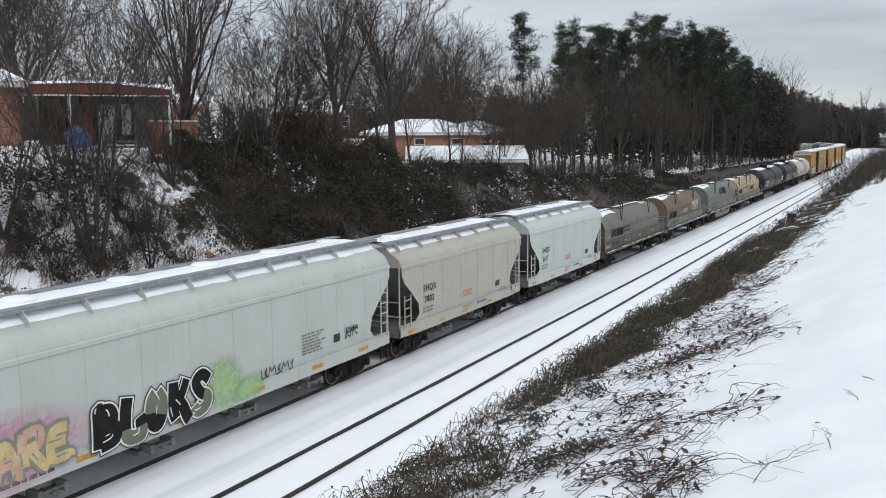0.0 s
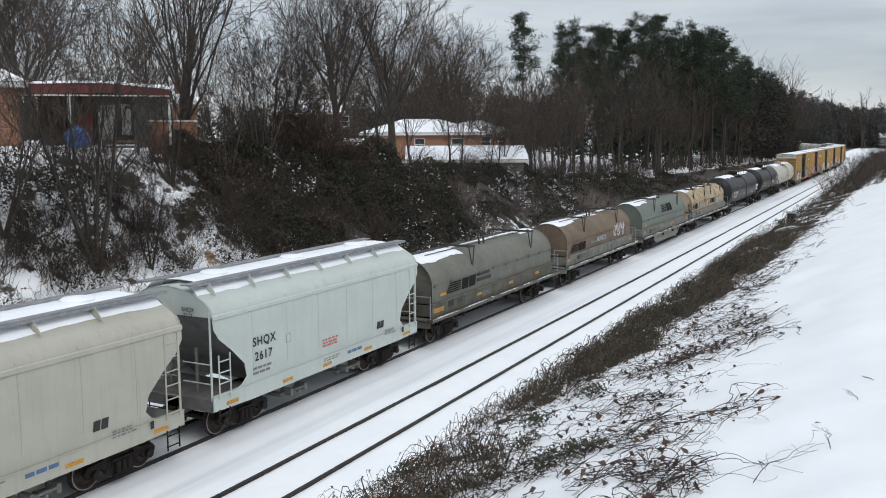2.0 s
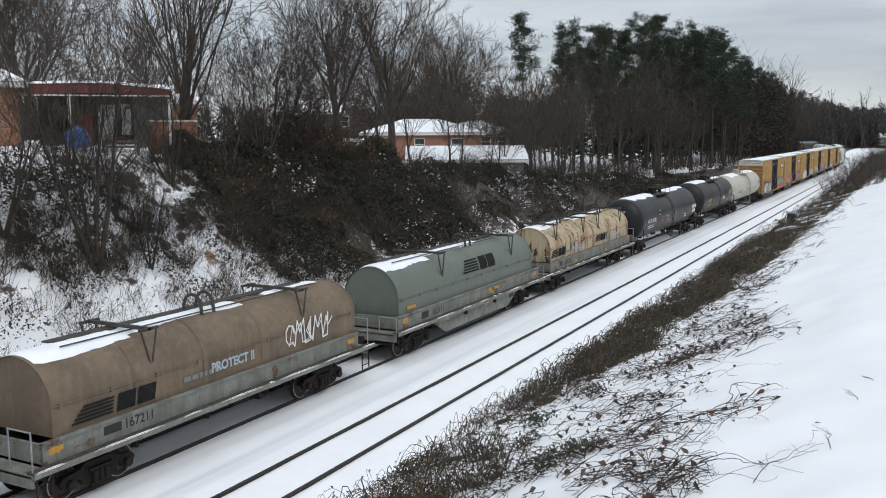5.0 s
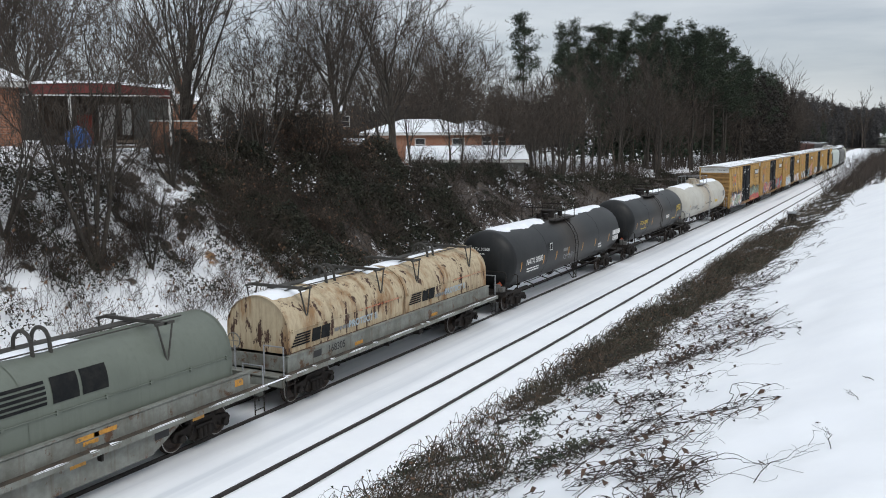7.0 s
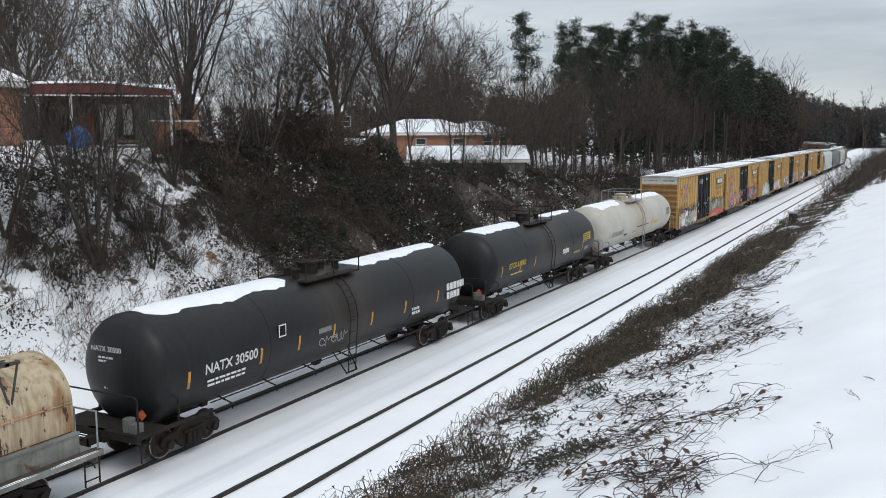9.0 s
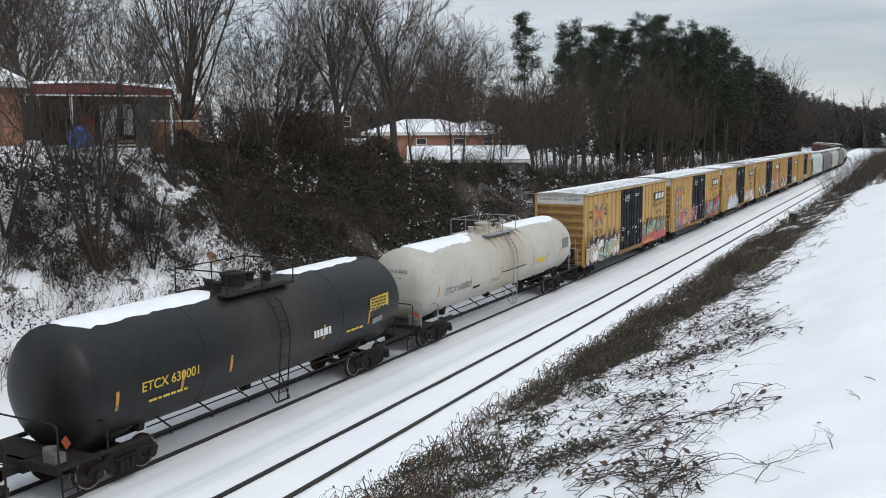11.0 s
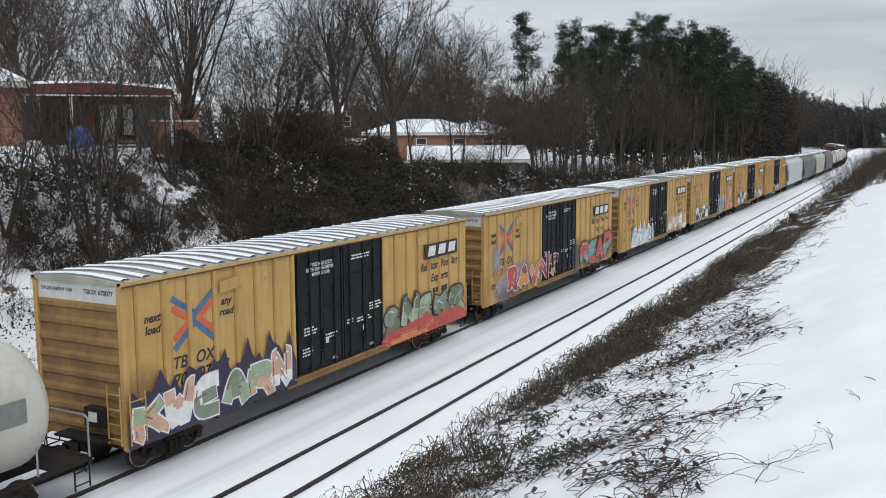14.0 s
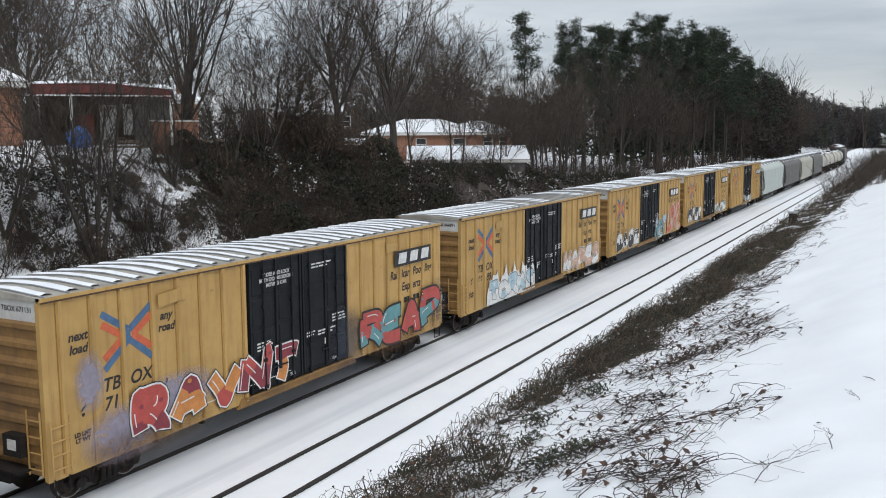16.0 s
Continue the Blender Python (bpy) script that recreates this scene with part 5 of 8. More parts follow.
def scrawl(car, x0, x1, z0, z1, y, mat, seed, width=0.035, loops=5):
    """A quick tag: one looping line."""
    rng = random.Random(seed)
    pts = []
    for i in range(loops):
        a, w = x0 + (x1 - x0) * i / loops, (x1 - x0) / loops
        kind = rng.randrange(3)
        n = 7
        if kind == 0:
            pts += [(a + w * (0.5 + 0.45 * math.cos(2 * math.pi * k / n)), (z0 + z1) / 2 + (z1 - z0) * 0.4 * math.sin(2 * math.pi * k / n)) for k in range(n)]
        elif kind == 1:
            pts += [(a, z0), (a + w * 0.3, z1), (a + w * 0.55, (z0 + z1) / 2), (a + w * 0.9, z1 * 0.97)]
        else:
            pts += [(a, z1), (a + w * 0.15, z0), (a + w * 0.7, z0 * 1.02), (a + w * 0.8, z1), (a + w * 0.5, (z0 + z1) / 2)]
    bm = bmesh.new()
    for n, (p, q) in enumerate(zip(pts, pts[1:])):
        vs = [bm.verts.new((px, y - 0.0001 * n, pz)) for px, pz in stroke(p, q, width, rng, 0.4)]
        bm.faces.new(vs)
    return part("tag", bm, mat, car)


def ladder(car, x, y, z0, z1, wide, mat, rungs=4, name="ladder", across="x"):
    bm = bmesh.new()
    for s in (-0.5, 0.5):
        p = (x + s * wide, y) if across == "x" else (x, y + s * wide)
        rod(bm, (*p, z0), (*p, z1), 0.022, 6)
    for i in range(rungs):
        z = z0 + (z1 - z0) * (i + 0.4) / rungs
        if across == "x":
            rod(bm, (x - wide / 2, y, z), (x + wide / 2, y, z), 0.018, 6)
        else:
            rod(bm, (x, y - wide / 2, z), (x, y + wide / 2, z), 0.018, 6)
    return part(name, bm, mat, car)


def reflectors(car, places, z, y, wide=0.48, high=0.11, upright=False):
    for x in places:
        bm = bmesh.new()
        if upright:
            box(bm, x - high / 2, x + high / 2, y, y + 0.006, z - wide / 2, z + wide / 2)
        else:
            box(bm, x - wide / 2, x + wide / 2, y, y + 0.006, z - high / 2, z + high / 2)
        part("reflector", bm, "reflector", car)


def cap_snow(car, x0, x1, radius, zc, a0, a1, seed, thick=0.05, yr=1.0):
    """Snow lying along the top of a round roof from angle a0 to a1 (degrees from the top, plus is the near side)."""
    rng = np.random.default_rng(seed)
    nx, na = max(8, int((x1 - x0) / 0.22)), 12
    xs = np.linspace(x0, x1, nx)
    wob0 = np.convolve(rng.normal(size=nx + 6), np.ones(7) / 7, "valid") * 5 + rng.normal(size=nx) * 0.8
    wob1 = np.convolve(rng.normal(size=nx + 6), np.ones(7) / 7, "valid") * 7 + rng.normal(size=nx) * 1.0
    fade = np.clip(np.minimum(np.arange(nx), np.arange(nx)[::-1]) / 2.0, 0, 1)
    bm = bmesh.new()
    rows = []
    for i, x in enumerate(xs):
        row = []
        for j in range(na):
            u = j / (na - 1)
            mid = (a0 + a1) / 2
            lo, hi = mid + (a0 + wob0[i] - mid) * (0.4 + 0.6 * fade[i]), mid + (a1 + wob1[i] - mid) * (0.4 + 0.6 * fade[i])
            a = radians(lo + (hi - lo) * u)
            edge = 0.0 if j in (0, na - 1) or i in (0, nx - 1) else 1.0
            r = radius + 0.004 + edge * thick * (0.75 + 0.5 * rng.random())
            row.append(bm.verts.new((x, -r * yr * math.sin(a), zc + r * math.cos(a))))
        rows.append(row)
    for p, q in zip(rows, rows[1:]):
        for j in range(na - 1):
            bm.faces.new((p[j], p[j + 1], q[j + 1], q[j]))
    part("snow_cover", bm, "snow", car, "thin uneven snow cover", 60)


# ---- covered hoppers ----


def hopper(left, right, paint, label, tall=1.0, bays=2, roof_step=1.72, turning=True, group=""):
    car, half = car_at(left, right, "covered_hopper", label, group)
    section = [(1.53, 1.40), (1.56, 1.50), (1.585, 1.7), (1.60, 2.1), (1.60, 2.6), (1.60, 3.0), (1.595, 3.3), (1.575, 3.62), (1.52, 3.80), (1.42, 3.94), (1.30, 4.03), (0.80, 4.30), (0.0, 4.42)]
    cut = [0.9, 1.15, 1.35, 1.25, 0.72, 0.22, 0.02] + [0.0] * 6
    section = [(y, 1.4 + (z - 1.4) * tall) for y, z in section]
    rows = [(-y, z, c) for (y, z), c in zip(section, cut)] + [(y, z, c) for (y, z), c in list(zip(section, cut))[-2::-1]]
    n = max(12, int(half * 2))
    bm = bmesh.new()
    loft(bm, [[((-1 + 2 * i / n) * (half - c), y, z) for i in range(n + 1)] for y, z, c in rows], close=False, caps=False)
    body = part("body", bm, paint, car, smooth=40)
    # vertical seams of the side sheets
    bm = bmesh.new()
    k = int(half * 2 / 1.6)
    for i in range(1, k):
        x = -half + 2 * half * i / k
        for s in (-1, 1):
            pts = [(x, s * (y + 0.004), z) for y, z in section[2:9]]
            pipe(bm, pts, 0.008, 4)
    part("seam", bm, paint, body)
    for s in (-1, 1):
        bm = bmesh.new()
        zc = 1.4 + 2.16 * tall
        slab(bm, [(s * 1.58, zc - 0.02), (s * 1.612, zc), (s * 1.606, zc + 0.10), (s * 1.57, zc + 0.13)], "x", -half, half)
        part("side_crease", bm, paint, body)
    top = section[-1][1]
    for end in (-1, 1):
        bm = bmesh.new()
        X = end * half
        slab(bm, [(X - end * 0.05, 1.4 + 2.25 * tall), (X - end * 0.10, 1.4 + 2.25 * tall), (X - end * 2.5, 1.25), (X - end * 2.4, 1.25)], "y", -1.52, 1.52)
        rim = [(y, z) for y, z, c in rows if z > 1.4 + 2.2 * tall]
        # The sheet's dark grey stands in for shade inside the end recess.
        part("end_slope_sheet", bm, "end_grey", car, "sloping end sheet with its shade painted in as grey")
        bm = bmesh.new()
        slab(bm, rim, "x", X - end * 0.06, X - end * 0.02)
        part("end_wall", bm, paint, car)
        bm = bmesh.new()
        box(bm, min(X, X - end * 1.9), max(X, X - end * 1.9), -1.5, 1.5, 1.22, 1.30)
        box(bm, min(X, X - end * 0.14), max(X, X - end * 0.14), -1.5, 1.5, 0.95, 1.22)
        box(bm, min(X, X - end * 2.0), max(X, X - end * 2.0), -0.25, 0.25, 0.72, 1.22)
        for y in (-0.5, 0.5):
            rod(bm, (X - end * 0.5, y, 1.3), (X - end * 0.5, y, 2.6), 0.05, 6)
        part("end_platform", bm, "end_grey", car)
        bm = bmesh.new()
        for y in (-1.46, 1.46):
            rod(bm, (X - end * 0.03, y, 1.25), (X - end * 0.03, y, 1.4 + 2.4 * tall), 0.032, 6)
            rod(bm, (X - end * 0.03, y, 1.75), (X - end * 0.03, y * 0.3, 1.75), 0.02, 6)
            rod(bm, (X - end * 0.03, y, 2.3), (X - end * 0.03, y * 0.3, 2.3), 0.02, 6)
        part("end_post", bm, paint, car)
        for y in (-1.6, 1.6):
            ladder(car, X - end * 0.42, y, 1.3, 2.55 if end < 0 else 3.5, 0.46, paint, 4 if end < 0 else 6)
            ladder(car, X - end * 0.42, y * 0.97, 0.45, 1.0, 0.42, "black", 2, "step")
    for s in (-1, 1):
        bm = bmesh.new()
        y0, y1 = (s * 1.46, s * 1.55)
        slab(bm, [(-half, 1.38), (half, 1.38), (half, 0.98), (half - 1.5, 0.94), (-half + 1.5, 0.94), (-half, 0.98)], "y", min(y0, y1), max(y0, y1))
        box(bm, -half, half, min(s * 1.44, s * 1.57), max(s * 1.44, s * 1.57), 1.38, 1.405)
        part("side_sill", bm, paint, car)
        # roof running board on brackets, the shoulder under it carries snow
        bm = bmesh.new()
        y0, y1, z = s * 0.62, s * 0.98, top + 0.06
        box(bm, -half - 0.15, half + 0.15, min(y0, y1), max(y0, y1), z, z + 0.035)
        box(bm, -half - 0.15, half + 0.15, min(s * 0.955, s * 0.985), max(s * 0.955, s * 0.985), z - 0.05, z + 0.035)
        part("running_board", bm, "roof_grey", car, "grey steel grating walkway")
        for i in range(int(2 * half / roof_step)):
            x = -half + 0.6 + i * roof_step
            bm = bmesh.new()
            slab(bm, [(s * 0.62, z), (s * 0.985, z), (s * 1.24, top - 0.27), (s * 1.16, top - 0.27), (s * 0.8, top - 0.12)], "x", x - 0.012, x + 0.012)
            part("bracket", bm, paint, car)
        bm = bmesh.new()
        m = int(half * 5)
        rng = random.Random(int(left * 10) + s)
        deep = (0.02, 0.10) if s < 0 else (0.2, 0.36)
        r0 = [(-half + 0.1 + (2 * half - 0.2) * i / m, s * (0.98 + rng.uniform(*deep) * (0.6 + 0.4 * math.sin(i * 0.5))), 0.0) for i in range(m + 1)]
        r0 = [(px, py, top - 0.12 * tall - 0.54 * tall * (abs(py) - 0.8) + 0.004) for px, py, pz in r0]
        r1 = [(p[0], s * 0.95, top - 0.12 * tall - 0.081 * tall + 0.022) for p in r0]
        r2 = [(p[0], s * 0.70, top + 0.035) for p in r0]
        loft(bm, [r0, r1, r2], close=False, caps=False)
        part("snow_cover", bm, "snow", car, "thin snow dusting under the walkway", 60)
    bm = bmesh.new()
    m = int(half * 4)
    rng = random.Random(int(left * 10) + 7)
    xs = [-half + 0.5 + (2 * half - 1.0) * i / m for i in range(m + 1)]
    loft(bm, [[(x, y + (rng.uniform(-0.05, 0.05) if abs(y) > 0.5 else 0), top + h) for x in xs] for y, h in ((-0.60, 0.02), (-0.5, 0.075), (0, 0.10), (0.5, 0.075), (0.60, 0.02))], close=False, caps=False)
    part("snow_cover", bm, "snow", car, "snow between the walkways", 60)
    k = max(3, int(half * 2 / 3.0))
    for i in range(k):
        x = -half + 2 * half * (i + 0.5) / k
        bm = bmesh.new()
        loft(bm, [[(x + r * math.cos(a), r * math.sin(a), z) for a in (2 * math.pi * j / 18 for j in range(18))] for r, z in ((0.40, top), (0.42, top + 0.13), (0.36, top + 0.17), (0.10, top + 0.19))])
        part("hatch_cover", bm, "snow", car, "snow-covered round hatch", 40)
    for i in range(bays):
        x = -half + 2.6 + (2 * half - 5.2) * (i + 0.5) / bays
        w = (2 * half - 5.4) / bays / 2
        bm = bmesh.new()
        loft(bm, [[(x - a, -b, z), (x + a, -b, z), (x + a, b, z), (x - a, b, z)] for a, b, z in ((w, 1.45, 1.35), (0.45, 0.9, 0.62), (0.45, 0.9, 0.5))])
        part("hopper_bay", bm, paint, car)
        bm = bmesh.new()
        box(bm, x - 0.62, x + 0.62, -1.05, 1.05, 0.42, 0.52), rod(bm, (x, -1.35, 0.50), (x, -0.9, 0.50), 0.05, 8)
        rod(bm, (x - 0.3, -1.30, 0.58), (x + 0.3, -1.30, 0.58), 0.035, 8), box(bm, x - 0.42, x - 0.3, -1.32, -0.9, 0.44, 0.66), box(bm, x + 0.3, x + 0.42, -1.32, -0.9, 0.44, 0.66)
        part("outlet_gate", bm, "end_grey", car)
    bm = bmesh.new()
    box(bm, -half, half, -0.18, 0.18, 0.72, 1.0)
    rod(bm, (-half + 2, -0.8, 0.72), (half - 2, -0.8, 0.72), 0.03, 6)
    part("centre_sill", bm, "black", car)
    running_gear(car, half, 1.75, turning, 0.0)
    return car, half


# ---- coil cars ----


def hood(car, x0, x1, mat, zlow, zside, rise, width, bands, snow, seed, stands=(), loops=None, end_mat=None):
    """A rounded removable hood: upright sides, a half-round top, band joints, lifting stands."""
    hw = width / 2
    arc = [(-hw * math.cos(a), zside + rise * math.sin(a)) for a in (math.pi * i / 22 for i in range(23))]
    ring = [(-hw, zlow)] + arc + [(hw, zlow)]
    bm = bmesh.new()
    loft(bm, [[(x, y, z) for y, z in ring] for x in np.linspace(x0, x1, 13)], close=False, caps=False)
    h = part("hood", bm, mat, car, smooth=50)
    for x in (x0, x1):
        bm = bmesh.new()
        s = 0.03 if x == x0 else -0.03
        slab(bm, [(y * 0.995, z) for y, z in ring], "x", x + s, x + s * 2)
        part("end_plate", bm, end_mat or mat, h)
    for i in range(bands + 1):
        x = x0 + (x1 - x0) * i / bands
        bm = bmesh.new()
        big = [(y * 1.012, zside + (z - zside) * 1.014 if z > zside else z) for y, z in ring]
        vs = loft(bm, [[(x - 0.035, y, z) for y, z in big], [(x + 0.035, y, z) for y, z in big]], close=False, caps=False)
        part("band", bm, mat, h)
    for s in (-1, 1):
        bm = bmesh.new()
        rod(bm, (x0, s * (hw + 0.03), zside), (x1, s * (hw + 0.03), zside), 0.014, 6)
        n = int((x1 - x0) / 1.4)
        for i in range(n + 1):
            x = x0 + 0.2 + (x1 - x0 - 0.4) * i / n
            box(bm, x - 0.03, x + 0.03, s * hw - 0.05, s * hw + 0.05, zside - 0.06, zside + 0.05)
        part("clamp_rail", bm, mat, h)
    for s in (-1, 1):
        bm = bmesh.new()
        box(bm, x0, x1, min(s * (hw - 0.01), s * (hw + 0.014)), max(s * (hw - 0.01), s * (hw + 0.014)), zlow - 0.01, zlow + 0.03)
        part("bottom_edge", bm, "edge_rust", h, "rusted bottom edge")
    top = zside + rise
    for x in stands:
        bm = bmesh.new()
        zt = top + 0.16
        box(bm, x - 0.05, x + 0.05, -1.12, 1.12, zt - 0.06, zt + 0.03)
        for s in (-1, 1):
            y = s * 1.08
            zb = zside + rise * math.sqrt(max(0, 1 - (y / hw) ** 2)) - 0.02
            for d in (-0.28, 0.28):
                leg = bmesh.new()
                rod(leg, (x + d, y, zt), (x, y * 1.05, zb - 0.25), 0.028, 6)
                part("stand_leg", leg, "stand", h)
            box(bm, x - 0.32, x + 0.32, y - 0.04, y + 0.04, zt - 0.05, zt + 0.02)
        part("lifting_stand", bm, "stand", h)
    if loops is not None:
        for x in (loops - 0.25, loops + 0.25):
            bm = bmesh.new()
            pipe(bm, [(x, -0.36, top - 0.12)] + [(x, -0.32 * math.cos(a), top + 0.18 + 0.34 * math.sin(a)) for a in (math.pi * i / 8 for i in range(9))] + [(x, 0.36, top - 0.12)], 0.05, 8)
            part("lifting_loop", bm, "stand", h)
    bm = bmesh.new()
    rod(bm, (x0 + 1.0, -0.35, top + 0.05), (x1 - 1.0, -0.35, top + 0.05), 0.02, 6), box(bm, x0 + 1.2, x1 - 1.2, 0.15, 0.55, top + 0.02, top + 0.06)
    part("top_rail", bm, "stand", h)
    for k, (a, b, lo, hi) in enumerate(snow):
        n = max(10, int((b - a) / 0.2))
        rng = random.Random(seed + k)
        rows = []
        for j in range(11):
            u = j / 10
            row = []
            for i in range(n + 1):
                wob = rng.uniform(-1.6, 1.6)
                d = radians(lo + (hi - lo) * u + (wob if j in (0, 10) else 0) + 6 * math.sin(i * 0.35 + k) * (u - 0.5))
                up = 0.006 if j in (0, 10) or i in (0, n) else 0.045 + rng.uniform(0, 0.02)
                row.append((a + (b - a) * i / n, -(hw + up) * math.sin(d), zside + (rise + up) * math.cos(d)))
            rows.append(row)
        bm = bmesh.new()
        loft(bm, rows, close=False, caps=False)
        part("snow_cover", bm, "snow", h, "snow lying along the hood", 60)
    return h


def coil_car(left, right, frame_mat, label, deep=False, turning=True):
    car, half = car_at(left, right, "coil_car", label, "coil cars of the train")
    for s in (-1, 1):
        bm = bmesh.new()
        y0, y1 = sorted((s * 1.28, s * 1.36))
        if deep:
            outline = [(-half, 1.66), (half, 1.66), (half, 1.12), (half - 2.9, 0.95), (half - 3.9, 0.42), (-half + 3.9, 0.42), (-half + 2.9, 0.95), (-half, 1.12)]
        else:
            outline = [(-half, 1.72), (half, 1.72), (half, 1.14), (half - 3.0, 1.02), (-half + 3.0, 1.02), (-half, 1.14)]
        slab(bm, outline, "y", y0, y1)
        box(bm, -half, half, min(s * 1.26, s * 1.40), max(s * 1.26, s * 1.40), 1.69, 1.74)
        part("side_sill", bm, frame_mat, car)
        # outside walkway with snow along its edge
        bm = bmesh.new()
        zw = 1.18
        box(bm, -half - 0.45, half + 0.45, min(s * 1.36, s * 1.62), max(s * 1.36, s * 1.60), zw, zw + 0.045)
        part("walkway", bm, "walk_dark", car, "dark dirty grating walkway")
        bm = bmesh.new()
        box(bm, -half - 0.45, half + 0.45, min(s * 1.60, s * 1.63), max(s * 1.60, s * 1.63), zw - 0.09, zw + 0.05)
        part("walkway_edge", bm, frame_mat, car)
        bm = bmesh.new()
        rng = random.Random(int(left) + s)
        x = -half - 0.4
        while x < half:
            blob = rng.random() < 0.3
            w = rng.uniform(0.12, 0.35) if blob else rng.uniform(0.6, 2.6)
            deep_in = 0.14 if blob else 0.035
            m = max(5, int(w / 0.12))
            xs = [x + w * i / m for i in range(m + 1)]
            taper = [min(1.0, 4 * i / m, 4 * (m - i) / m) * rng.uniform(0.6, 1.1) for i in range(m + 1)]
            loft(bm, [[(v, s * (1.615 - deep_in * t), zw + 0.047) for v, t in zip(xs, taper)], [(v, s * (1.62 - deep_in * 0.4 * t), zw + 0.05 + 0.014 * t) for v, t in zip(xs, taper)],
                      [(v, s * (1.632 + 0.008 * t), zw + 0.03) for v, t in zip(xs, taper)]], close=False, caps=False)
            x += w + rng.uniform(0.15, 0.9)
        part("snow_cover", bm, "snow", car, "patchy snow on the walkway", 60)
        bm = bmesh.new()
        n = int(half * 2 / 1.1)
        for i in range(n + 1):
            x = -half + 2 * half * i / n
            rod(bm, (x, s * 1.58, zw), (x, s * 1.34, zw - 0.16), 0.02, 5)
        part("walkway_bracket", bm, "black", car)
    for end in (-1, 1):
        X = end * half
        bm = bmesh.new()
        box(bm, min(X, X + end * 0.45), max(X, X + end * 0.45), -1.55, 1.55, 1.10, 1.18), box(bm, min(X + end * 0.36, X + end * 0.45), max(X + end * 0.36, X + end * 0.45), -1.5, 1.5, 0.86, 1.14)
        box(bm, min(X, X - end * 2.5), max(X, X - end * 2.5), -0.3, 0.3, 0.72, 1.1)
        box(bm, min(X, X - end * 0.08), max(X, X - end * 0.08), -1.3, 1.3, 1.18, 1.70)
        part("end_platform", bm, frame_mat, car)
        bm = bmesh.new()
        for y in (-1.5, -0.75):
            rod(bm, (X + end * 0.40, y, 1.18), (X + end * 0.40, y, 2.15 if not deep else 1.8), 0.022, 6)
        rod(bm, (X + end * 0.40, -1.5, 2.13 if not deep else 1.78), (X + end * 0.40, -0.75, 2.13 if not deep else 1.78), 0.022, 6)
        rod(bm, (X + end * 0.40, 0.4, 1.1), (X + end * 0.40, 0.4, 2.0), 0.03, 6)
        part("handrail", bm, "roof_grey", car)
        if end < 0:
            bm = bmesh.new()
            lathe_pts = [(X - 0.05, 0.75 + 0.26 * math.cos(a), 2.05 + 0.26 * math.sin(a)) for a in (2 * math.pi * i / 14 for i in range(15))]
            pipe(bm, lathe_pts, 0.018, 6)
            for a in range(4):
                rod(bm, (X - 0.05, 0.75, 2.05), (X - 0.05, 0.75 + 0.26 * math.cos(a * 1.57), 2.05 + 0.26 * math.sin(a * 1.57)), 0.012, 5)
            part("brake_wheel", bm, "end_grey", car)
        for y in (-1.56, 1.56):
            ladder(car, X + end * 0.15, y, 0.42, 1.12, 0.42, "black", 2, "step")
    bm = bmesh.new()
    box(bm, -half, half, -1.28, 1.28, 1.14, 1.24), box(bm, -half, half, -0.22, 0.22, 0.7, 1.14)
    part("floor_frame", bm, frame_mat, car)
    bm = bmesh.new()
    rod(bm, (-1.5, -0.9, 0.95), (-0.6, -0.9, 0.95), 0.18, 12), box(bm, 0.2, 0.9, -1.1, -0.7, 0.75, 1.05), rod(bm, (-half + 2.2, -0.6, 0.8), (half - 2.2, -0.6, 0.8), 0.025, 6)
    box(bm, 1.3, 1.6, -1.15, -0.8, 0.66, 1.0)
    part("brake_gear", bm, "black", car)
    for k in range(4):
        x = -half + 2.6 + (2 * half - 5.2) * k / 3
        bm = bmesh.new()
        slab(bm, [(x - 0.05, 1.14), (x + 0.05, 1.14), (x + 0.03, 0.86), (x - 0.03, 0.86)], "y", -1.5, -1.30)
        part("hanger", bm, "black", car)
    running_gear(car, half, 1.75, turning, 0.42)
    return car, half


def horse_mark(car, x, z, y, high, wide, stripes=True, mat="mark_ink", curve=None):
    """The road's mark as plain shapes: slanted stripes and two heavy slanted blocks, wide metres across the blocks."""
    bm = bmesh.new()
    k = high * 0.18
    if stripes:
        for i in range(5):
            zz = z + high * (0.40 - i * 0.2)
            a = x - 0.04 * wide - k * (0.2 + 0.2 * i)
            b = x - wide * (0.80 + 0.07 * i)
            slab(bm, [(b, zz - high * 0.06), (a, zz - high * 0.06), (a + k * 0.2, zz + high * 0.06), (b + k * 0.2, zz + high * 0.06)], "y", y, y + 0.005)

    for a, b in ((0.0, 0.46), (0.52, 1.0)):
        for i in range(6):
            u0, u1 = i / 6, (i + 1) / 6
            slab(bm, [(x + a * wide + k * u0, z + high * (u0 - 0.5)), (x + b * wide + k * u0, z + high * (u0 - 0.5)), (x + b * wide + k * u1, z + high * (u1 - 0.5)), (x + a * wide + k * u1, z + high * (u1 - 0.5))], "y", y, y + 0.005)
    if curve:
        hw, zs, rise = curve
        for v in bm.verts:
            v.co.y = -hw * math.sqrt(max(0.0, 1 - (max(0.0, v.co.z - zs) / rise) ** 2)) - 0.022 + (v.co.y - y)
    return part("road_mark", bm, mat, car, "dark stripe and block mark")


# ---- tank cars ----


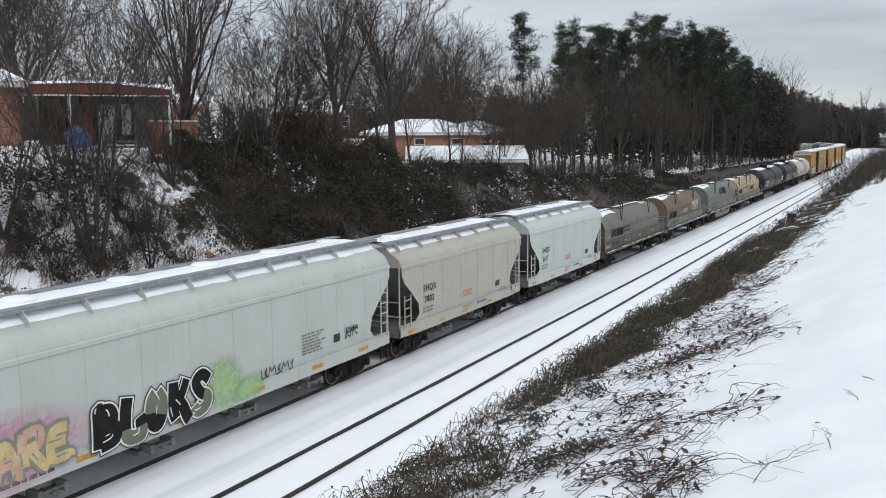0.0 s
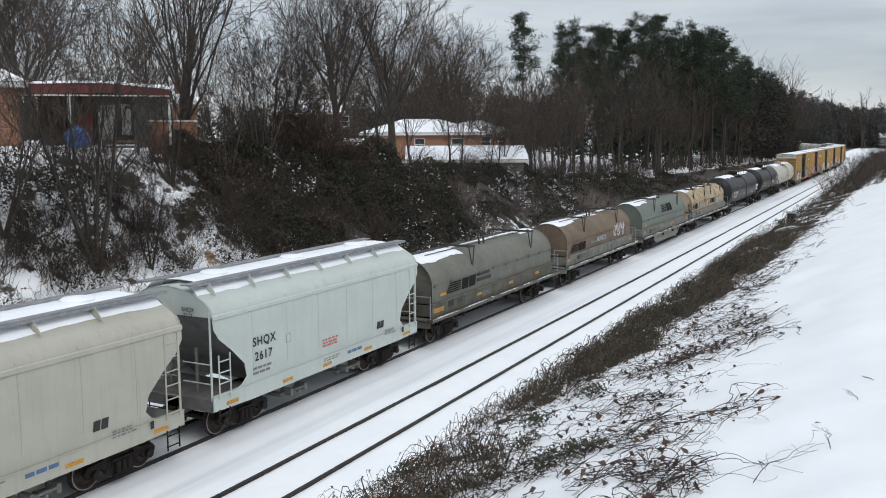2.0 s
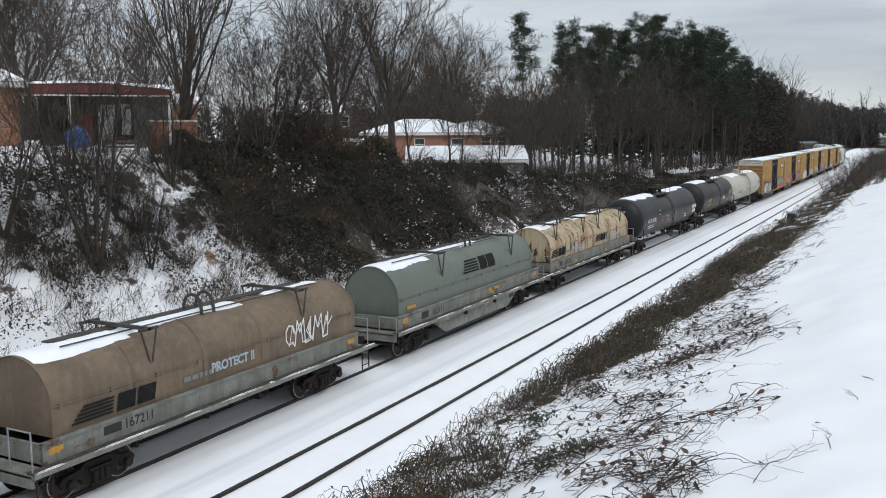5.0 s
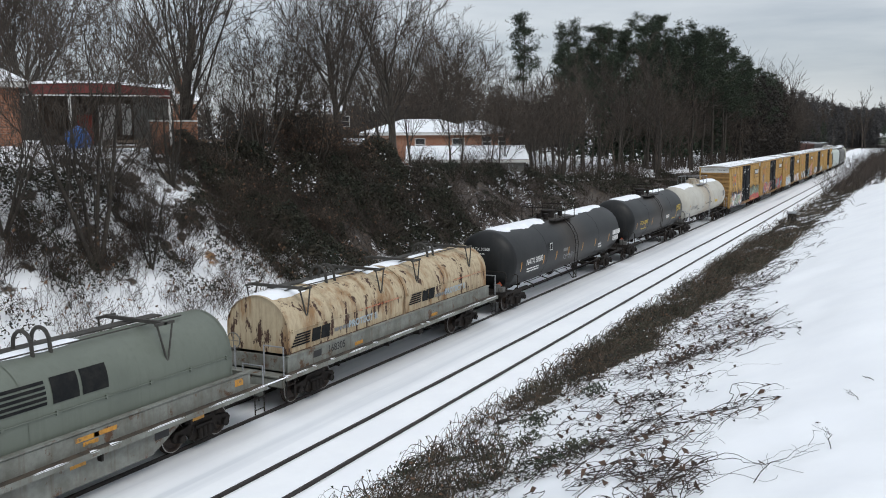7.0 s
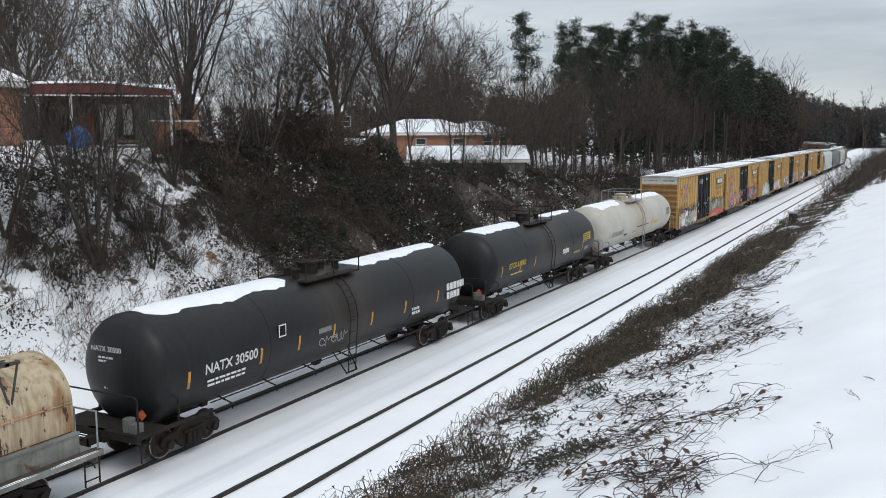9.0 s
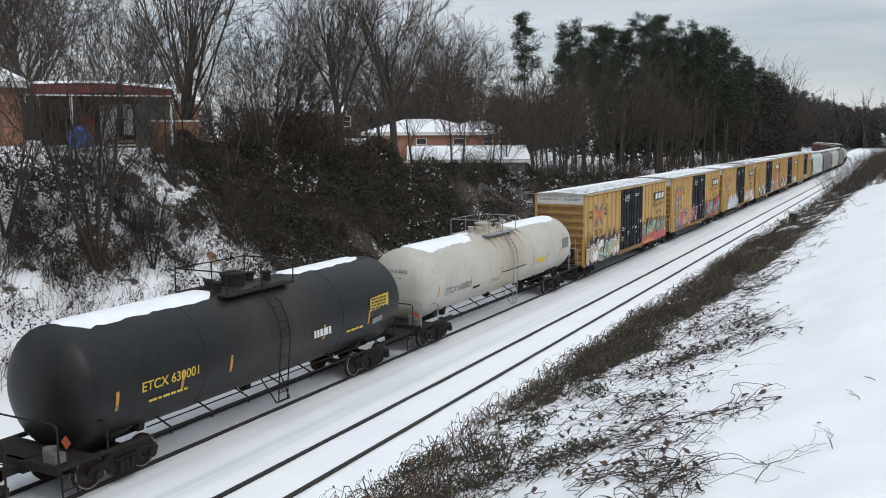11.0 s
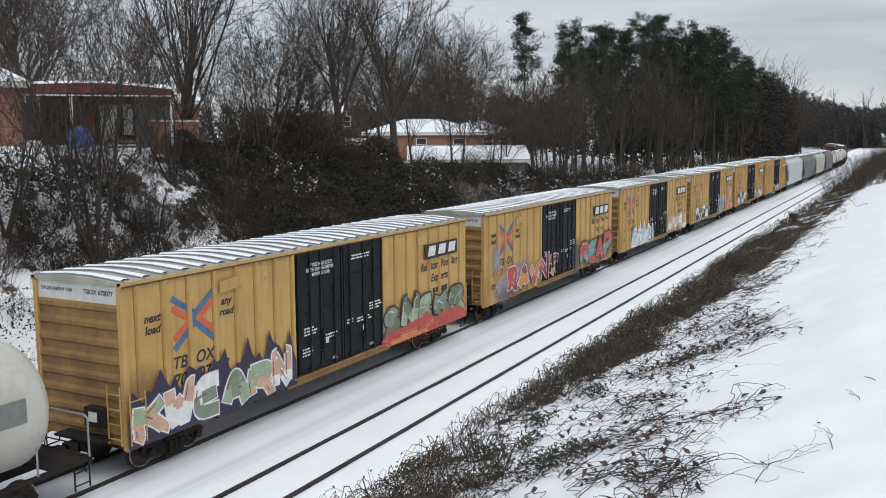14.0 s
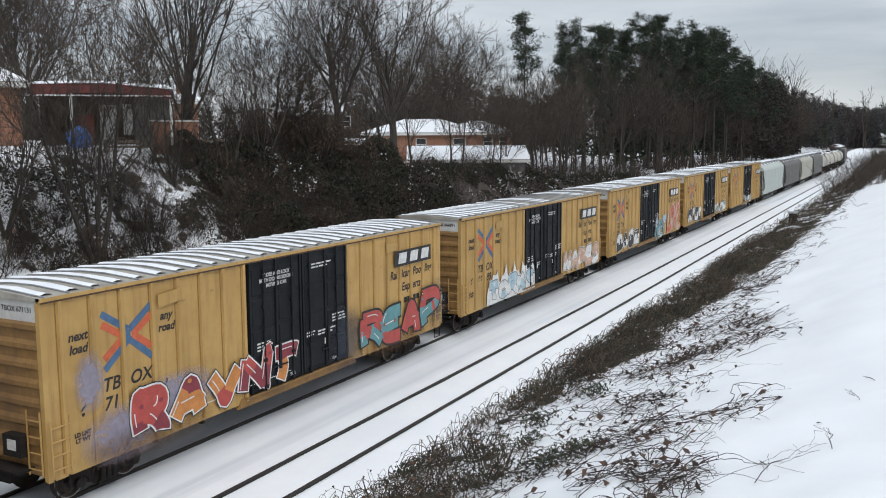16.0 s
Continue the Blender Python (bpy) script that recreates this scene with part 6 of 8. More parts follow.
def tank_car(left, right, paint, label, radius=1.45, zc=2.62, snow=(), seed=0, marks=(), seams=(), rail="black", rust=False, turning=True, group="tank cars of the train"):
    car, half = car_at(left, right, "tank_car", label, group)
    head = 0.75
    prof = [(-half, 0.02)] + [(-half + head * (1 - math.cos(a)), radius * math.sin(a)) for a in (math.pi / 2 * i / 10 for i in range(1, 11))]
    prof = prof + [(-half + head + (2 * half - 2 * head) * i / 8, radius) for i in range(1, 8)] + [(-x, r) for x, r in prof[::-1]]
    bm = bmesh.new()
    lathe_x(bm, prof, 40, zc)
    shell = part("tank_shell", bm, paint, car, smooth=50)
    for x in seams:
        bm = bmesh.new()
        lathe_x(bm, [(x - 0.03, radius - 0.01), (x - 0.025, radius + 0.007), (x + 0.025, radius + 0.007), (x + 0.03, radius - 0.01)], 40, zc)
        part("weld_seam", bm, paint, shell, smooth=30)
    for a, b, lo, hi in snow:
        cap_snow(car, a, b, radius, zc, lo, hi, seed + int(abs(a) * 3), 0.05)
    for end in (-1, 1):
        X = end * half
        bm = bmesh.new()
        box(bm, min(X - end * 3.0, X + end * 0.55), max(X - end * 3.0, X + end * 0.55), -0.3, 0.3, 0.78, 1.12)
        box(bm, min(X - end * 0.5, X + end * 0.55), max(X - end * 0.5, X + end * 0.55), -1.45, 1.45, 1.05, 1.11)
        box(bm, min(X + end * 0.45, X + end * 0.56), max(X + end * 0.45, X + end * 0.56), -1.5, 1.5, 0.92, 1.12)
        for s in (-1, 1):
            box(bm, min(X - end * 2.2, X + end * 0.5), max(X - end * 2.2, X + end * 0.5), s * 1.44 - 0.05, s * 1.44 + 0.05, 1.0, 1.10)
        part("end_platform", bm, "black", car)
        bm = bmesh.new()
        slab(bm, [(-1.15, 1.95), (-0.9, 1.1), (0.9, 1.1), (1.15, 1.95), (0.6, 1.45), (0, 1.25), (-0.6, 1.45)], "x", X - end * 1.75 - 0.25, X - end * 1.75 + 0.25)
        slab(bm, [(-1.05, 1.75), (-0.9, 1.0), (0.9, 1.0), (1.05, 1.75), (0.6, 1.45), (0, 1.25), (-0.6, 1.45)], "x", X - end * 2.5 - 0.1, X - end * 2.5 + 0.1)
        part("saddle", bm, "black", car)
        bm = bmesh.new()
        pipe(bm, [(X + end * 0.5, -1.48, 1.1), (X + end * 0.5, -1.48, 2.02), (X + end * 0.5, -1.38, 2.10), (X + end * 0.5, 1.38, 2.10), (X + end * 0.5, 1.48, 2.02), (X + end * 0.5, 1.48, 1.1)], 0.025, 8)
        for y in (-1.48, 1.48):
            pipe(bm, [(X - end * 0.9, y, 1.1), (X - end * 0.9, y, 1.75), (X - end * 0.7, y * 0.98, 1.85), (X - end * 0.55, y * 0.9, 1.8)], 0.025, 8)
        part("handrail", bm, rail, car)
        for y in (-1.5, 1.5):
            ladder(car, X + end * 0.25, y, 0.4, 1.02, 0.42, "black", 2, "step")
        if end < 0:
            bm = bmesh.new()
            slab(bm, [(-0.95, 1.35), (-0.78, 1.18), (-0.61, 1.35), (-0.78, 1.52)], "x", X + 0.28, X + 0.29)
            part("placard", bm, "orange_ink", car, "red diamond hazard placard")
            bm = bmesh.new()
            rod(bm, (X - 0.3, -0.95, 1.12), (X - 0.3, -0.95, 1.45), 0.16, 10), box(bm, X - 0.45, X - 0.15, -1.3, -1.1, 1.12, 1.35)
            part("brake_valve", bm, "end_grey", car)
    for s in (-1, 1):
        bm = bmesh.new()
        y = s * 1.47
        rod(bm, (-half + 0.6, y, 1.02), (half - 0.6, y, 1.02), 0.03, 8), rod(bm, (-half + 2.4, s * 1.2, 1.16), (half - 2.4, s * 1.2, 1.16), 0.02, 6)
        for i in range(7):
            x = -half + 3.0 + (2 * half - 6.0) * i / 6
            rod(bm, (x, y, 1.02), (x, s * 0.9, zc - radius * 0.78), 0.025, 6), rod(bm, (x, y, 1.02), (x, y, 0.86), 0.02, 6)
        part("side_rail", bm, "black", car)
        # ladder up the middle to the dome platform
        bm = bmesh.new()
        for d in (-0.22, 0.22):
            pts = [(d, s * 1.52, 0.5), (d, s * 1.56, 1.2)] + [(d, s * (radius + 0.12) * math.sin(a), zc + (radius + 0.12) * math.cos(a)) for a in (radians(v) for v in (88, 70, 52, 36, 24))]
            pipe(bm, pts, 0.02, 6)
        for k in range(9):
            a = radians(88 - k * 8)
            rod(bm, (-0.22, s * (radius + 0.12) * math.sin(a), zc + (radius + 0.12) * math.cos(a)), (0.22, s * (radius + 0.12) * math.sin(a), zc + (radius + 0.12) * math.cos(a)), 0.015, 5)
        for z in (0.55, 0.8, 1.1, 1.5, 1.9, 2.3):
            rod(bm, (-0.22, s * 1.54, z), (0.22, s * 1.54, z), 0.015, 5)
        pipe(bm, [(-0.45, s * 1.05, 1.25), (-0.32, s * 1.52, 0.52), (0.32, s * 1.52, 0.52), (0.45, s * 1.05, 1.25)], 0.022, 6)
        part("ladder", bm, rail, car)
    top = zc + radius
    bm = bmesh.new()
    for s in (-1, 1):
        y0, y1 = sorted((s * 0.62, s * 0.98))
        box(bm, -1.75, 1.35, y0, y1, top - 0.12, top - 0.07)
    part("dome_platform", bm, rail, car)
    bm = bmesh.new()
    for s in (-1, 1):
        y = s * 0.98
        for x in (-1.75, -0.2, 1.35):
            rod(bm, (x, y, top - 0.12), (x, y, top + 0.62), 0.022, 6)
        if s > 0:
            rod(bm, (-1.75, y, top + 0.62), (1.35, y, top + 0.62), 0.022, 6)
        rod(bm, (-1.75, y, top + 0.62), (-0.9, y, top + 0.62), 0.022, 6), rod(bm, (0.4, y, top + 0.62), (1.35, y, top + 0.62), 0.022, 6)
    for x in (-1.75, 1.35):
        rod(bm, (x, -0.98, top + 0.62), (x, 0.98, top + 0.62), 0.022, 6)
    part("railing", bm, rail, car)
    bm = bmesh.new()
    loft(bm, [[(-0.35 + r * math.cos(a), r * math.sin(a), z) for a in (2 * math.pi * j / 16 for j in range(16))] for r, z in ((0.36, top - 0.1), (0.36, top + 0.30), (0.40, top + 0.31), (0.40, top + 0.37), (0.2, top + 0.42))])
    part("manway", bm, paint if rust else "black", car, smooth=40)
    for x, y in ((0.55, 0.1), (0.95, -0.25), (-1.2, 0.2), (-1.4, -0.3)):
        bm = bmesh.new()
        loft(bm, [[(x + r * math.cos(a), y + r * math.sin(a), z) for a in (2 * math.pi * j / 10 for j in range(10))] for r, z in ((0.13, top - 0.1), (0.13, top + 0.2), (0.17, top + 0.21), (0.17, top + 0.26))])
        part("valve", bm, paint if rust else "black", car)
    bm = bmesh.new()
    lathe_x(bm, [(0.9 - 1.0, 0.12), (0.9 - 1.0, 0.2), (0.1, 0.2), (0.1, 0.12)], 10, zc - radius - 0.08), rod(bm, (0, 0, zc - radius + 0.1), (0, 0, 0.72), 0.14, 10)
    part("bottom_outlet", bm, "black", car)
    for x in marks:
        bm = bmesh.new()
        a0, a1 = radians(109), radians(91)
        loft(bm, [[(x - 0.05, -(radius + 0.006) * math.sin(a), zc + (radius + 0.006) * math.cos(a)), (x + 0.05, -(radius + 0.006) * math.sin(a), zc + (radius + 0.006) * math.cos(a))]
                  for a in (a0 + (a1 - a0) * i / 4 for i in range(5))], close=False, caps=False)
        part("reflector", bm, "reflector", car)
    if rust:
        rng = random.Random(seed)
        for i in range(16):
            x, wd = rng.uniform(-1.6, 2.3), rng.uniform(0.02, 0.07)
            a0, a1 = radians(rng.uniform(18, 28)), radians(rng.uniform(38, 82))
            bm = bmesh.new()
            loft(bm, [[(x - wd * (1 - 0.8 * k / 6), -(radius + 0.005 + 0.0004 * i) * math.sin(a), zc + (radius + 0.005 + 0.0004 * i) * math.cos(a)),
                       (x + wd * (1 - 0.8 * k / 6), -(radius + 0.005 + 0.0004 * i) * math.sin(a), zc + (radius + 0.005 + 0.0004 * i) * math.cos(a))] for k, a in enumerate(a0 + (a1 - a0) * k / 6 for k in range(7))], close=False, caps=False)
            part("rust_run", bm, "rust", shell)
    running_gear(car, half, 1.75, turning, 0.5)
    return car, half


def curved_text(car, text, x, deg, radius, zc, size, mat, bold=0.0, wide=1.0):
    """Text on the near side of a round tank, deg below the top."""
    a = radians(deg)
    r = radius + 0.012
    return lettering(car, text, x, zc + r * math.cos(a), -r * math.sin(a), size, mat, bold, 0, deg - 90, wide=wide)


# ---- boxcars ----
BOX_L = 18.68
BOX_RIBS = (0.5, 1.39, 2.28, 3.26, 4.14, 5.0, 5.87, 6.72, 11.98, 12.85, 13.72, 14.6, 15.45, 16.3, 17.2, 18.1)


def boxcar(left, label, number, pieces, seed, turning=True, hazes=()):
    car, half = car_at(left, left + BOX_L, "boxcar", label, "yellow boxcars of the train")

    def X(a):
        return a - half

    zb, zt, w = 0.86, 5.06, 1.55
    for s in (-1, 1):
        y0, y1 = sorted((s * w, s * (w - 0.06)))
        for a, b in ((0.0, 6.85), (11.88, BOX_L)):
            bm = bmesh.new()
            lo = [(X(a), zb + 0.0), (X(b), zb + 0.06)] if a == 0 else [(X(a), zb + 0.06), (X(b), zb)]
            slab(bm, [lo[0], lo[1], (X(b), zt - 0.1), (X(a), zt - 0.1)], "y", y0, y1)
            part("side_panel", bm, "yellow", car)
        for r in BOX_RIBS:
            bm = bmesh.new()
            slab(bm, [(X(r) - 0.07, s * w), (X(r) - 0.05, s * (w + 0.066)), (X(r) + 0.05, s * (w + 0.066)), (X(r) + 0.07, s * w)], "z", zb + 0.1, zt - 0.12)
            part("rib", bm, "yellow", car)
            # Dark lines at each rib's foot: dirt, plus rib shade put into the colour.
            bm = bmesh.new()
            for d in (-0.088, 0.088):
                slab(bm, [(X(r) + d - 0.017, s * w), (X(r) + d - 0.014, s * (w + 0.006)), (X(r) + d + 0.014, s * (w + 0.006)), (X(r) + d + 0.017, s * w)], "z", zb + 0.1, zt - 0.12)
            part("weld_seam", bm, "seam_dirt_shade", car, "weld seams lined with dirt and painted rib shade")
        bm = bmesh.new()
        box(bm, X(0), X(BOX_L), min(s * (w - 0.08), s * (w + 0.06)), max(s * (w - 0.08), s * (w + 0.06)), zt - 0.11, zt)
        part("top_rail", bm, "yellow", car)
        bm = bmesh.new()
        box(bm, X(0), X(BOX_L), min(s * (w + 0.061), s * (w + 0.066)), max(s * (w + 0.061), s * (w + 0.066)), zt - 0.125, zt - 0.085)
        part("rusty_seam", bm, "edge_rust", car, "rusty seam under the roof edge")
        bm = bmesh.new()
        slab(bm, [(X(6.3), zb - 0.05), (X(12.4), zb - 0.05), (X(12.2), zb + 0.22), (X(6.5), zb + 0.22)], "y", min(s * (w - 0.05), s * (w + 0.05)), max(s * (w - 0.05), s * (w + 0.05)))
        box(bm, X(6.6), X(12.1), min(s * w, s * (w + 0.14)), max(s * w, s * (w + 0.14)), zb + 0.17, zb + 0.22)
        part("door_sill", bm, "yellow_dark", car, "rusty ochre door sill")
        for k, (a, b) in enumerate(((6.9, 9.36), (9.42, 11.86))):
            bm = bmesh.new()
            box(bm, X(a), X(b), min(s * (w - 0.06), s * (w + 0.03)), max(s * (w - 0.06), s * (w + 0.03)), zb + 0.24, zt - 0.12)
            d = part("door", bm, "door_black", car, "black plug door")
            n = 4
            for i in range(n):
                for j in range(2):
                    bm = bmesh.new()
                    x0, x1 = X(a) + 0.12 + j * (b - a) / 2, X(a) + (j + 1) * (b - a) / 2 - 0.10
                    z0 = zb + 0.36 + i * (zt - zb - 0.55) / n
                    z1 = z0 + (zt - zb - 0.55) / n - 0.12
                    yo, yi = s * (w + 0.055), s * (w + 0.03)
                    loft(bm, [[(x0, yi, z0), (x1, yi, z0), (x1, yi, z1), (x0, yi, z1)], [(x0 + 0.04, yo, z0 + 0.04), (x1 - 0.04, yo, z0 + 0.04), (x1 - 0.04, yo, z1 - 0.04), (x0 + 0.04, yo, z1 - 0.04)]])
                    part("door_panel", bm, "door_black", d)
            bm = bmesh.new()
            for x in ((X(a) + 0.62, X(b) - 0.5) if k == 0 else (X(a) + 0.35, X(b) - 0.62)):
                rod(bm, (x, s * (w + 0.085), zb + 0.2), (x, s * (w + 0.085), zt - 0.1), 0.028, 6)
                for z in (1.2, 2.0, 3.6, 4.5):
                    box(bm, x - 0.07, x + 0.07, min(s * (w + 0.02), s * (w + 0.12)), max(s * (w + 0.02), s * (w + 0.12)), z - 0.05, z + 0.05)
            x = X(a) + 1.3
            box(bm, x - 0.05, x + 0.05, min(s * (w + 0.03), s * (w + 0.13)), max(s * (w + 0.03), s * (w + 0.13)), 1.6, 2.4), rod(bm, (x - 0.35, s * (w + 0.11), 1.7), (x + 0.35, s * (w + 0.11), 1.7), 0.025, 6)
            part("lock_bar", bm, "door_black", d)
            bm = bmesh.new()
            for x in (X(a) + 0.04, X(b) - 0.04, X((a + b) / 2)):
                box(bm, x - 0.035, x + 0.035, min(s * (w + 0.03), s * (w + 0.075)), max(s * (w + 0.03), s * (w + 0.075)), zb + 0.26, zt - 0.14)
            part("door_post", bm, "door_black", d)
    # roof: shallow ridge, cross ribs, snow between them
    bm = bmesh.new()
    slab(bm, [(-w - 0.05, zt), (-0.4, zt + 0.08), (0.4, zt + 0.08), (w + 0.05, zt), (w, zt - 0.08), (-w, zt - 0.08)], "x", X(0), X(BOX_L))
    part("roof", bm, "roof_pale", car)
    n = 27
    rng = random.Random(seed)
    for i in range(n + 1):
        x = X(0.12) + (BOX_L - 0.24) * i / n
        bm = bmesh.new()
        slab(bm, [(-w - 0.03, zt + 0.005), (-0.4, zt + 0.085), (0.4, zt + 0.085), (w + 0.03, zt + 0.005), (w + 0.03, zt + 0.03), (0.4, zt + 0.115), (-0.4, zt + 0.115), (-w - 0.03, zt + 0.03)], "x", x - 0.026, x + 0.026)
        part("roof_rib", bm, "roof_grey", car)
        if i < n and (seed < 13 or rng.random() < 0.55):
            step = (BOX_L - 0.24) / n
            x0, x1 = x + 0.03, x + step * (0.56 + rng.uniform(-0.14, 0.12))
            ys = [-1.42, -1.0, -0.4, 0.4, 1.0, 1.45]
            prof = [zt + 0.08 - max(0, abs(y) - 0.4) / 1.2 * 0.08 for y in ys]
            bm = bmesh.new()
            loft(bm, [[(xx + rng.uniform(-0.03, 0.03), y, z + 0.004 + up) for y, z in zip(ys, prof)] for xx, up in ((x0, 0.02), ((x0 * 2 + x1) / 3, 0.05), ((x0 + x1 * 2) / 3, 0.045), (x1, 0.003))], close=False, caps=False)
            part("snow_cover", bm, "snow", car, smooth=60)
    for end in (-1, 1):
        E0 = end * (half - 0.12)
        bm = bmesh.new()
        box(bm, min(E0, E0 + end * 0.06), max(E0, E0 + end * 0.06), -w + 0.05, w - 0.05, zt - 0.62, zt - 0.02)
        part("end_top_panel", bm, "end_white", car, "pale grey end panel")
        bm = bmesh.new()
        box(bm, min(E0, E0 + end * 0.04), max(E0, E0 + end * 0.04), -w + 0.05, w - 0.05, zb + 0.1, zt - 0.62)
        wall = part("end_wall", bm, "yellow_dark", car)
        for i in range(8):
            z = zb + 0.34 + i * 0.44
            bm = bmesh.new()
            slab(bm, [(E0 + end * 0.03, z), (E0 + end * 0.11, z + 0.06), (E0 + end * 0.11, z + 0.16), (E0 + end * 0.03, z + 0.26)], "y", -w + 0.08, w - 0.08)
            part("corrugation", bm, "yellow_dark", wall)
        for y in (-w + 0.10, w - 0.10):
            bm = bmesh.new()
            box(bm, min(E0, end * (half - 0.006)), max(E0, end * (half - 0.006)), y - 0.035, y + 0.035, zb + 0.02, zt - 0.12)
            part("corner_post", bm, "yellow", car)
        ladder(car, E0 + end * 0.16, -1.2, 1.0, 2.5, 0.44, "yellow", 4, "ladder", "y")
        for y in (-w - 0.07, w + 0.07):
            ladder(car, end * (half - 0.33), y, 1.0, 2.3, 0.5, "yellow", 4)
            bm = bmesh.new()
            pipe(bm, [(end * (half - 0.55), y * 0.97, 0.9), (end * (half - 0.55), y * 0.97, 0.5), (end * (half - 0.15), y * 0.97, 0.5), (end * (half - 0.15), y * 0.97, 0.9)], 0.02, 6)
            part("step", bm, "black", car)
        bm = bmesh.new()
        box(bm, min(E0, E0 + end * 0.5), max(E0, E0 + end * 0.5), -1.0, 0.6, 1.08, 1.14), box(bm, min(E0 + end * 0.06, E0 + end * 0.3), max(E0 + end * 0.06, E0 + end * 0.3), -0.9, -0.3, 1.4, 1.9)
        part("brake_platform", bm, "black", car)
        bm = bmesh.new()
        slab(bm, [(-0.75, 1.55), (-0.45, 1.55), (-0.45, 1.8), (-0.75, 1.8)], "x", E0 + end * 0.301 - 0.002, E0 + end * 0.301 + 0.002)
        part("notice", bm, "chalk", car)
    bm = bmesh.new()
    box(bm, X(0.1), X(BOX_L - 0.1), -1.45, 1.45, zb + 0.1, zb + 0.22), box(bm, X(0), X(BOX_L), -0.2, 0.2, 0.62, zb + 0.1)
    for i in range(8):
        x = X(3.4 + i * 1.7)
        box(bm, x - 0.05, x + 0.05, -1.4, 1.4, zb - 0.12, zb + 0.1)
    rod(bm, (X(7), -0.7, 0.72), (X(8.2), -0.7, 0.72), 0.2, 12)
    part("underframe", bm, "black", car)
    y = -w - 0.008
    yr = -w - 0.07
    # crossed-road mark, in four bent arrow shafts
    cx, cz = X(2.45), 3.76
    for mat, shapes in (("blue_ink", (((-0.78, 0.66), (0.0, 0.16)), ((0.0, 0.16), (0.0, -0.16)), ((-0.74, -0.70), (0.0, -0.12)), ((0.80, 0.66), (0.06, 0.14)), ((0.76, -0.68), (0.06, -0.10)))),
                        ("orange_ink", (((-0.78, 0.40), (-0.12, 0.0)), ((-0.12, 0.0), (-0.74, -0.44)), ((0.80, 0.40), (0.16, 0.0)), ((0.16, 0.0), (0.76, -0.42))))):
        bm = bmesh.new()
        for n, (p, q) in enumerate(shapes):
            slab(bm, stroke((cx + p[0], cz + p[1]), (cx + q[0], cz + q[1]), 0.17, None, 0.0), "y", y - 0.0005 * n - (0.003 if mat == "orange_ink" else 0), y + 0.006)
        part("arrow_mark", bm, mat, car)
    for text, a, z, size in (("next\nload", 0.98, 3.88, 0.30), ("any\nroad", 3.72, 3.88, 0.30), ("TB", 1.87, 2.68, 0.46), ("OX", 2.80, 2.68, 0.46), (number[0], 1.0, 2.22, 0.46), (number[1:3], 1.85, 2.22, 0.46),
                             (number[3:5], 2.76, 2.22, 0.46), (number[5:], 3.6, 2.22, 0.46), ("LD LMT\nLT WT", 0.98, 1.66, 0.14)):
        lettering(car, text, X(a), z, y, size, "ink", 0.009, 0.22 if size > 0.2 else 0.0)
    for text, places, z in (("Railcar Pooling", (("Rai", 15.03), ("lcar", 15.88), ("Poo", 16.75), ("ling", 17.62)), 3.42), ("Experts", (("Exp", 15.9), ("erts", 16.72)), 2.92)):
        for t, a in places:
            lettering(car, t, X(a), z, y, 0.43, "ink", 0.010, 0.18, 0, 1.0, 0.90)
    # the pool's mark: a black panel with plain white blocks, and its address line as bars
    plate(car, "mark_panel", [(X(15.0), 3.74), (X(17.75), 3.74), (X(17.75), 4.32), (X(15.0), 4.32)], yr - 0.006, "ink", "black panel with white block mark")
    for a in (15.25, 16.1, 16.95):
        b = X(a)
        plate(car, "block_mark", [(b, 3.84), (b + 0.56, 3.84), (b + 0.66, 4.23), (b + 0.10, 4.23)], yr - 0.012, "chalk")
    bars(car, X(15.75), 2.52, y - 0.002, 1.3, 1, "ink", 0.20, 0.05, seed, "address_bar")
    lettering(car, "CLOSE AND LOCK\nBOTH DOORS BEFORE\nMOVING CAR", X(8.15), 4.35, -w - 0.064, 0.155, "chalk", 0.004)
    for a, z, wd, rows in ((7.2, 2.55, 0.7, 3), (8.1, 2.15, 0.9, 2), (7.1, 1.9, 0.5, 3), (9.9, 4.55, 1.1, 2), (11.0, 2.75, 0.75, 3), (10.2, 2.35, 0.9, 2), (9.6, 2.4, 0.4, 2)):
        bars(car, X(a), z, -w - 0.062, wd, rows, "chalk", 0.05, 0.05, seed + int(a * 7 + z))
    for a in (8.85, 11.1):
        lettering(car, "SEAL", X(a), 1.28, -w - 0.064, 0.13, "chalk", 0.003)
    for a in (8.35, 10.55):
        plate(car, "notice", [(X(a), 1.85), (X(a) + 0.16, 1.85), (X(a) + 0.16, 2.05), (X(a), 2.05)], -w - 0.066, "chalk")
    plate(car, "route_board", [(X(3.42), 4.28), (X(4.35), 4.36), (X(4.35), 4.68), (X(3.42), 4.6)], -w - 0.075, "yellow", thick=0.02)
    plate(car, "route_board", [(X(14.45), 4.36), (X(15.2), 4.36), (X(15.2), 4.68), (X(14.45), 4.68)], -w - 0.075, "yellow", thick=0.02)
    plate(car, "notice", [(X(17.35), 1.55), (X(17.75), 1.55), (X(17.75), 1.95), (X(17.35), 1.95)], y - 0.002, "grey_ink")
    lettering(car, "TBOX " + number, X(0.052), zt - 0.30, -0.75, 0.17, "ink", 0.003, turn=-90)
    lettering(car, "EXCESS HEIGHT CAR", X(0.052), zt - 0.30, 0.72, 0.12, "ink", 0.002, turn=-90)
    for k, (a, b, z0, z1, cloud, fills, edge, shine, word) in enumerate(pieces):
        spray(car, X(a), X(b), z0, z1, yr - 0.004 - 0.014 * (k % 2), cloud, fills, edge, shine, seed * 7 + k, word)
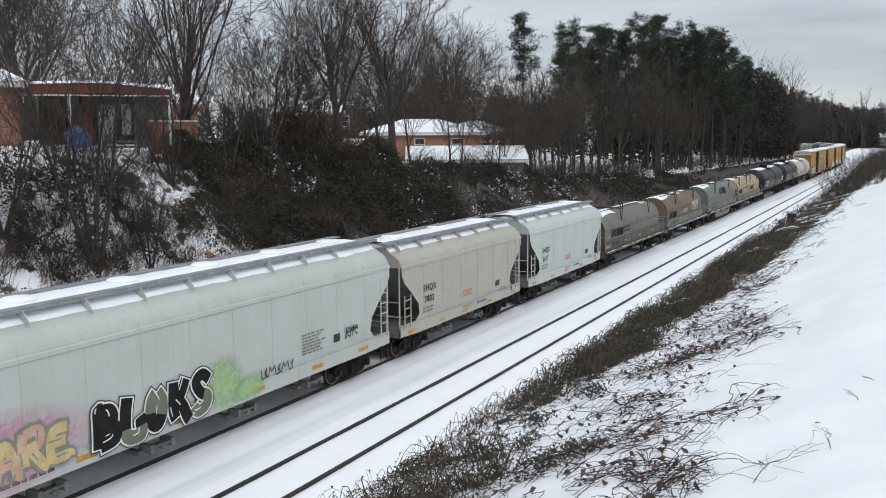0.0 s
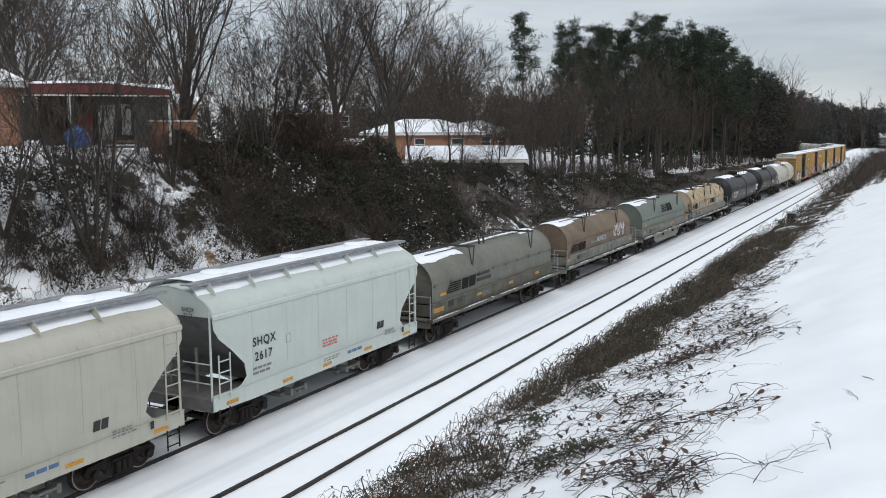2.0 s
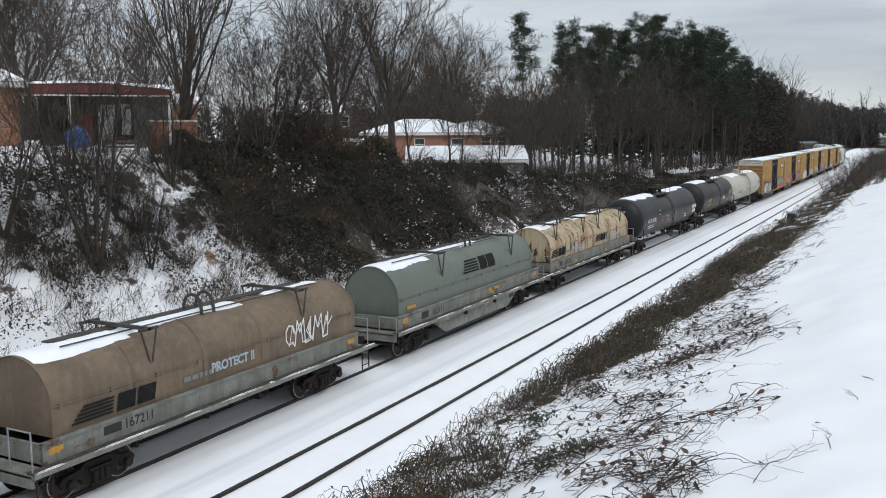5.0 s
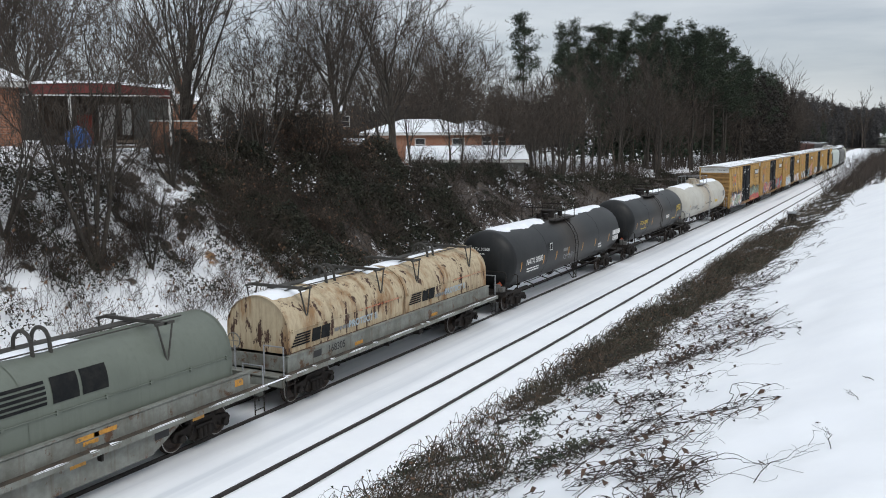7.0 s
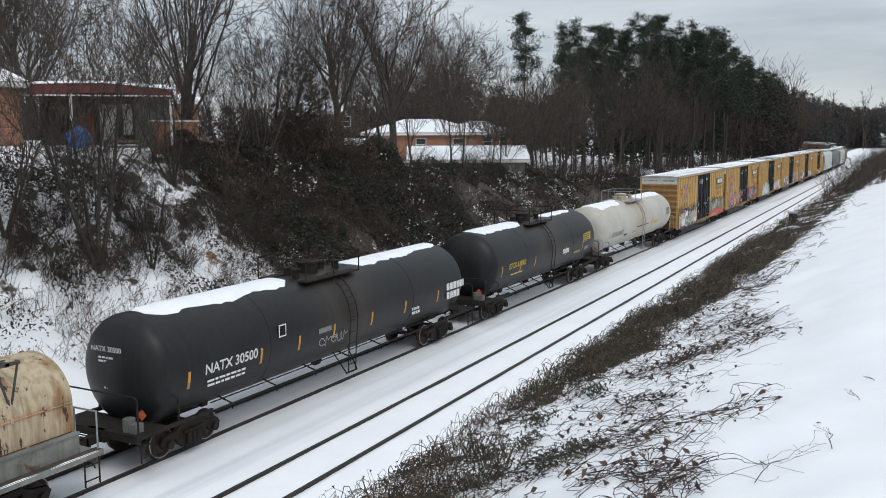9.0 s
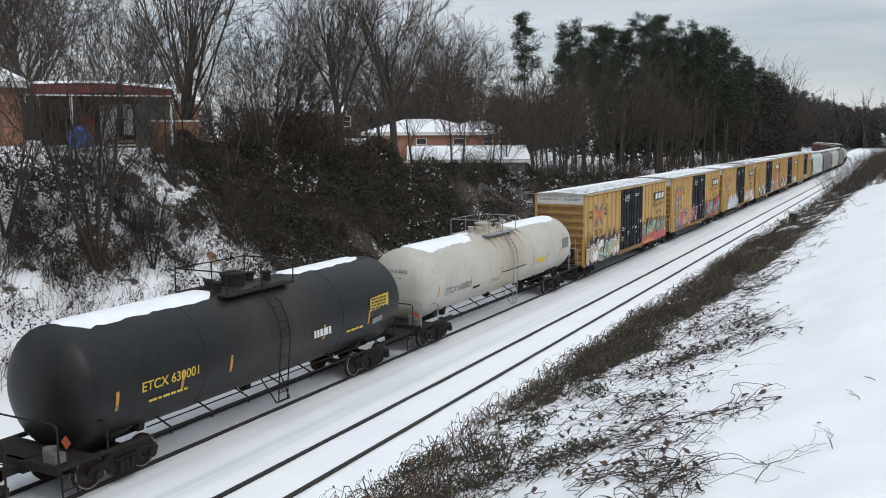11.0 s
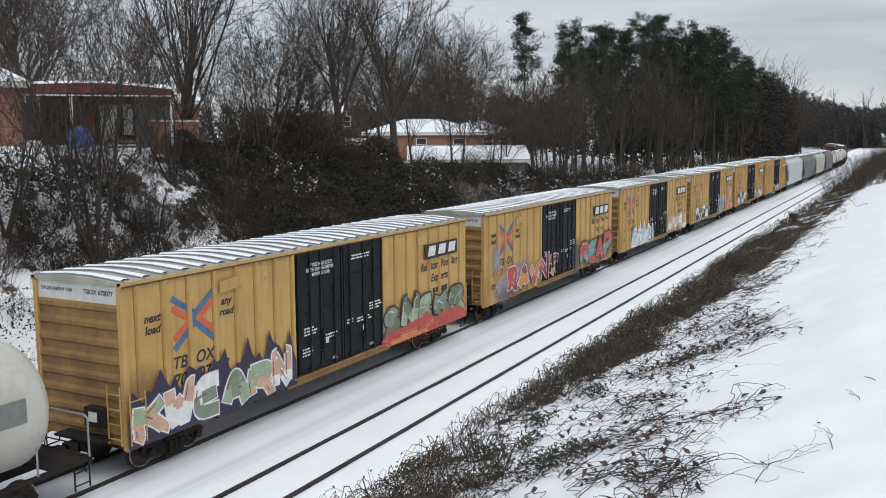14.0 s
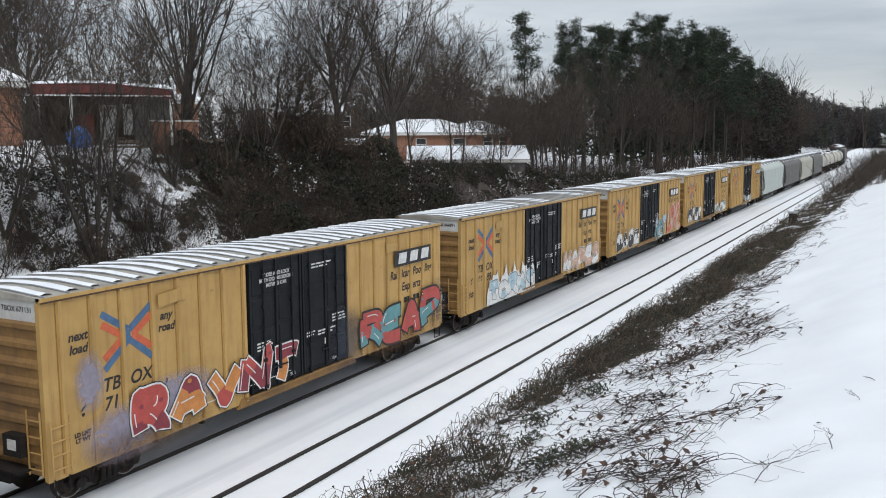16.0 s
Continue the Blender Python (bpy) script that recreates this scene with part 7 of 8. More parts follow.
    for k, (a, z, rx, rz, mat) in enumerate(hazes):
        haze(car, X(a), z, rx, rz, yr - 0.002 - 0.0004 * k, mat)
    running_gear(car, half, 2.0, turning, 0.1)
    return car
# ---- houses above the cutting ----
def brick_material():
    m = material("red_brick", (0.27, 0.10, 0.055), (0.20, 0.075, 0.045), rough=0.9, scale=2.0, bump=0.2)
    n, l = m.node_tree.nodes, m.node_tree.links
    bsdf = next(x for x in n if x.type == "BSDF_PRINCIPLED")
    tc, mp, bt = n.new("ShaderNodeTexCoord"), n.new("ShaderNodeMapping"), n.new("ShaderNodeTexBrick")
    mp.inputs["Rotation"].default_value = (radians(90), 0, 0)
    l.new(tc.outputs["Object"], mp.inputs["Vector"])
    l.new(mp.outputs["Vector"], bt.inputs["Vector"])
    bt.inputs["Scale"].default_value = 1.0
    bt.inputs["Brick Width"].default_value, bt.inputs["Row Height"].default_value, bt.inputs["Mortar Size"].default_value = 0.21, 0.075, 0.008
    bt.inputs["Color1"].default_value, bt.inputs["Color2"].default_value, bt.inputs["Mortar"].default_value = (0.30, 0.115, 0.055, 1), (0.20, 0.075, 0.04, 1), (0.30, 0.24, 0.19, 1)
    l.new(bt.outputs["Color"], bsdf.inputs["Base Color"])
    return m


M["brick"] = brick_material()
M["siding"] = material("grey_siding", (0.22, 0.215, 0.195), (0.17, 0.165, 0.15), rough=0.8, scale=1.2)
M["trim"] = material("white_trim", (0.70, 0.69, 0.66), (0.6, 0.59, 0.56), rough=0.6, scale=2)
M["red_trim"] = material("dark_red_fascia", (0.17, 0.035, 0.030), (0.13, 0.03, 0.027), rough=0.7, scale=1.5)
M["dark_glass"] = material("window_glass", (0.02, 0.022, 0.025), (0.03, 0.03, 0.033), rough=0.08, scale=1, bump=0)
M["tarp"] = material("blue_tarpaulin", (0.04, 0.14, 0.42), (0.03, 0.10, 0.3), rough=0.5, scale=3, bump=0.6, bump_scale=6)
M["timber"] = material("weathered_timber", (0.17, 0.13, 0.10), (0.11, 0.085, 0.065), rough=0.9, scale=3)
M["wood_red"] = material("red_painted_boards", (0.22, 0.05, 0.035), (0.15, 0.04, 0.03), rough=0.8, scale=2)


def wall_box(house, name, x0, x1, y0, y1, z0, z1, mat, label=""):
    bm = bmesh.new()
    box(bm, x0, x1, y0, y1, z0, z1)
    return part(name, bm, mat, house, label)


def window(house, x, z, wide, high, y):
    bm = bmesh.new()
    for a, b, c, d in ((x - wide / 2 - 0.06, x + wide / 2 + 0.06, z - 0.06, z), (x - wide / 2 - 0.06, x + wide / 2 + 0.06, z + high, z + high + 0.06),
                       (x - wide / 2 - 0.06, x - wide / 2, z, z + high), (x + wide / 2, x + wide / 2 + 0.06, z, z + high), (x - wide / 2, x + wide / 2, z + high / 2 - 0.025, z + high / 2 + 0.025)):
        box(bm, a, b, y - 0.05, y + 0.02, c, d)
    w = part("window", bm, "trim", house)
    bm = bmesh.new()
    box(bm, x - wide / 2, x + wide / 2, y - 0.02, y - 0.005, z, z + high)
    part("pane", bm, "dark_glass", w)


def roofed(house, x0, x1, y0, y1, z, rise, hip, over=0.4, snow=0.12, trim="trim"):
    """A pitched roof with its ridge along x; hip pulls the ridge ends in. Snow lies on it."""
    x0, x1, y0, y1 = x0 - over, x1 + over, y0 - over, y1 + over
    ym = (y0 + y1) / 2
    for name, up, mat, grow in (("roof", 0.0, "timber", 0.0), ("roof_snow", 0.05, "snow", -0.03)):
        bm = bmesh.new()
        a, b, c, d = x0 - grow, x1 + grow, y0 - grow, y1 + grow
        low = [bm.verts.new(p) for p in ((a, c, z + up), (b, c, z + up), (b, d, z + up), (a, d, z + up))]
        t = snow if name == "roof_snow" else 0.10
        eave = [bm.verts.new(v.co + Vector((0, 0, t))) for v in low]
        r0, r1 = bm.verts.new((a + hip, ym, z + rise + up + t)), bm.verts.new((b - hip, ym, z + rise + up + t))
        bm.faces.new(low[::-1])
        for i in range(4):
            bm.faces.new((low[i], low[(i + 1) % 4], eave[(i + 1) % 4], eave[i]))
        bm.faces.new((eave[0], eave[1], r1, r0)), bm.faces.new((eave[2], eave[3], r0, r1)), bm.faces.new((eave[1], eave[2], r1)), bm.faces.new((eave[3], eave[0], r0))
        part(name, bm, mat, house, "thick snow on the roof" if mat == "snow" else "")
    bm = bmesh.new()
    for c in (y0 - 0.02, y1 - 0.02):
        box(bm, x0, x1, c, c + 0.04, z - 0.16, z + 0.06)
    for c in (x0 - 0.02, x1 - 0.02):
        box(bm, c, c + 0.04, y0, y1, z - 0.16, z + 0.06)
    part("fascia", bm, trim, house)


def cottage(x, y, z, turn, long, deep, high, rise, hip, mat, label, windows=(), gable=True):
    h = thing("house", pose(x, y, z, 0, 0, turn), label, "house")
    t = 0.22
    for name, a, b, c, d in (("wall", 0, long, 0, t), ("wall", 0, long, deep - t, deep), ("wall", 0, t, t, deep - t), ("wall", long - t, long, t, deep - t)):
        wall_box(h, name, a, b, c, d, -1.2, high, mat)
    if not hip:
        for c in (0.0, long - t):
            bm = bmesh.new()
            slab(bm, [(0, high), (deep, high), (deep / 2, high + rise * 0.92)], "x", c, c + t)
            part("gable", bm, mat, h)
    roofed(h, 0, long, 0, deep, high, rise, hip)
    for wx, wz, ww, wh in windows:
        window(h, wx, wz, ww, wh, 0.0)
    return h


house = cottage(27.7 - 0.79 * 9.0, 17.9 + 0.61 * 9.0, 8.1, -37.7, 9.0, 8.5, 2.8, 1.9, 3.2, "brick", "red brick bungalow with a snowy hipped roof", ((2.0, 1.0, 1.2, 1.2), (5.4, 1.0, 1.2, 1.2)))
bm = bmesh.new()
rod(bm, (7.4, 3.2, 4.0), (7.4, 3.2, 6.0), 0.07, 8), rod(bm, (7.4, 3.2, 6.0), (7.4, 3.2, 6.15), 0.13, 8)
part("flue", bm, "roof_grey", house)
carport = thing("carport", pose(27.9, 17.7, 8.1, 0, 0, -44), "dark red open carport with white posts and a snowy flat roof", "carport")
bm = bmesh.new()
n = 16
slab(bm, [(0.05 + 6.3 * i / n, 2.33 + 0.12 * math.sin(math.pi * min(1, i / n * 1.0)) - (0.14 * max(0, i / n - 0.7) / 0.3)) for i in range(n + 1)] +
     [(0.05 + 6.3 * i / n, 2.80 + 0.10 * math.sin(math.pi * i / n) - (0.22 * max(0, i / n - 0.55) / 0.45)) for i in range(n, -1, -1)], "y", 0.0, 0.14)
part("fascia", bm, "red_trim", carport, "dark red front board")
wall_box(carport, "roof", 0.0, 6.4, 0.14, 5.6, 2.62, 2.74, "timber")
bm = bmesh.new()
loft(bm, [[(0.0 + 6.4 * i / n, y, 2.76 + up + 0.08 * math.sin(math.pi * i / n) - (0.18 * max(0, i / n - 0.55) / 0.45)) for i in range(n + 1)] for y, up in ((-0.06, 0.06), (0.02, 0.17), (2.5, 0.22), (5.5, 0.2), (5.6, 0.0))], close=False, caps=False)
part("roof_snow", bm, "snow", carport, "snow on the roof edge", 50)
wall_box(carport, "gutter_trim", 0.05, 6.3, -0.03, 0.0, 2.30, 2.36, "trim")
for x in (1.85, 6.28):
    wall_box(carport, "post", x - 0.06, x + 0.06, 0.15, 0.27, 0.0, 2.64, "trim")
wall_box(carport, "back_wall", 0.0, 6.4, 5.4, 5.6, 0.0, 2.62, "timber")
wall_box(carport, "side_wall", 4.6, 6.25, 3.2, 3.34, 0.0, 2.62, "siding", "grey panelled store wall")
wall_box(carport, "door", 2.95, 3.75, 3.1, 3.2, 0.0, 2.0, "trim", "white panelled door")
wall_box(carport, "door", 4.05, 4.5, 3.1, 3.2, 0.5, 2.05, "trim", "white panelled door")
wall_box(carport, "shelf", 2.0, 2.7, 2.4, 3.0, 0.0, 1.5, "wood_red", "red painted shelf")

tarp = thing("tarpaulin_heap", pose(29.2, 15.9, 8.12, 0, 0, 20), "crumpled blue tarpaulin heap beside the carport", "tarpaulin")
bm = bmesh.new()
bmesh.ops.create_icosphere(bm, subdivisions=3, radius=0.62)
for v in bm.verts:
    k = 1 + 0.28 * noise.noise(v.co * 2.3) + 0.12 * noise.noise(v.co * 6)
    v.co = Vector((v.co.x * k * 1.15, v.co.y * k * 0.8, max(-0.1, v.co.z * k * 0.95 + 0.28)))
part("cover", bm, "tarp", tarp, smooth=30)

garden = thing("garden_wall", pose(32.8, 14.95, 7.9, 0, 0, -20), "low red brick garden wall with a white coping", "wall")
wall_box(garden, "wall", 0.0, 2.4, 0.0, 0.24, -0.6, 1.35, "brick")
wall_box(garden, "coping", -0.04, 2.44, -0.04, 0.28, 1.35, 1.43, "trim")
fence = thing("rail_fence", pose(30.2, 15.4, 7.95, 0, 0, -8), "dark weathered timber rail fence along the terrace edge", "fence")
for i in range(5):
    bm = bmesh.new()
    box(bm, i * 1.9 - 0.05, i * 1.9 + 0.05, -0.05, 0.05, -0.6, 0.42)
    part("post", bm, "timber", fence)
for z in (0.10, 0.34):
    bm = bmesh.new()
    box(bm, -0.1, 7.7, -0.07, -0.05, z - 0.06, z + 0.06)
    part("rail", bm, "timber", fence)

cottage(76.6, 27.5, 6.0, -38, 9.8, 8.0, 2.62, 1.35, 3.3, "brick", "red brick bungalow with a snowy hipped roof among bare trees", ((7.2, 1.0, 1.3, 1.1), (3.0, 1.0, 1.0, 1.1)))
cottage(95.4, 27.8, 6.2, -30, 5.6, 7.0, 2.5, 1.3, 2.2, "brick", "small brick house with a snowy roof behind the trees", ((2.0, 0.9, 1.2, 1.1), (4.2, 0.9, 0.9, 1.1)))
cottage(69.8, 21.6, 4.15, -61, 10.2, 6.4, 2.05, 1.15, 0.0, "siding", "grey-sided garage with a snowy gable roof", ((6.6, 0.7, 0.9, 0.8),))
cottage(65.6, 25.6, 6.6, -60, 1.3, 1.4, 1.2, 0.28, 0.0, "siding", "small grey garden shed with a snowy roof")
h = cottage(59.7, 42.0, 8.9, -38, 3.8, 8.0, 2.6, 1.6, 0.0, "brick", "brown brick house with a steep snowy roof behind bare trees", ((1.2, 1.0, 0.9, 1.2),))
wall_box(h, "chimney", 2.2, 2.8, 1.4, 2.0, 2.6, 4.9, "brick", "brick chimney")
cottage(91.0, 48.5, 8.6, -45, 4.6, 7.0, 2.6, 1.6, 0.0, "timber", "brown timber house with a snowy gable roof behind the trees", ((2.0, 1.0, 1.0, 1.2), (5.0, 1.0, 1.0, 1.2)))
cottage(466.0, -3.0, 3.6, -78, 14.0, 8.0, 2.5, 1.6, 0.0, "siding", "distant low house with a snowy roof", ((3.0, 1.0, 1.2, 1.2), (8.0, 1.0, 1.2, 1.2)))

relay = thing("equipment_case", pose(71.0, -10.3, float(land(71.0, -10.3)) - 0.05, 0, 0, 8), "dark grey trackside equipment case with a snowy lid", "equipment case")
bm = bmesh.new()
box(bm, -0.32, 0.32, -0.28, 0.28, 0.0, 0.85)
part("body", bm, "black", relay)
bm = bmesh.new()
slab(bm, [(-0.38, 0.85), (0.38, 0.85), (0.36, 0.93), (0.0, 0.98), (-0.36, 0.93)], "y", -0.34, 0.34)
part("lid", bm, "roof_grey", relay)
for i in range(4):
    bm = bmesh.new()
    rod(bm, (-0.9 + i * 0.45, 0.5 + 0.1 * (i % 2), 0.1), (-0.5 + i * 0.5, 0.9, 0.16), 0.04, 6)
    part("cable", bm, "black", relay)
# ---- the train, car by car ----
car, half = hopper(9.0, 27.75, "white_paint", "long pale grey covered hopper with graffiti and snow on its roof", 1.09, 4)
spray(car, -4.15, -0.1, 1.02, 2.42, -1.622, None, ("mark_ink", "mark_ink", "olive_spray"), "spraywhite", ("ink", "spraywhite"), 3, "BLOKS", 0.46, "black sprayed lettering with pale outlines")
spray(car, -8.9, -4.75, 1.22, 2.30, -1.622, None, ("tan", "peach", "tan"), "moss", ("moss", "teal"), 4, "KSEARE", 0.36, "tan and green sprayed lettering in a pink haze")
haze(car, -6.7, 1.9, 2.9, 1.0, -1.612, "haze_pink")
haze(car, 0.35, 1.75, 0.95, 0.85, -1.612, "haze_lime")
haze(car, 1.4, 1.35, 0.9, 0.45, -1.600, "haze_lime")
scrawl(car, 2.0, 3.6, 1.42, 1.72, -1.60, "ink", 5)
scrawl(car, 6.4, 7.2, 1.75, 2.15, -1.608, "ink", 6)
bars(car, 4.0, 2.35, -1.612, 1.1, 7, "grey_ink", 0.05, 0.05, 2)
bars(car, -6.8, 1.22, -1.558, 1.6, 1, "ink", 0.10, 0.05, 9, "builder_bar")
plate(car, "notice", [(5.75, 1.75), (6.1, 1.75), (6.1, 2.02), (5.75, 2.02)], -1.604, "ink")
reflectors(car, (-7.3, -4.3, -1.2, 1.9, 4.9, 7.6), 1.15, -1.556, 0.6, 0.14)

for left, right, paint, number, label in ((28.62, 40.05, "cream_paint", "3002", "cream two-bay covered hopper with dark end sheets"),
                                          (41.2, 52.62, "pale_paint", "2617", "pale blue-white two-bay covered hopper with dark end sheets")):
    car, half = hopper(left, right, paint, label, 1.0, 2)
    lettering(car, "SHQX", 2.15 - half, 2.60, -1.618, 0.36, "ink", 0.008, space=1.15)
    lettering(car, number, 2.1 - half, 2.16, -1.618, 0.36, "ink", 0.008, space=1.15)
    bars(car, 1.62 - half, 1.86, -1.605, 0.9, 2, "grey_ink", 0.07, 0.07, 3)
    bars(car, 5.1 - half, 1.98, -1.603, 0.85, 3, "red_ink", 0.055, 0.045, 4)
    plate(car, "notice", [(3.2 - half, 2.28), (3.42 - half, 2.28), (3.42 - half, 2.56), (3.2 - half, 2.56)], -1.606, "grey_ink")
    plate(car, "notice", [(3.215 - half, 2.295), (3.405 - half, 2.295), (3.405 - half, 2.545), (3.215 - half, 2.545)], -1.608, paint)
    for k in range(2):
        plate(car, "notice", [(8.42 - half + 0.24 * k, 1.68), (8.62 - half + 0.24 * k, 1.68), (8.66 - half + 0.24 * k, 1.93), (8.46 - half + 0.24 * k, 1.93)], -1.604, "ink")
    plate(car, "notice", [(10.2 - half, 1.22), (10.32 - half, 1.22), (10.32 - half, 1.42), (10.2 - half, 1.42)], -1.60, "ink")
    bars(car, 9.0 - half, 1.52, -1.585, 0.6, 3, "grey_ink", 0.035, 0.035, 12)
    bars(car, 6.6 - half, 1.28, -1.558, 1.1, 1, "blue_ink", 0.10, 0.05, 5, "builder_bar")
    bars(car, 5.2 - half, 1.32, -1.558, 0.9, 2, "grey_ink", 0.035, 0.04, 6)
    reflectors(car, [a - half for a in (0.75, 3.3, 5.4, 7.9, 10.6)], 1.10, -1.556, 0.5, 0.11)
    lettering(car, "SHQX\n" + number, 0.0 - half - 0.03, 3.72, -0.75, 0.17, "ink", 0.004, turn=-90)

car, half = coil_car(54.2, 67.75, "frame_olive", "olive grey coil car with one ribbed hood partly snow-covered")
h = hood(car, -half + 0.28, half + 0.05, "olive", 1.70, 2.44, 1.06, 2.44, 8, ((-half + 0.33, -2.6, -28, 34), (4.6, half - 0.2, -25, 18), (-2.6, 4.6, -16, -2)), 5, (-2.55, 4.3), 0.05, "frame_olive")
lettering(car, "C530", -half + 0.29, 2.86, 0.1, 0.17, "ink", 0.004, turn=-90)
horse_mark(car, -3.85, 2.16, -1.248, 0.46, 1.35)
for x, z, w in ((-2.30, 2.28, 1.3), (-2.35, 2.03, 1.5)):
    plate(car, "name_bar", [(x, z), (x + w, z), (x + w + 0.04, z + 0.15), (x + 0.04, z + 0.15)], -1.246, "ink")
lettering(car, "164111", -4.1, 1.53, -1.366, 0.34, "ink", 0.005)
plate(car, "mark_bar", [(-5.35, 1.42), (-4.85, 1.42), (-4.83, 1.66), (-5.33, 1.66)], -1.366, "ink")
reflectors(car, (-2.3, 1.2, 4.6), 1.50, -1.368, 0.5, 0.12)
reflectors(car, (-6.2,), 1.45, -1.368, 0.9, 0.18)
bars(car, -2.0, 1.52, -1.366, 0.9, 2, "grey_ink", 0.05, 0.05, 7)
reflectors(car, (-5.6,), 2.0, -1.25, 0.62, 0.12)

car, half = coil_car(70.05, 82.95, "frame_grey", "coil car with a rusty brown hood and pale frame")
h = hood(car, -half + 0.42, half - 0.05, "brown_hood", 1.70, 2.44, 1.06, 2.42, 5, ((-half + 0.5, -3.0, -26, 30), (-3.0, 1.6, -20, 16), (3.0, half - 0.6, -18, 4)), 6, (-2.9, 3.6), 0.1)
horse_mark(car, -4.2, 2.06, -1.248, 0.44, 1.25)
lettering(car, "167211", -3.6, 1.50, -1.366, 0.34, "ink", 0.005)
plate(car, "mark_bar", [(-4.75, 1.40), (-4.2, 1.40), (-4.18, 1.62), (-4.73, 1.62)], -1.366, "ink")
bars(car, -1.9, 2.12, -1.248, 1.6, 1, "grey_ink", 0.14, 0.05, 8, "slogan_bar")
scrawl(car, 2.5, 4.9, 1.95, 2.75, -1.26, "spraywhite", 21, 0.05, 5)
scrawl(car, 2.7, 5.1, 2.0, 2.65, -1.262, "spraywhite", 9, 0.04, 4)
reflectors(car, (-6.1, 6.0), 1.5, -1.368, 0.4, 0.16)
lettering(car, "PROTECT II", 0.1, 2.12, -1.254, 0.36, "slogan_blue", 0.016)

car, half = coil_car(85.75, 99.95, "frame_grey", "deep-framed coil car with a smooth grey-green hood and snow", True)
h = hood(car, -half + 0.25, half - 0.65, "green_hood", 1.66, 2.30, 1.24, 2.44, 2, ((-half + 0.3, -3.2, -30, 30), (-3.2, 2.2, -22, 10)), 7, (-3.1, 4.1), 0.9)
horse_mark(car, 0.45, 2.80, -1.14, 0.56, 1.6, curve=(1.22, 2.30, 1.24))
lettering(car, "165931", -3.9, 1.46, -1.366, 0.36, "ink", 0.005)
plate(car, "mark_bar", [(-5.3, 1.34), (-4.75, 1.34), (-4.72, 1.6), (-5.27, 1.6)], -1.366, "ink")
bars(car, -2.2, 1.62, -1.365, 1.1, 2, "grey_ink", 0.06, 0.06, 3)
plate(car, "notice", [(3.3, 0.78), (3.8, 0.78), (3.8, 1.05), (3.3, 1.05)], -1.37, "ink")
reflectors(car, (-6.6, 6.6), 1.50, -1.368, 0.35, 0.2)
reflectors(car, (1.2, 1.75), 1.52, -1.368, 0.7, 0.11)
reflectors(car, (1.3,), 1.38, -1.37, 0.45, 0.1)
reflectors(car, (-5.9,), 1.92, -1.25, 0.7, 0.13)
reflectors(car, (-3.2, 0.9, 4.9), 0.95, -1.368, 0.45, 0.12)

car, half = coil_car(101.75, 116.6, "frame_grey", "coil car with two badly rusted cream hoods")
for a, b, bands, sn in ((-half + 0.25, 0.0, 6, ((-half + 0.35, -5.2, -24, 26), (-4.6, -2.5, -18, 8), (-1.4, -0.2, -20, 20))), (0.12, half - 0.05, 6, ((0.2, 2.0, -24, 14), (2.6, 5.6, -20, 2)))):
    h = hood(car, a, b, "rusty_hood", 1.72, 2.44, 1.07, 2.42, bands, sn, 9, (a + 1.1, b - 1.5), (a + b) / 2)
horse_mark(car, -6.0, 2.12, -1.248, 0.42, 1.0)
horse_mark(car, 1.4, 2.2, -1.248, 0.42, 1.0)
lettering(car, "168305", -4.75, 1.50, -1.366, 0.34, "ink", 0.005)
plate(car, "mark_bar", [(-6.1, 1.40), (-5.65, 1.40), (-5.62, 1.62), (-6.07, 1.62)], -1.366, "ink")
for x in (-3.0, 4.2):
    lettering(car, "PROTECT II", x + 0.1, 2.06, -1.254, 0.32, "slogan_blue", 0.014, space=1.15)
    bars(car, x - 1.7, 2.1, -1.248, 1.4, 1, "grey_ink", 0.12, 0.05, int(x + 9), "slogan_bar")
    plate(car, "slogan_frame", [(x - 0.15, 2.42), (x + 2.6, 2.42), (x + 2.6, 2.46), (x - 0.15, 2.46)], -1.248, "orange_ink")
reflectors(car, (-3.4, 2.2), 1.35, -1.368, 0.5, 0.12)

car, half = tank_car(118.78, 136.85, "tank_black", "glossy black tank car with orange marks and snow along its top", 1.54, 2.38, ((-8.1, -2.0, -20, 26), (1.8, 8.4, -20, 18)), 3,
                     (-7.75, -4.75, -2.9, -1.0, 1.35, 3.7, 6.3), (-4.3, 4.3))
curved_text(car, "NATX 30500", -6.05, 95, 1.54, 2.38, 0.40, "chalk", 0.008)
bars(car, -7.05, 1.94, -1.51, 1.7, 2, "chalk", 0.06, 0.06, 2)
bars(car, 4.2, 1.98, -1.52, 0.6, 2, "chalk", 0.1, 0.05, 4, "notice")
bars(car, 7.0, 2.5, -1.556, 1.5, 2, "chalk", 0.28, 0.08, 5, "notice")
scrawl(car, -1.9, -0.2, 1.75, 2.05, -1.535, "roof_grey", 4, 0.03, 5)
lettering(car, "NATX 30500", -half + 0.05, 3.05, 0.15, 0.2, "chalk", 0.002, turn=-90)

end_bars(car, -half + 0.03, 0.42, 2.86, 0.6, 2, "chalk", 3)
end_bars(car, -half + 0.03, 0.25, 2.45, 0.36, 5, "chalk", 4)
plate(car, "notice", [(-3.95, 2.50), (-3.6, 2.50), (-3.6, 2.88), (-3.95, 2.88)], -1.552, "chalk", "white square notice")
plate(car, "notice", [(-3.91, 2.54), (-3.64, 2.54), (-3.64, 2.84), (-3.91, 2.84)], -1.557, "mark_ink")
plate(car, "notice", [(-1.9, 2.2), (-1.2, 2.2), (-1.2, 2.36), (-1.9, 2.36)], -1.55, "grey_ink")

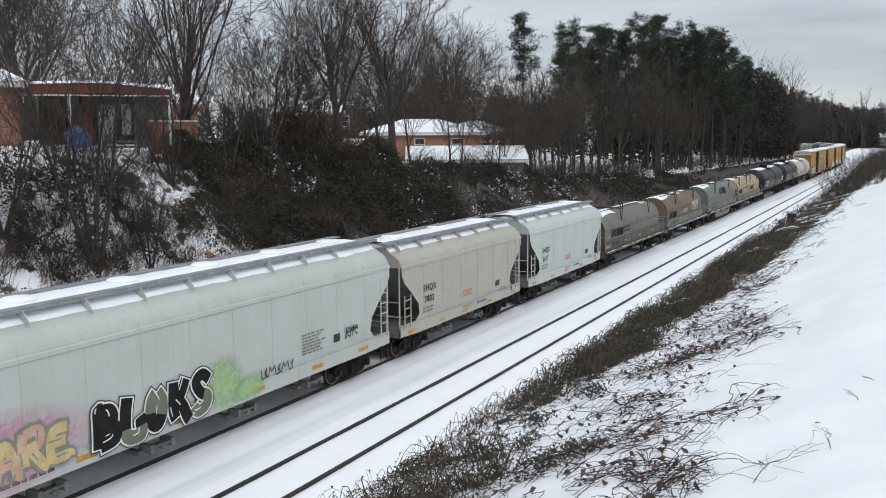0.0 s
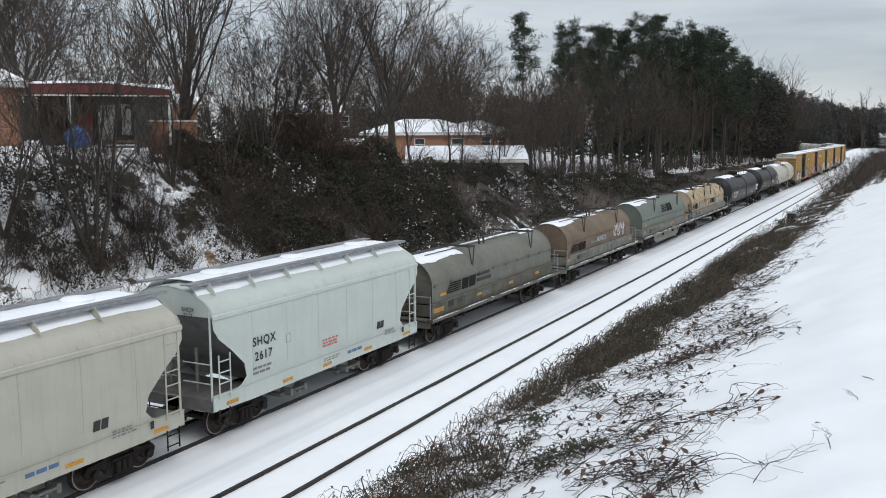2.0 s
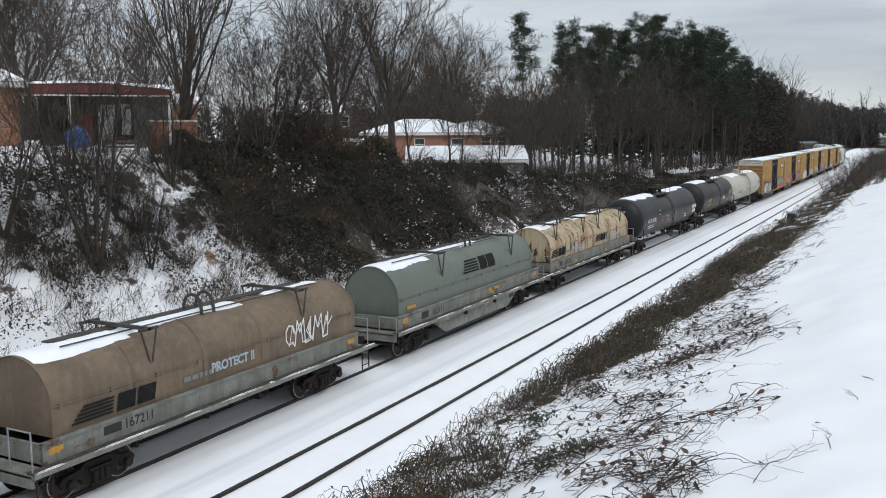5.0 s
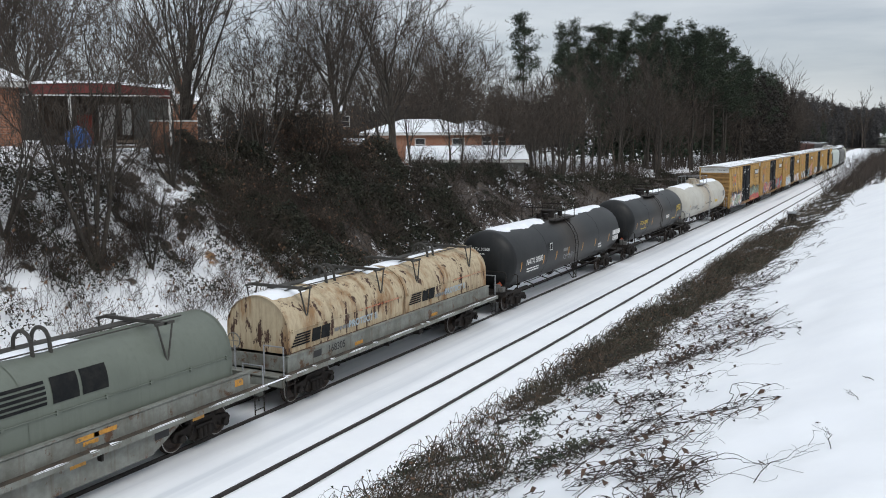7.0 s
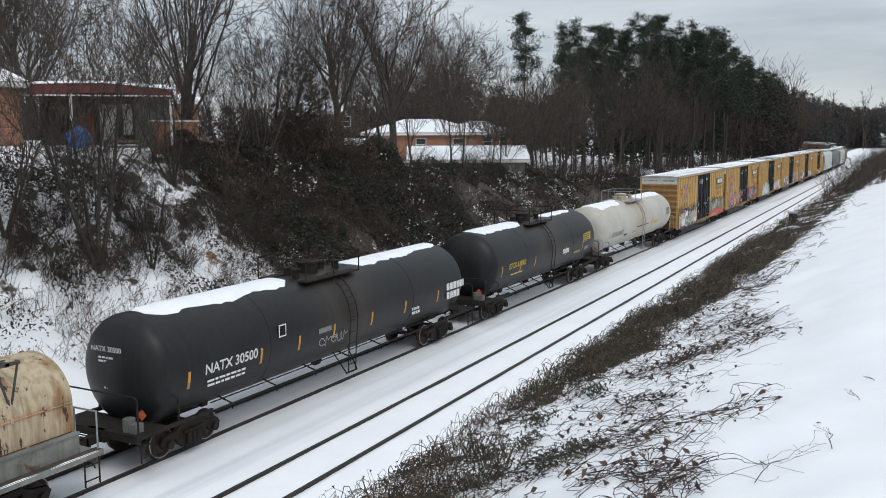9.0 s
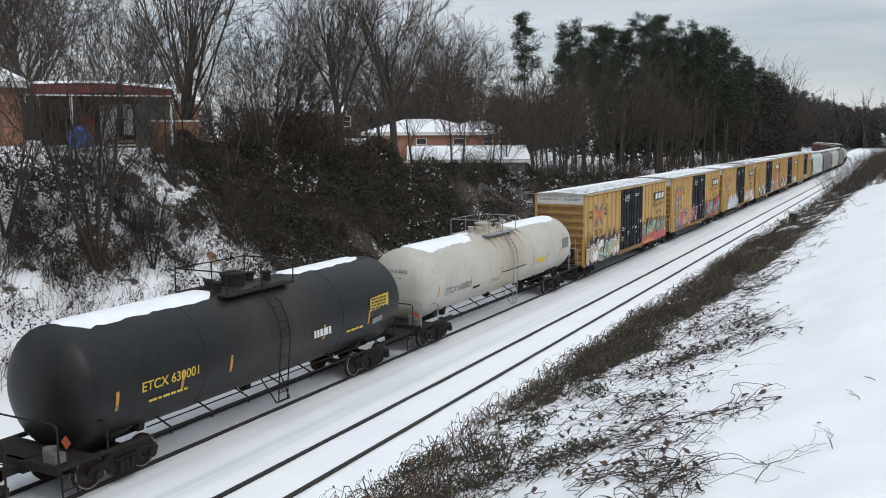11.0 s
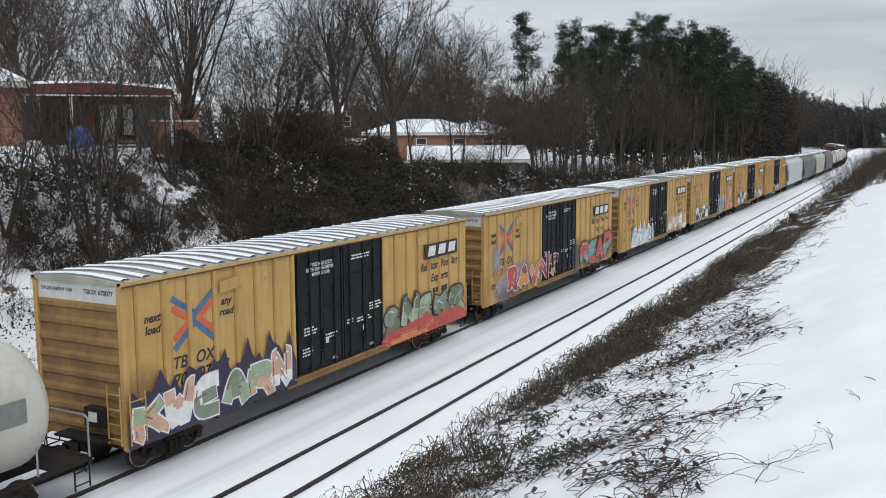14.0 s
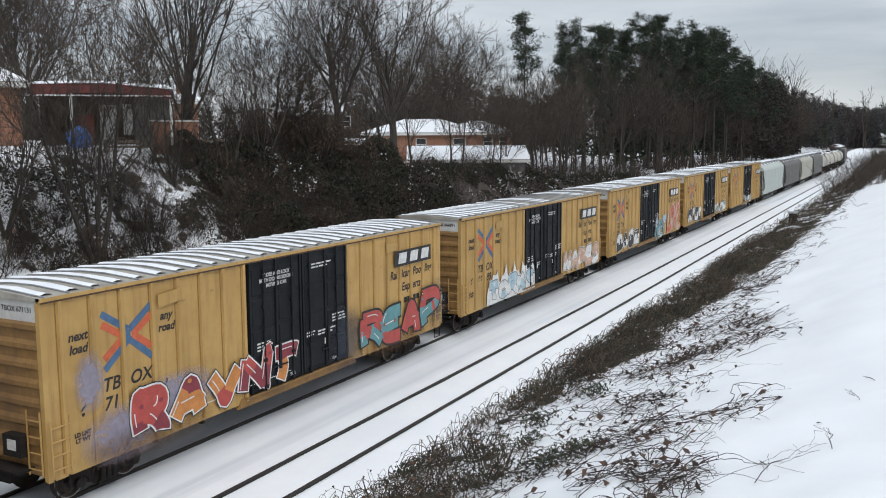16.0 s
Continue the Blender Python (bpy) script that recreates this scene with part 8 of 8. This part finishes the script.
car, half = tank_car(139.2, 154.4, "tank_black", "black tank car with gold lettering and snow along its top", 1.57, 2.48, ((-6.8, -1.6, -20, 22), (2.0, 6.4, -18, 12)), 13,
                     (-6.4, -4.2, -2.3, 2.2, 4.9), (-3.3, 3.3))
curved_text(car, "ETCX 630001", -4.6, 95, 1.57, 2.48, 0.36, "gold_ink", 0.006)
bars(car, -5.4, 1.98, -1.545, 1.5, 1, "gold_ink", 0.06, 0.06, 2)
bars(car, 1.6, 2.36, -1.582, 0.9, 1, "chalk", 0.24, 0.06, 4, "notice")
plate(car, "notice", [(4.95, 2.40), (6.15, 2.46), (6.15, 2.92), (4.95, 2.86)], -1.58, "gold_ink", "gold lettered data panel")
for k in range(4):
    bars(car, 5.02, 2.83 - 0.11 * k, -1.588, 1.0, 1, "ink", 0.06, 0.03, 40 + k, "data_bar")
plate(car, "notice", [(5.1, 1.92), (5.75, 1.98), (5.75, 2.16), (5.1, 2.10)], -1.56, "grey_ink")
bars(car, 3.5, 2.0, -1.535, 1.1, 1, "gold_ink", 0.07, 0.05, 14)

car, half = tank_car(156.05, 173.25, "tank_white", "dirty white tank car with rust streaks at its dome", 1.50, 2.49, ((-7.6, -2.6, -26, 30), (1.8, 7.9, -24, 22), (-2.6, -1.9, -24, 8)), 23,
                     (-7.6, -4.6, -1.4, 2.6, 4.4, 6.3), (-5.1, -2.4, 2.5, 5.4), "roof_grey", True)
curved_text(car, "ETCX 630002", -5.85, 103, 1.50, 2.49, 0.40, "grey_ink", 0.008)
plate(car, "notice", [(3.0, 2.05), (4.0, 2.05), (4.0, 2.3), (3.0, 2.3)], -1.49, "gold_ink")
plate(car, "notice", [(6.6, 2.4), (7.5, 2.4), (7.5, 2.95), (6.6, 2.95)], -1.508, "grey_ink")
plate(car, "dark_strip", [(-1.3, 2.17), (1.5, 2.17), (1.5, 2.215), (-1.3, 2.215)], -1.492, "black", "thin dark line along the tank side")
end_bars(car, -half + 0.03, 0.45, 2.88, 0.8, 3, "grey_ink", 6)
plate(car, "notice", [(-4.3, 1.86), (-3.6, 1.88), (-3.55, 1.98), (-4.25, 1.96)], -1.40, "black")
bars(car, -2.4, 2.0, -1.435, 0.9, 2, "grey_ink", 0.035, 0.035, 8)
lettering(car, "ETCX 630002", -half + 0.05, 3.12, 0.0, 0.2, "grey_ink", 0.002, turn=-90)

W1 = ("spraywhite",)
GRAFF = [
    [(0.15, 6.6, 0.92, 2.2, "night", ("sage", "peach", "spraywhite", "moss"), "spraywhite", ("purple", "maroon"), "KWEARN"), (11.9, 18.3, 0.92, 1.45, "scarlet", ("scarlet", "tangerine"), "scarlet", ("scarlet", "maroon"), "EL"),
     (11.9, 18.3, 1.15, 2.5, None, ("moss", "olive_spray", "sage"), "night", ("ink", "spraywhite"), "SNEKR")],
    [(2.4, 9.0, 0.95, 2.3, None, ("scarlet", "maroon", "tangerine"), "spraywhite", ("ink", "spraywhite"), "RAVNI"), (12.6, 18.3, 0.95, 2.6, None, ("scarlet", "teal", "scarlet"), "ink", ("ink", "spraywhite"), "REAP")],
    [(2.6, 8.0, 0.95, 2.0, "spraywhite", ("sky", "spraywhite"), "grey_ink", W1, "TORKS"), (12.2, 18.2, 0.95, 2.2, None, ("peach", "spraywhite"), "grey_ink", W1, "NAPES")],
    [(1.5, 6.6, 1.0, 2.2, None, ("spraywhite", "ink"), "ink", W1, "BASE"), (10.8, 13.8, 0.9, 2.6, None, ("sky", "teal"), "ink", W1, "SET"), (14.5, 18.3, 1.0, 3.0, None, ("peach", "orange_ink"), "red_ink", W1, "LOVE")],
    [(1.0, 6.0, 1.0, 2.2, None, ("ink", "spraywhite"), "ink", W1, "RISE"), (12.0, 17.0, 1.0, 2.0, None, ("spraywhite", "moss"), "ink", W1, "KNOB")],
    [(7.0, 12.0, 0.9, 1.8, None, ("spraywhite", "sky"), "ink", W1, "TAPE")]]
HAZES = [[(0.6, 2.0, 0.9, 1.1, "haze_rust"), (3.0, 1.2, 2.6, 0.5, "haze_rust"), (15.2, 1.1, 3.0, 0.5, "haze_rust")],
         [(2.2, 1.45, 1.5, 0.8, "haze_lilac"), (4.0, 1.9, 1.6, 0.7, "haze_lilac"), (3.0, 1.1, 2.6, 0.5, "haze_rust"), (15.2, 1.1, 3.0, 0.5, "haze_rust"), (11.9, 1.7, 1.2, 1.3, "haze_dark"), (18.2, 1.9, 0.9, 1.1, "haze_dark"), (1.2, 2.9, 0.5, 0.8, "haze_lilac")]]
for i, number in enumerate(("670077", "671131", "666891", "660214", "661905", "662340")):
    boxcar(174.83 + 20.54 * i, "ochre yellow double-door boxcar with graffiti and a snow-streaked roof", number, GRAFF[i], 11 + i, i < 3, HAZES[i] if i < 2 else ())

hopper(298.9, 317.2, "pale_paint", "pale grey covered hopper far down the train", 1.1, 3, 2.5, False)
for left, right, mat in ((319.0, 337.0, "end_grey"), (338.8, 356.0, "cream_paint"), (357.8, 374.5, "end_grey")):
    hopper(left, right, mat, "grey covered hopper far down the train", 1.05, 3, 2.5, False)
for left, right in ((376.5, 393.0), (395.5, 412.0), (414.5, 431.0)):
    tank_car(left, right, "tank_white", "white tank car far down the train", 1.45, 2.62, ((-6, 6, -20, 20),), 5, (), (), "black", False, False)
hopper(433.0, 450.0, "end_grey", "grey covered hopper far down the train", 1.1, 3, 2.5, False)
M["rust_car"] = material("rust_red_hopper", (0.16, 0.065, 0.045), (0.11, 0.05, 0.035), rough=0.8, scale=1.0)
for left in (451.8, 470.3, 488.8):
    hopper(left, left + 16.8, "rust_car", "rust red covered hopper far down the train", 1.05, 3, 2.5, False)


def motions():
    for car, s in TRAIN:
        walk(car, [(0.5 * k, line_pose(s - SPEED * 0.5 * k)) for k in range(33)])
    turn = math.degrees(SPEED / FPS / 0.42)
    for wheel, x in WHEELS:
        walk(wheel, [(k / FPS, pose(x, 0, 0.42, 0, -turn * k, 0)) for k in range(481)])


motions()
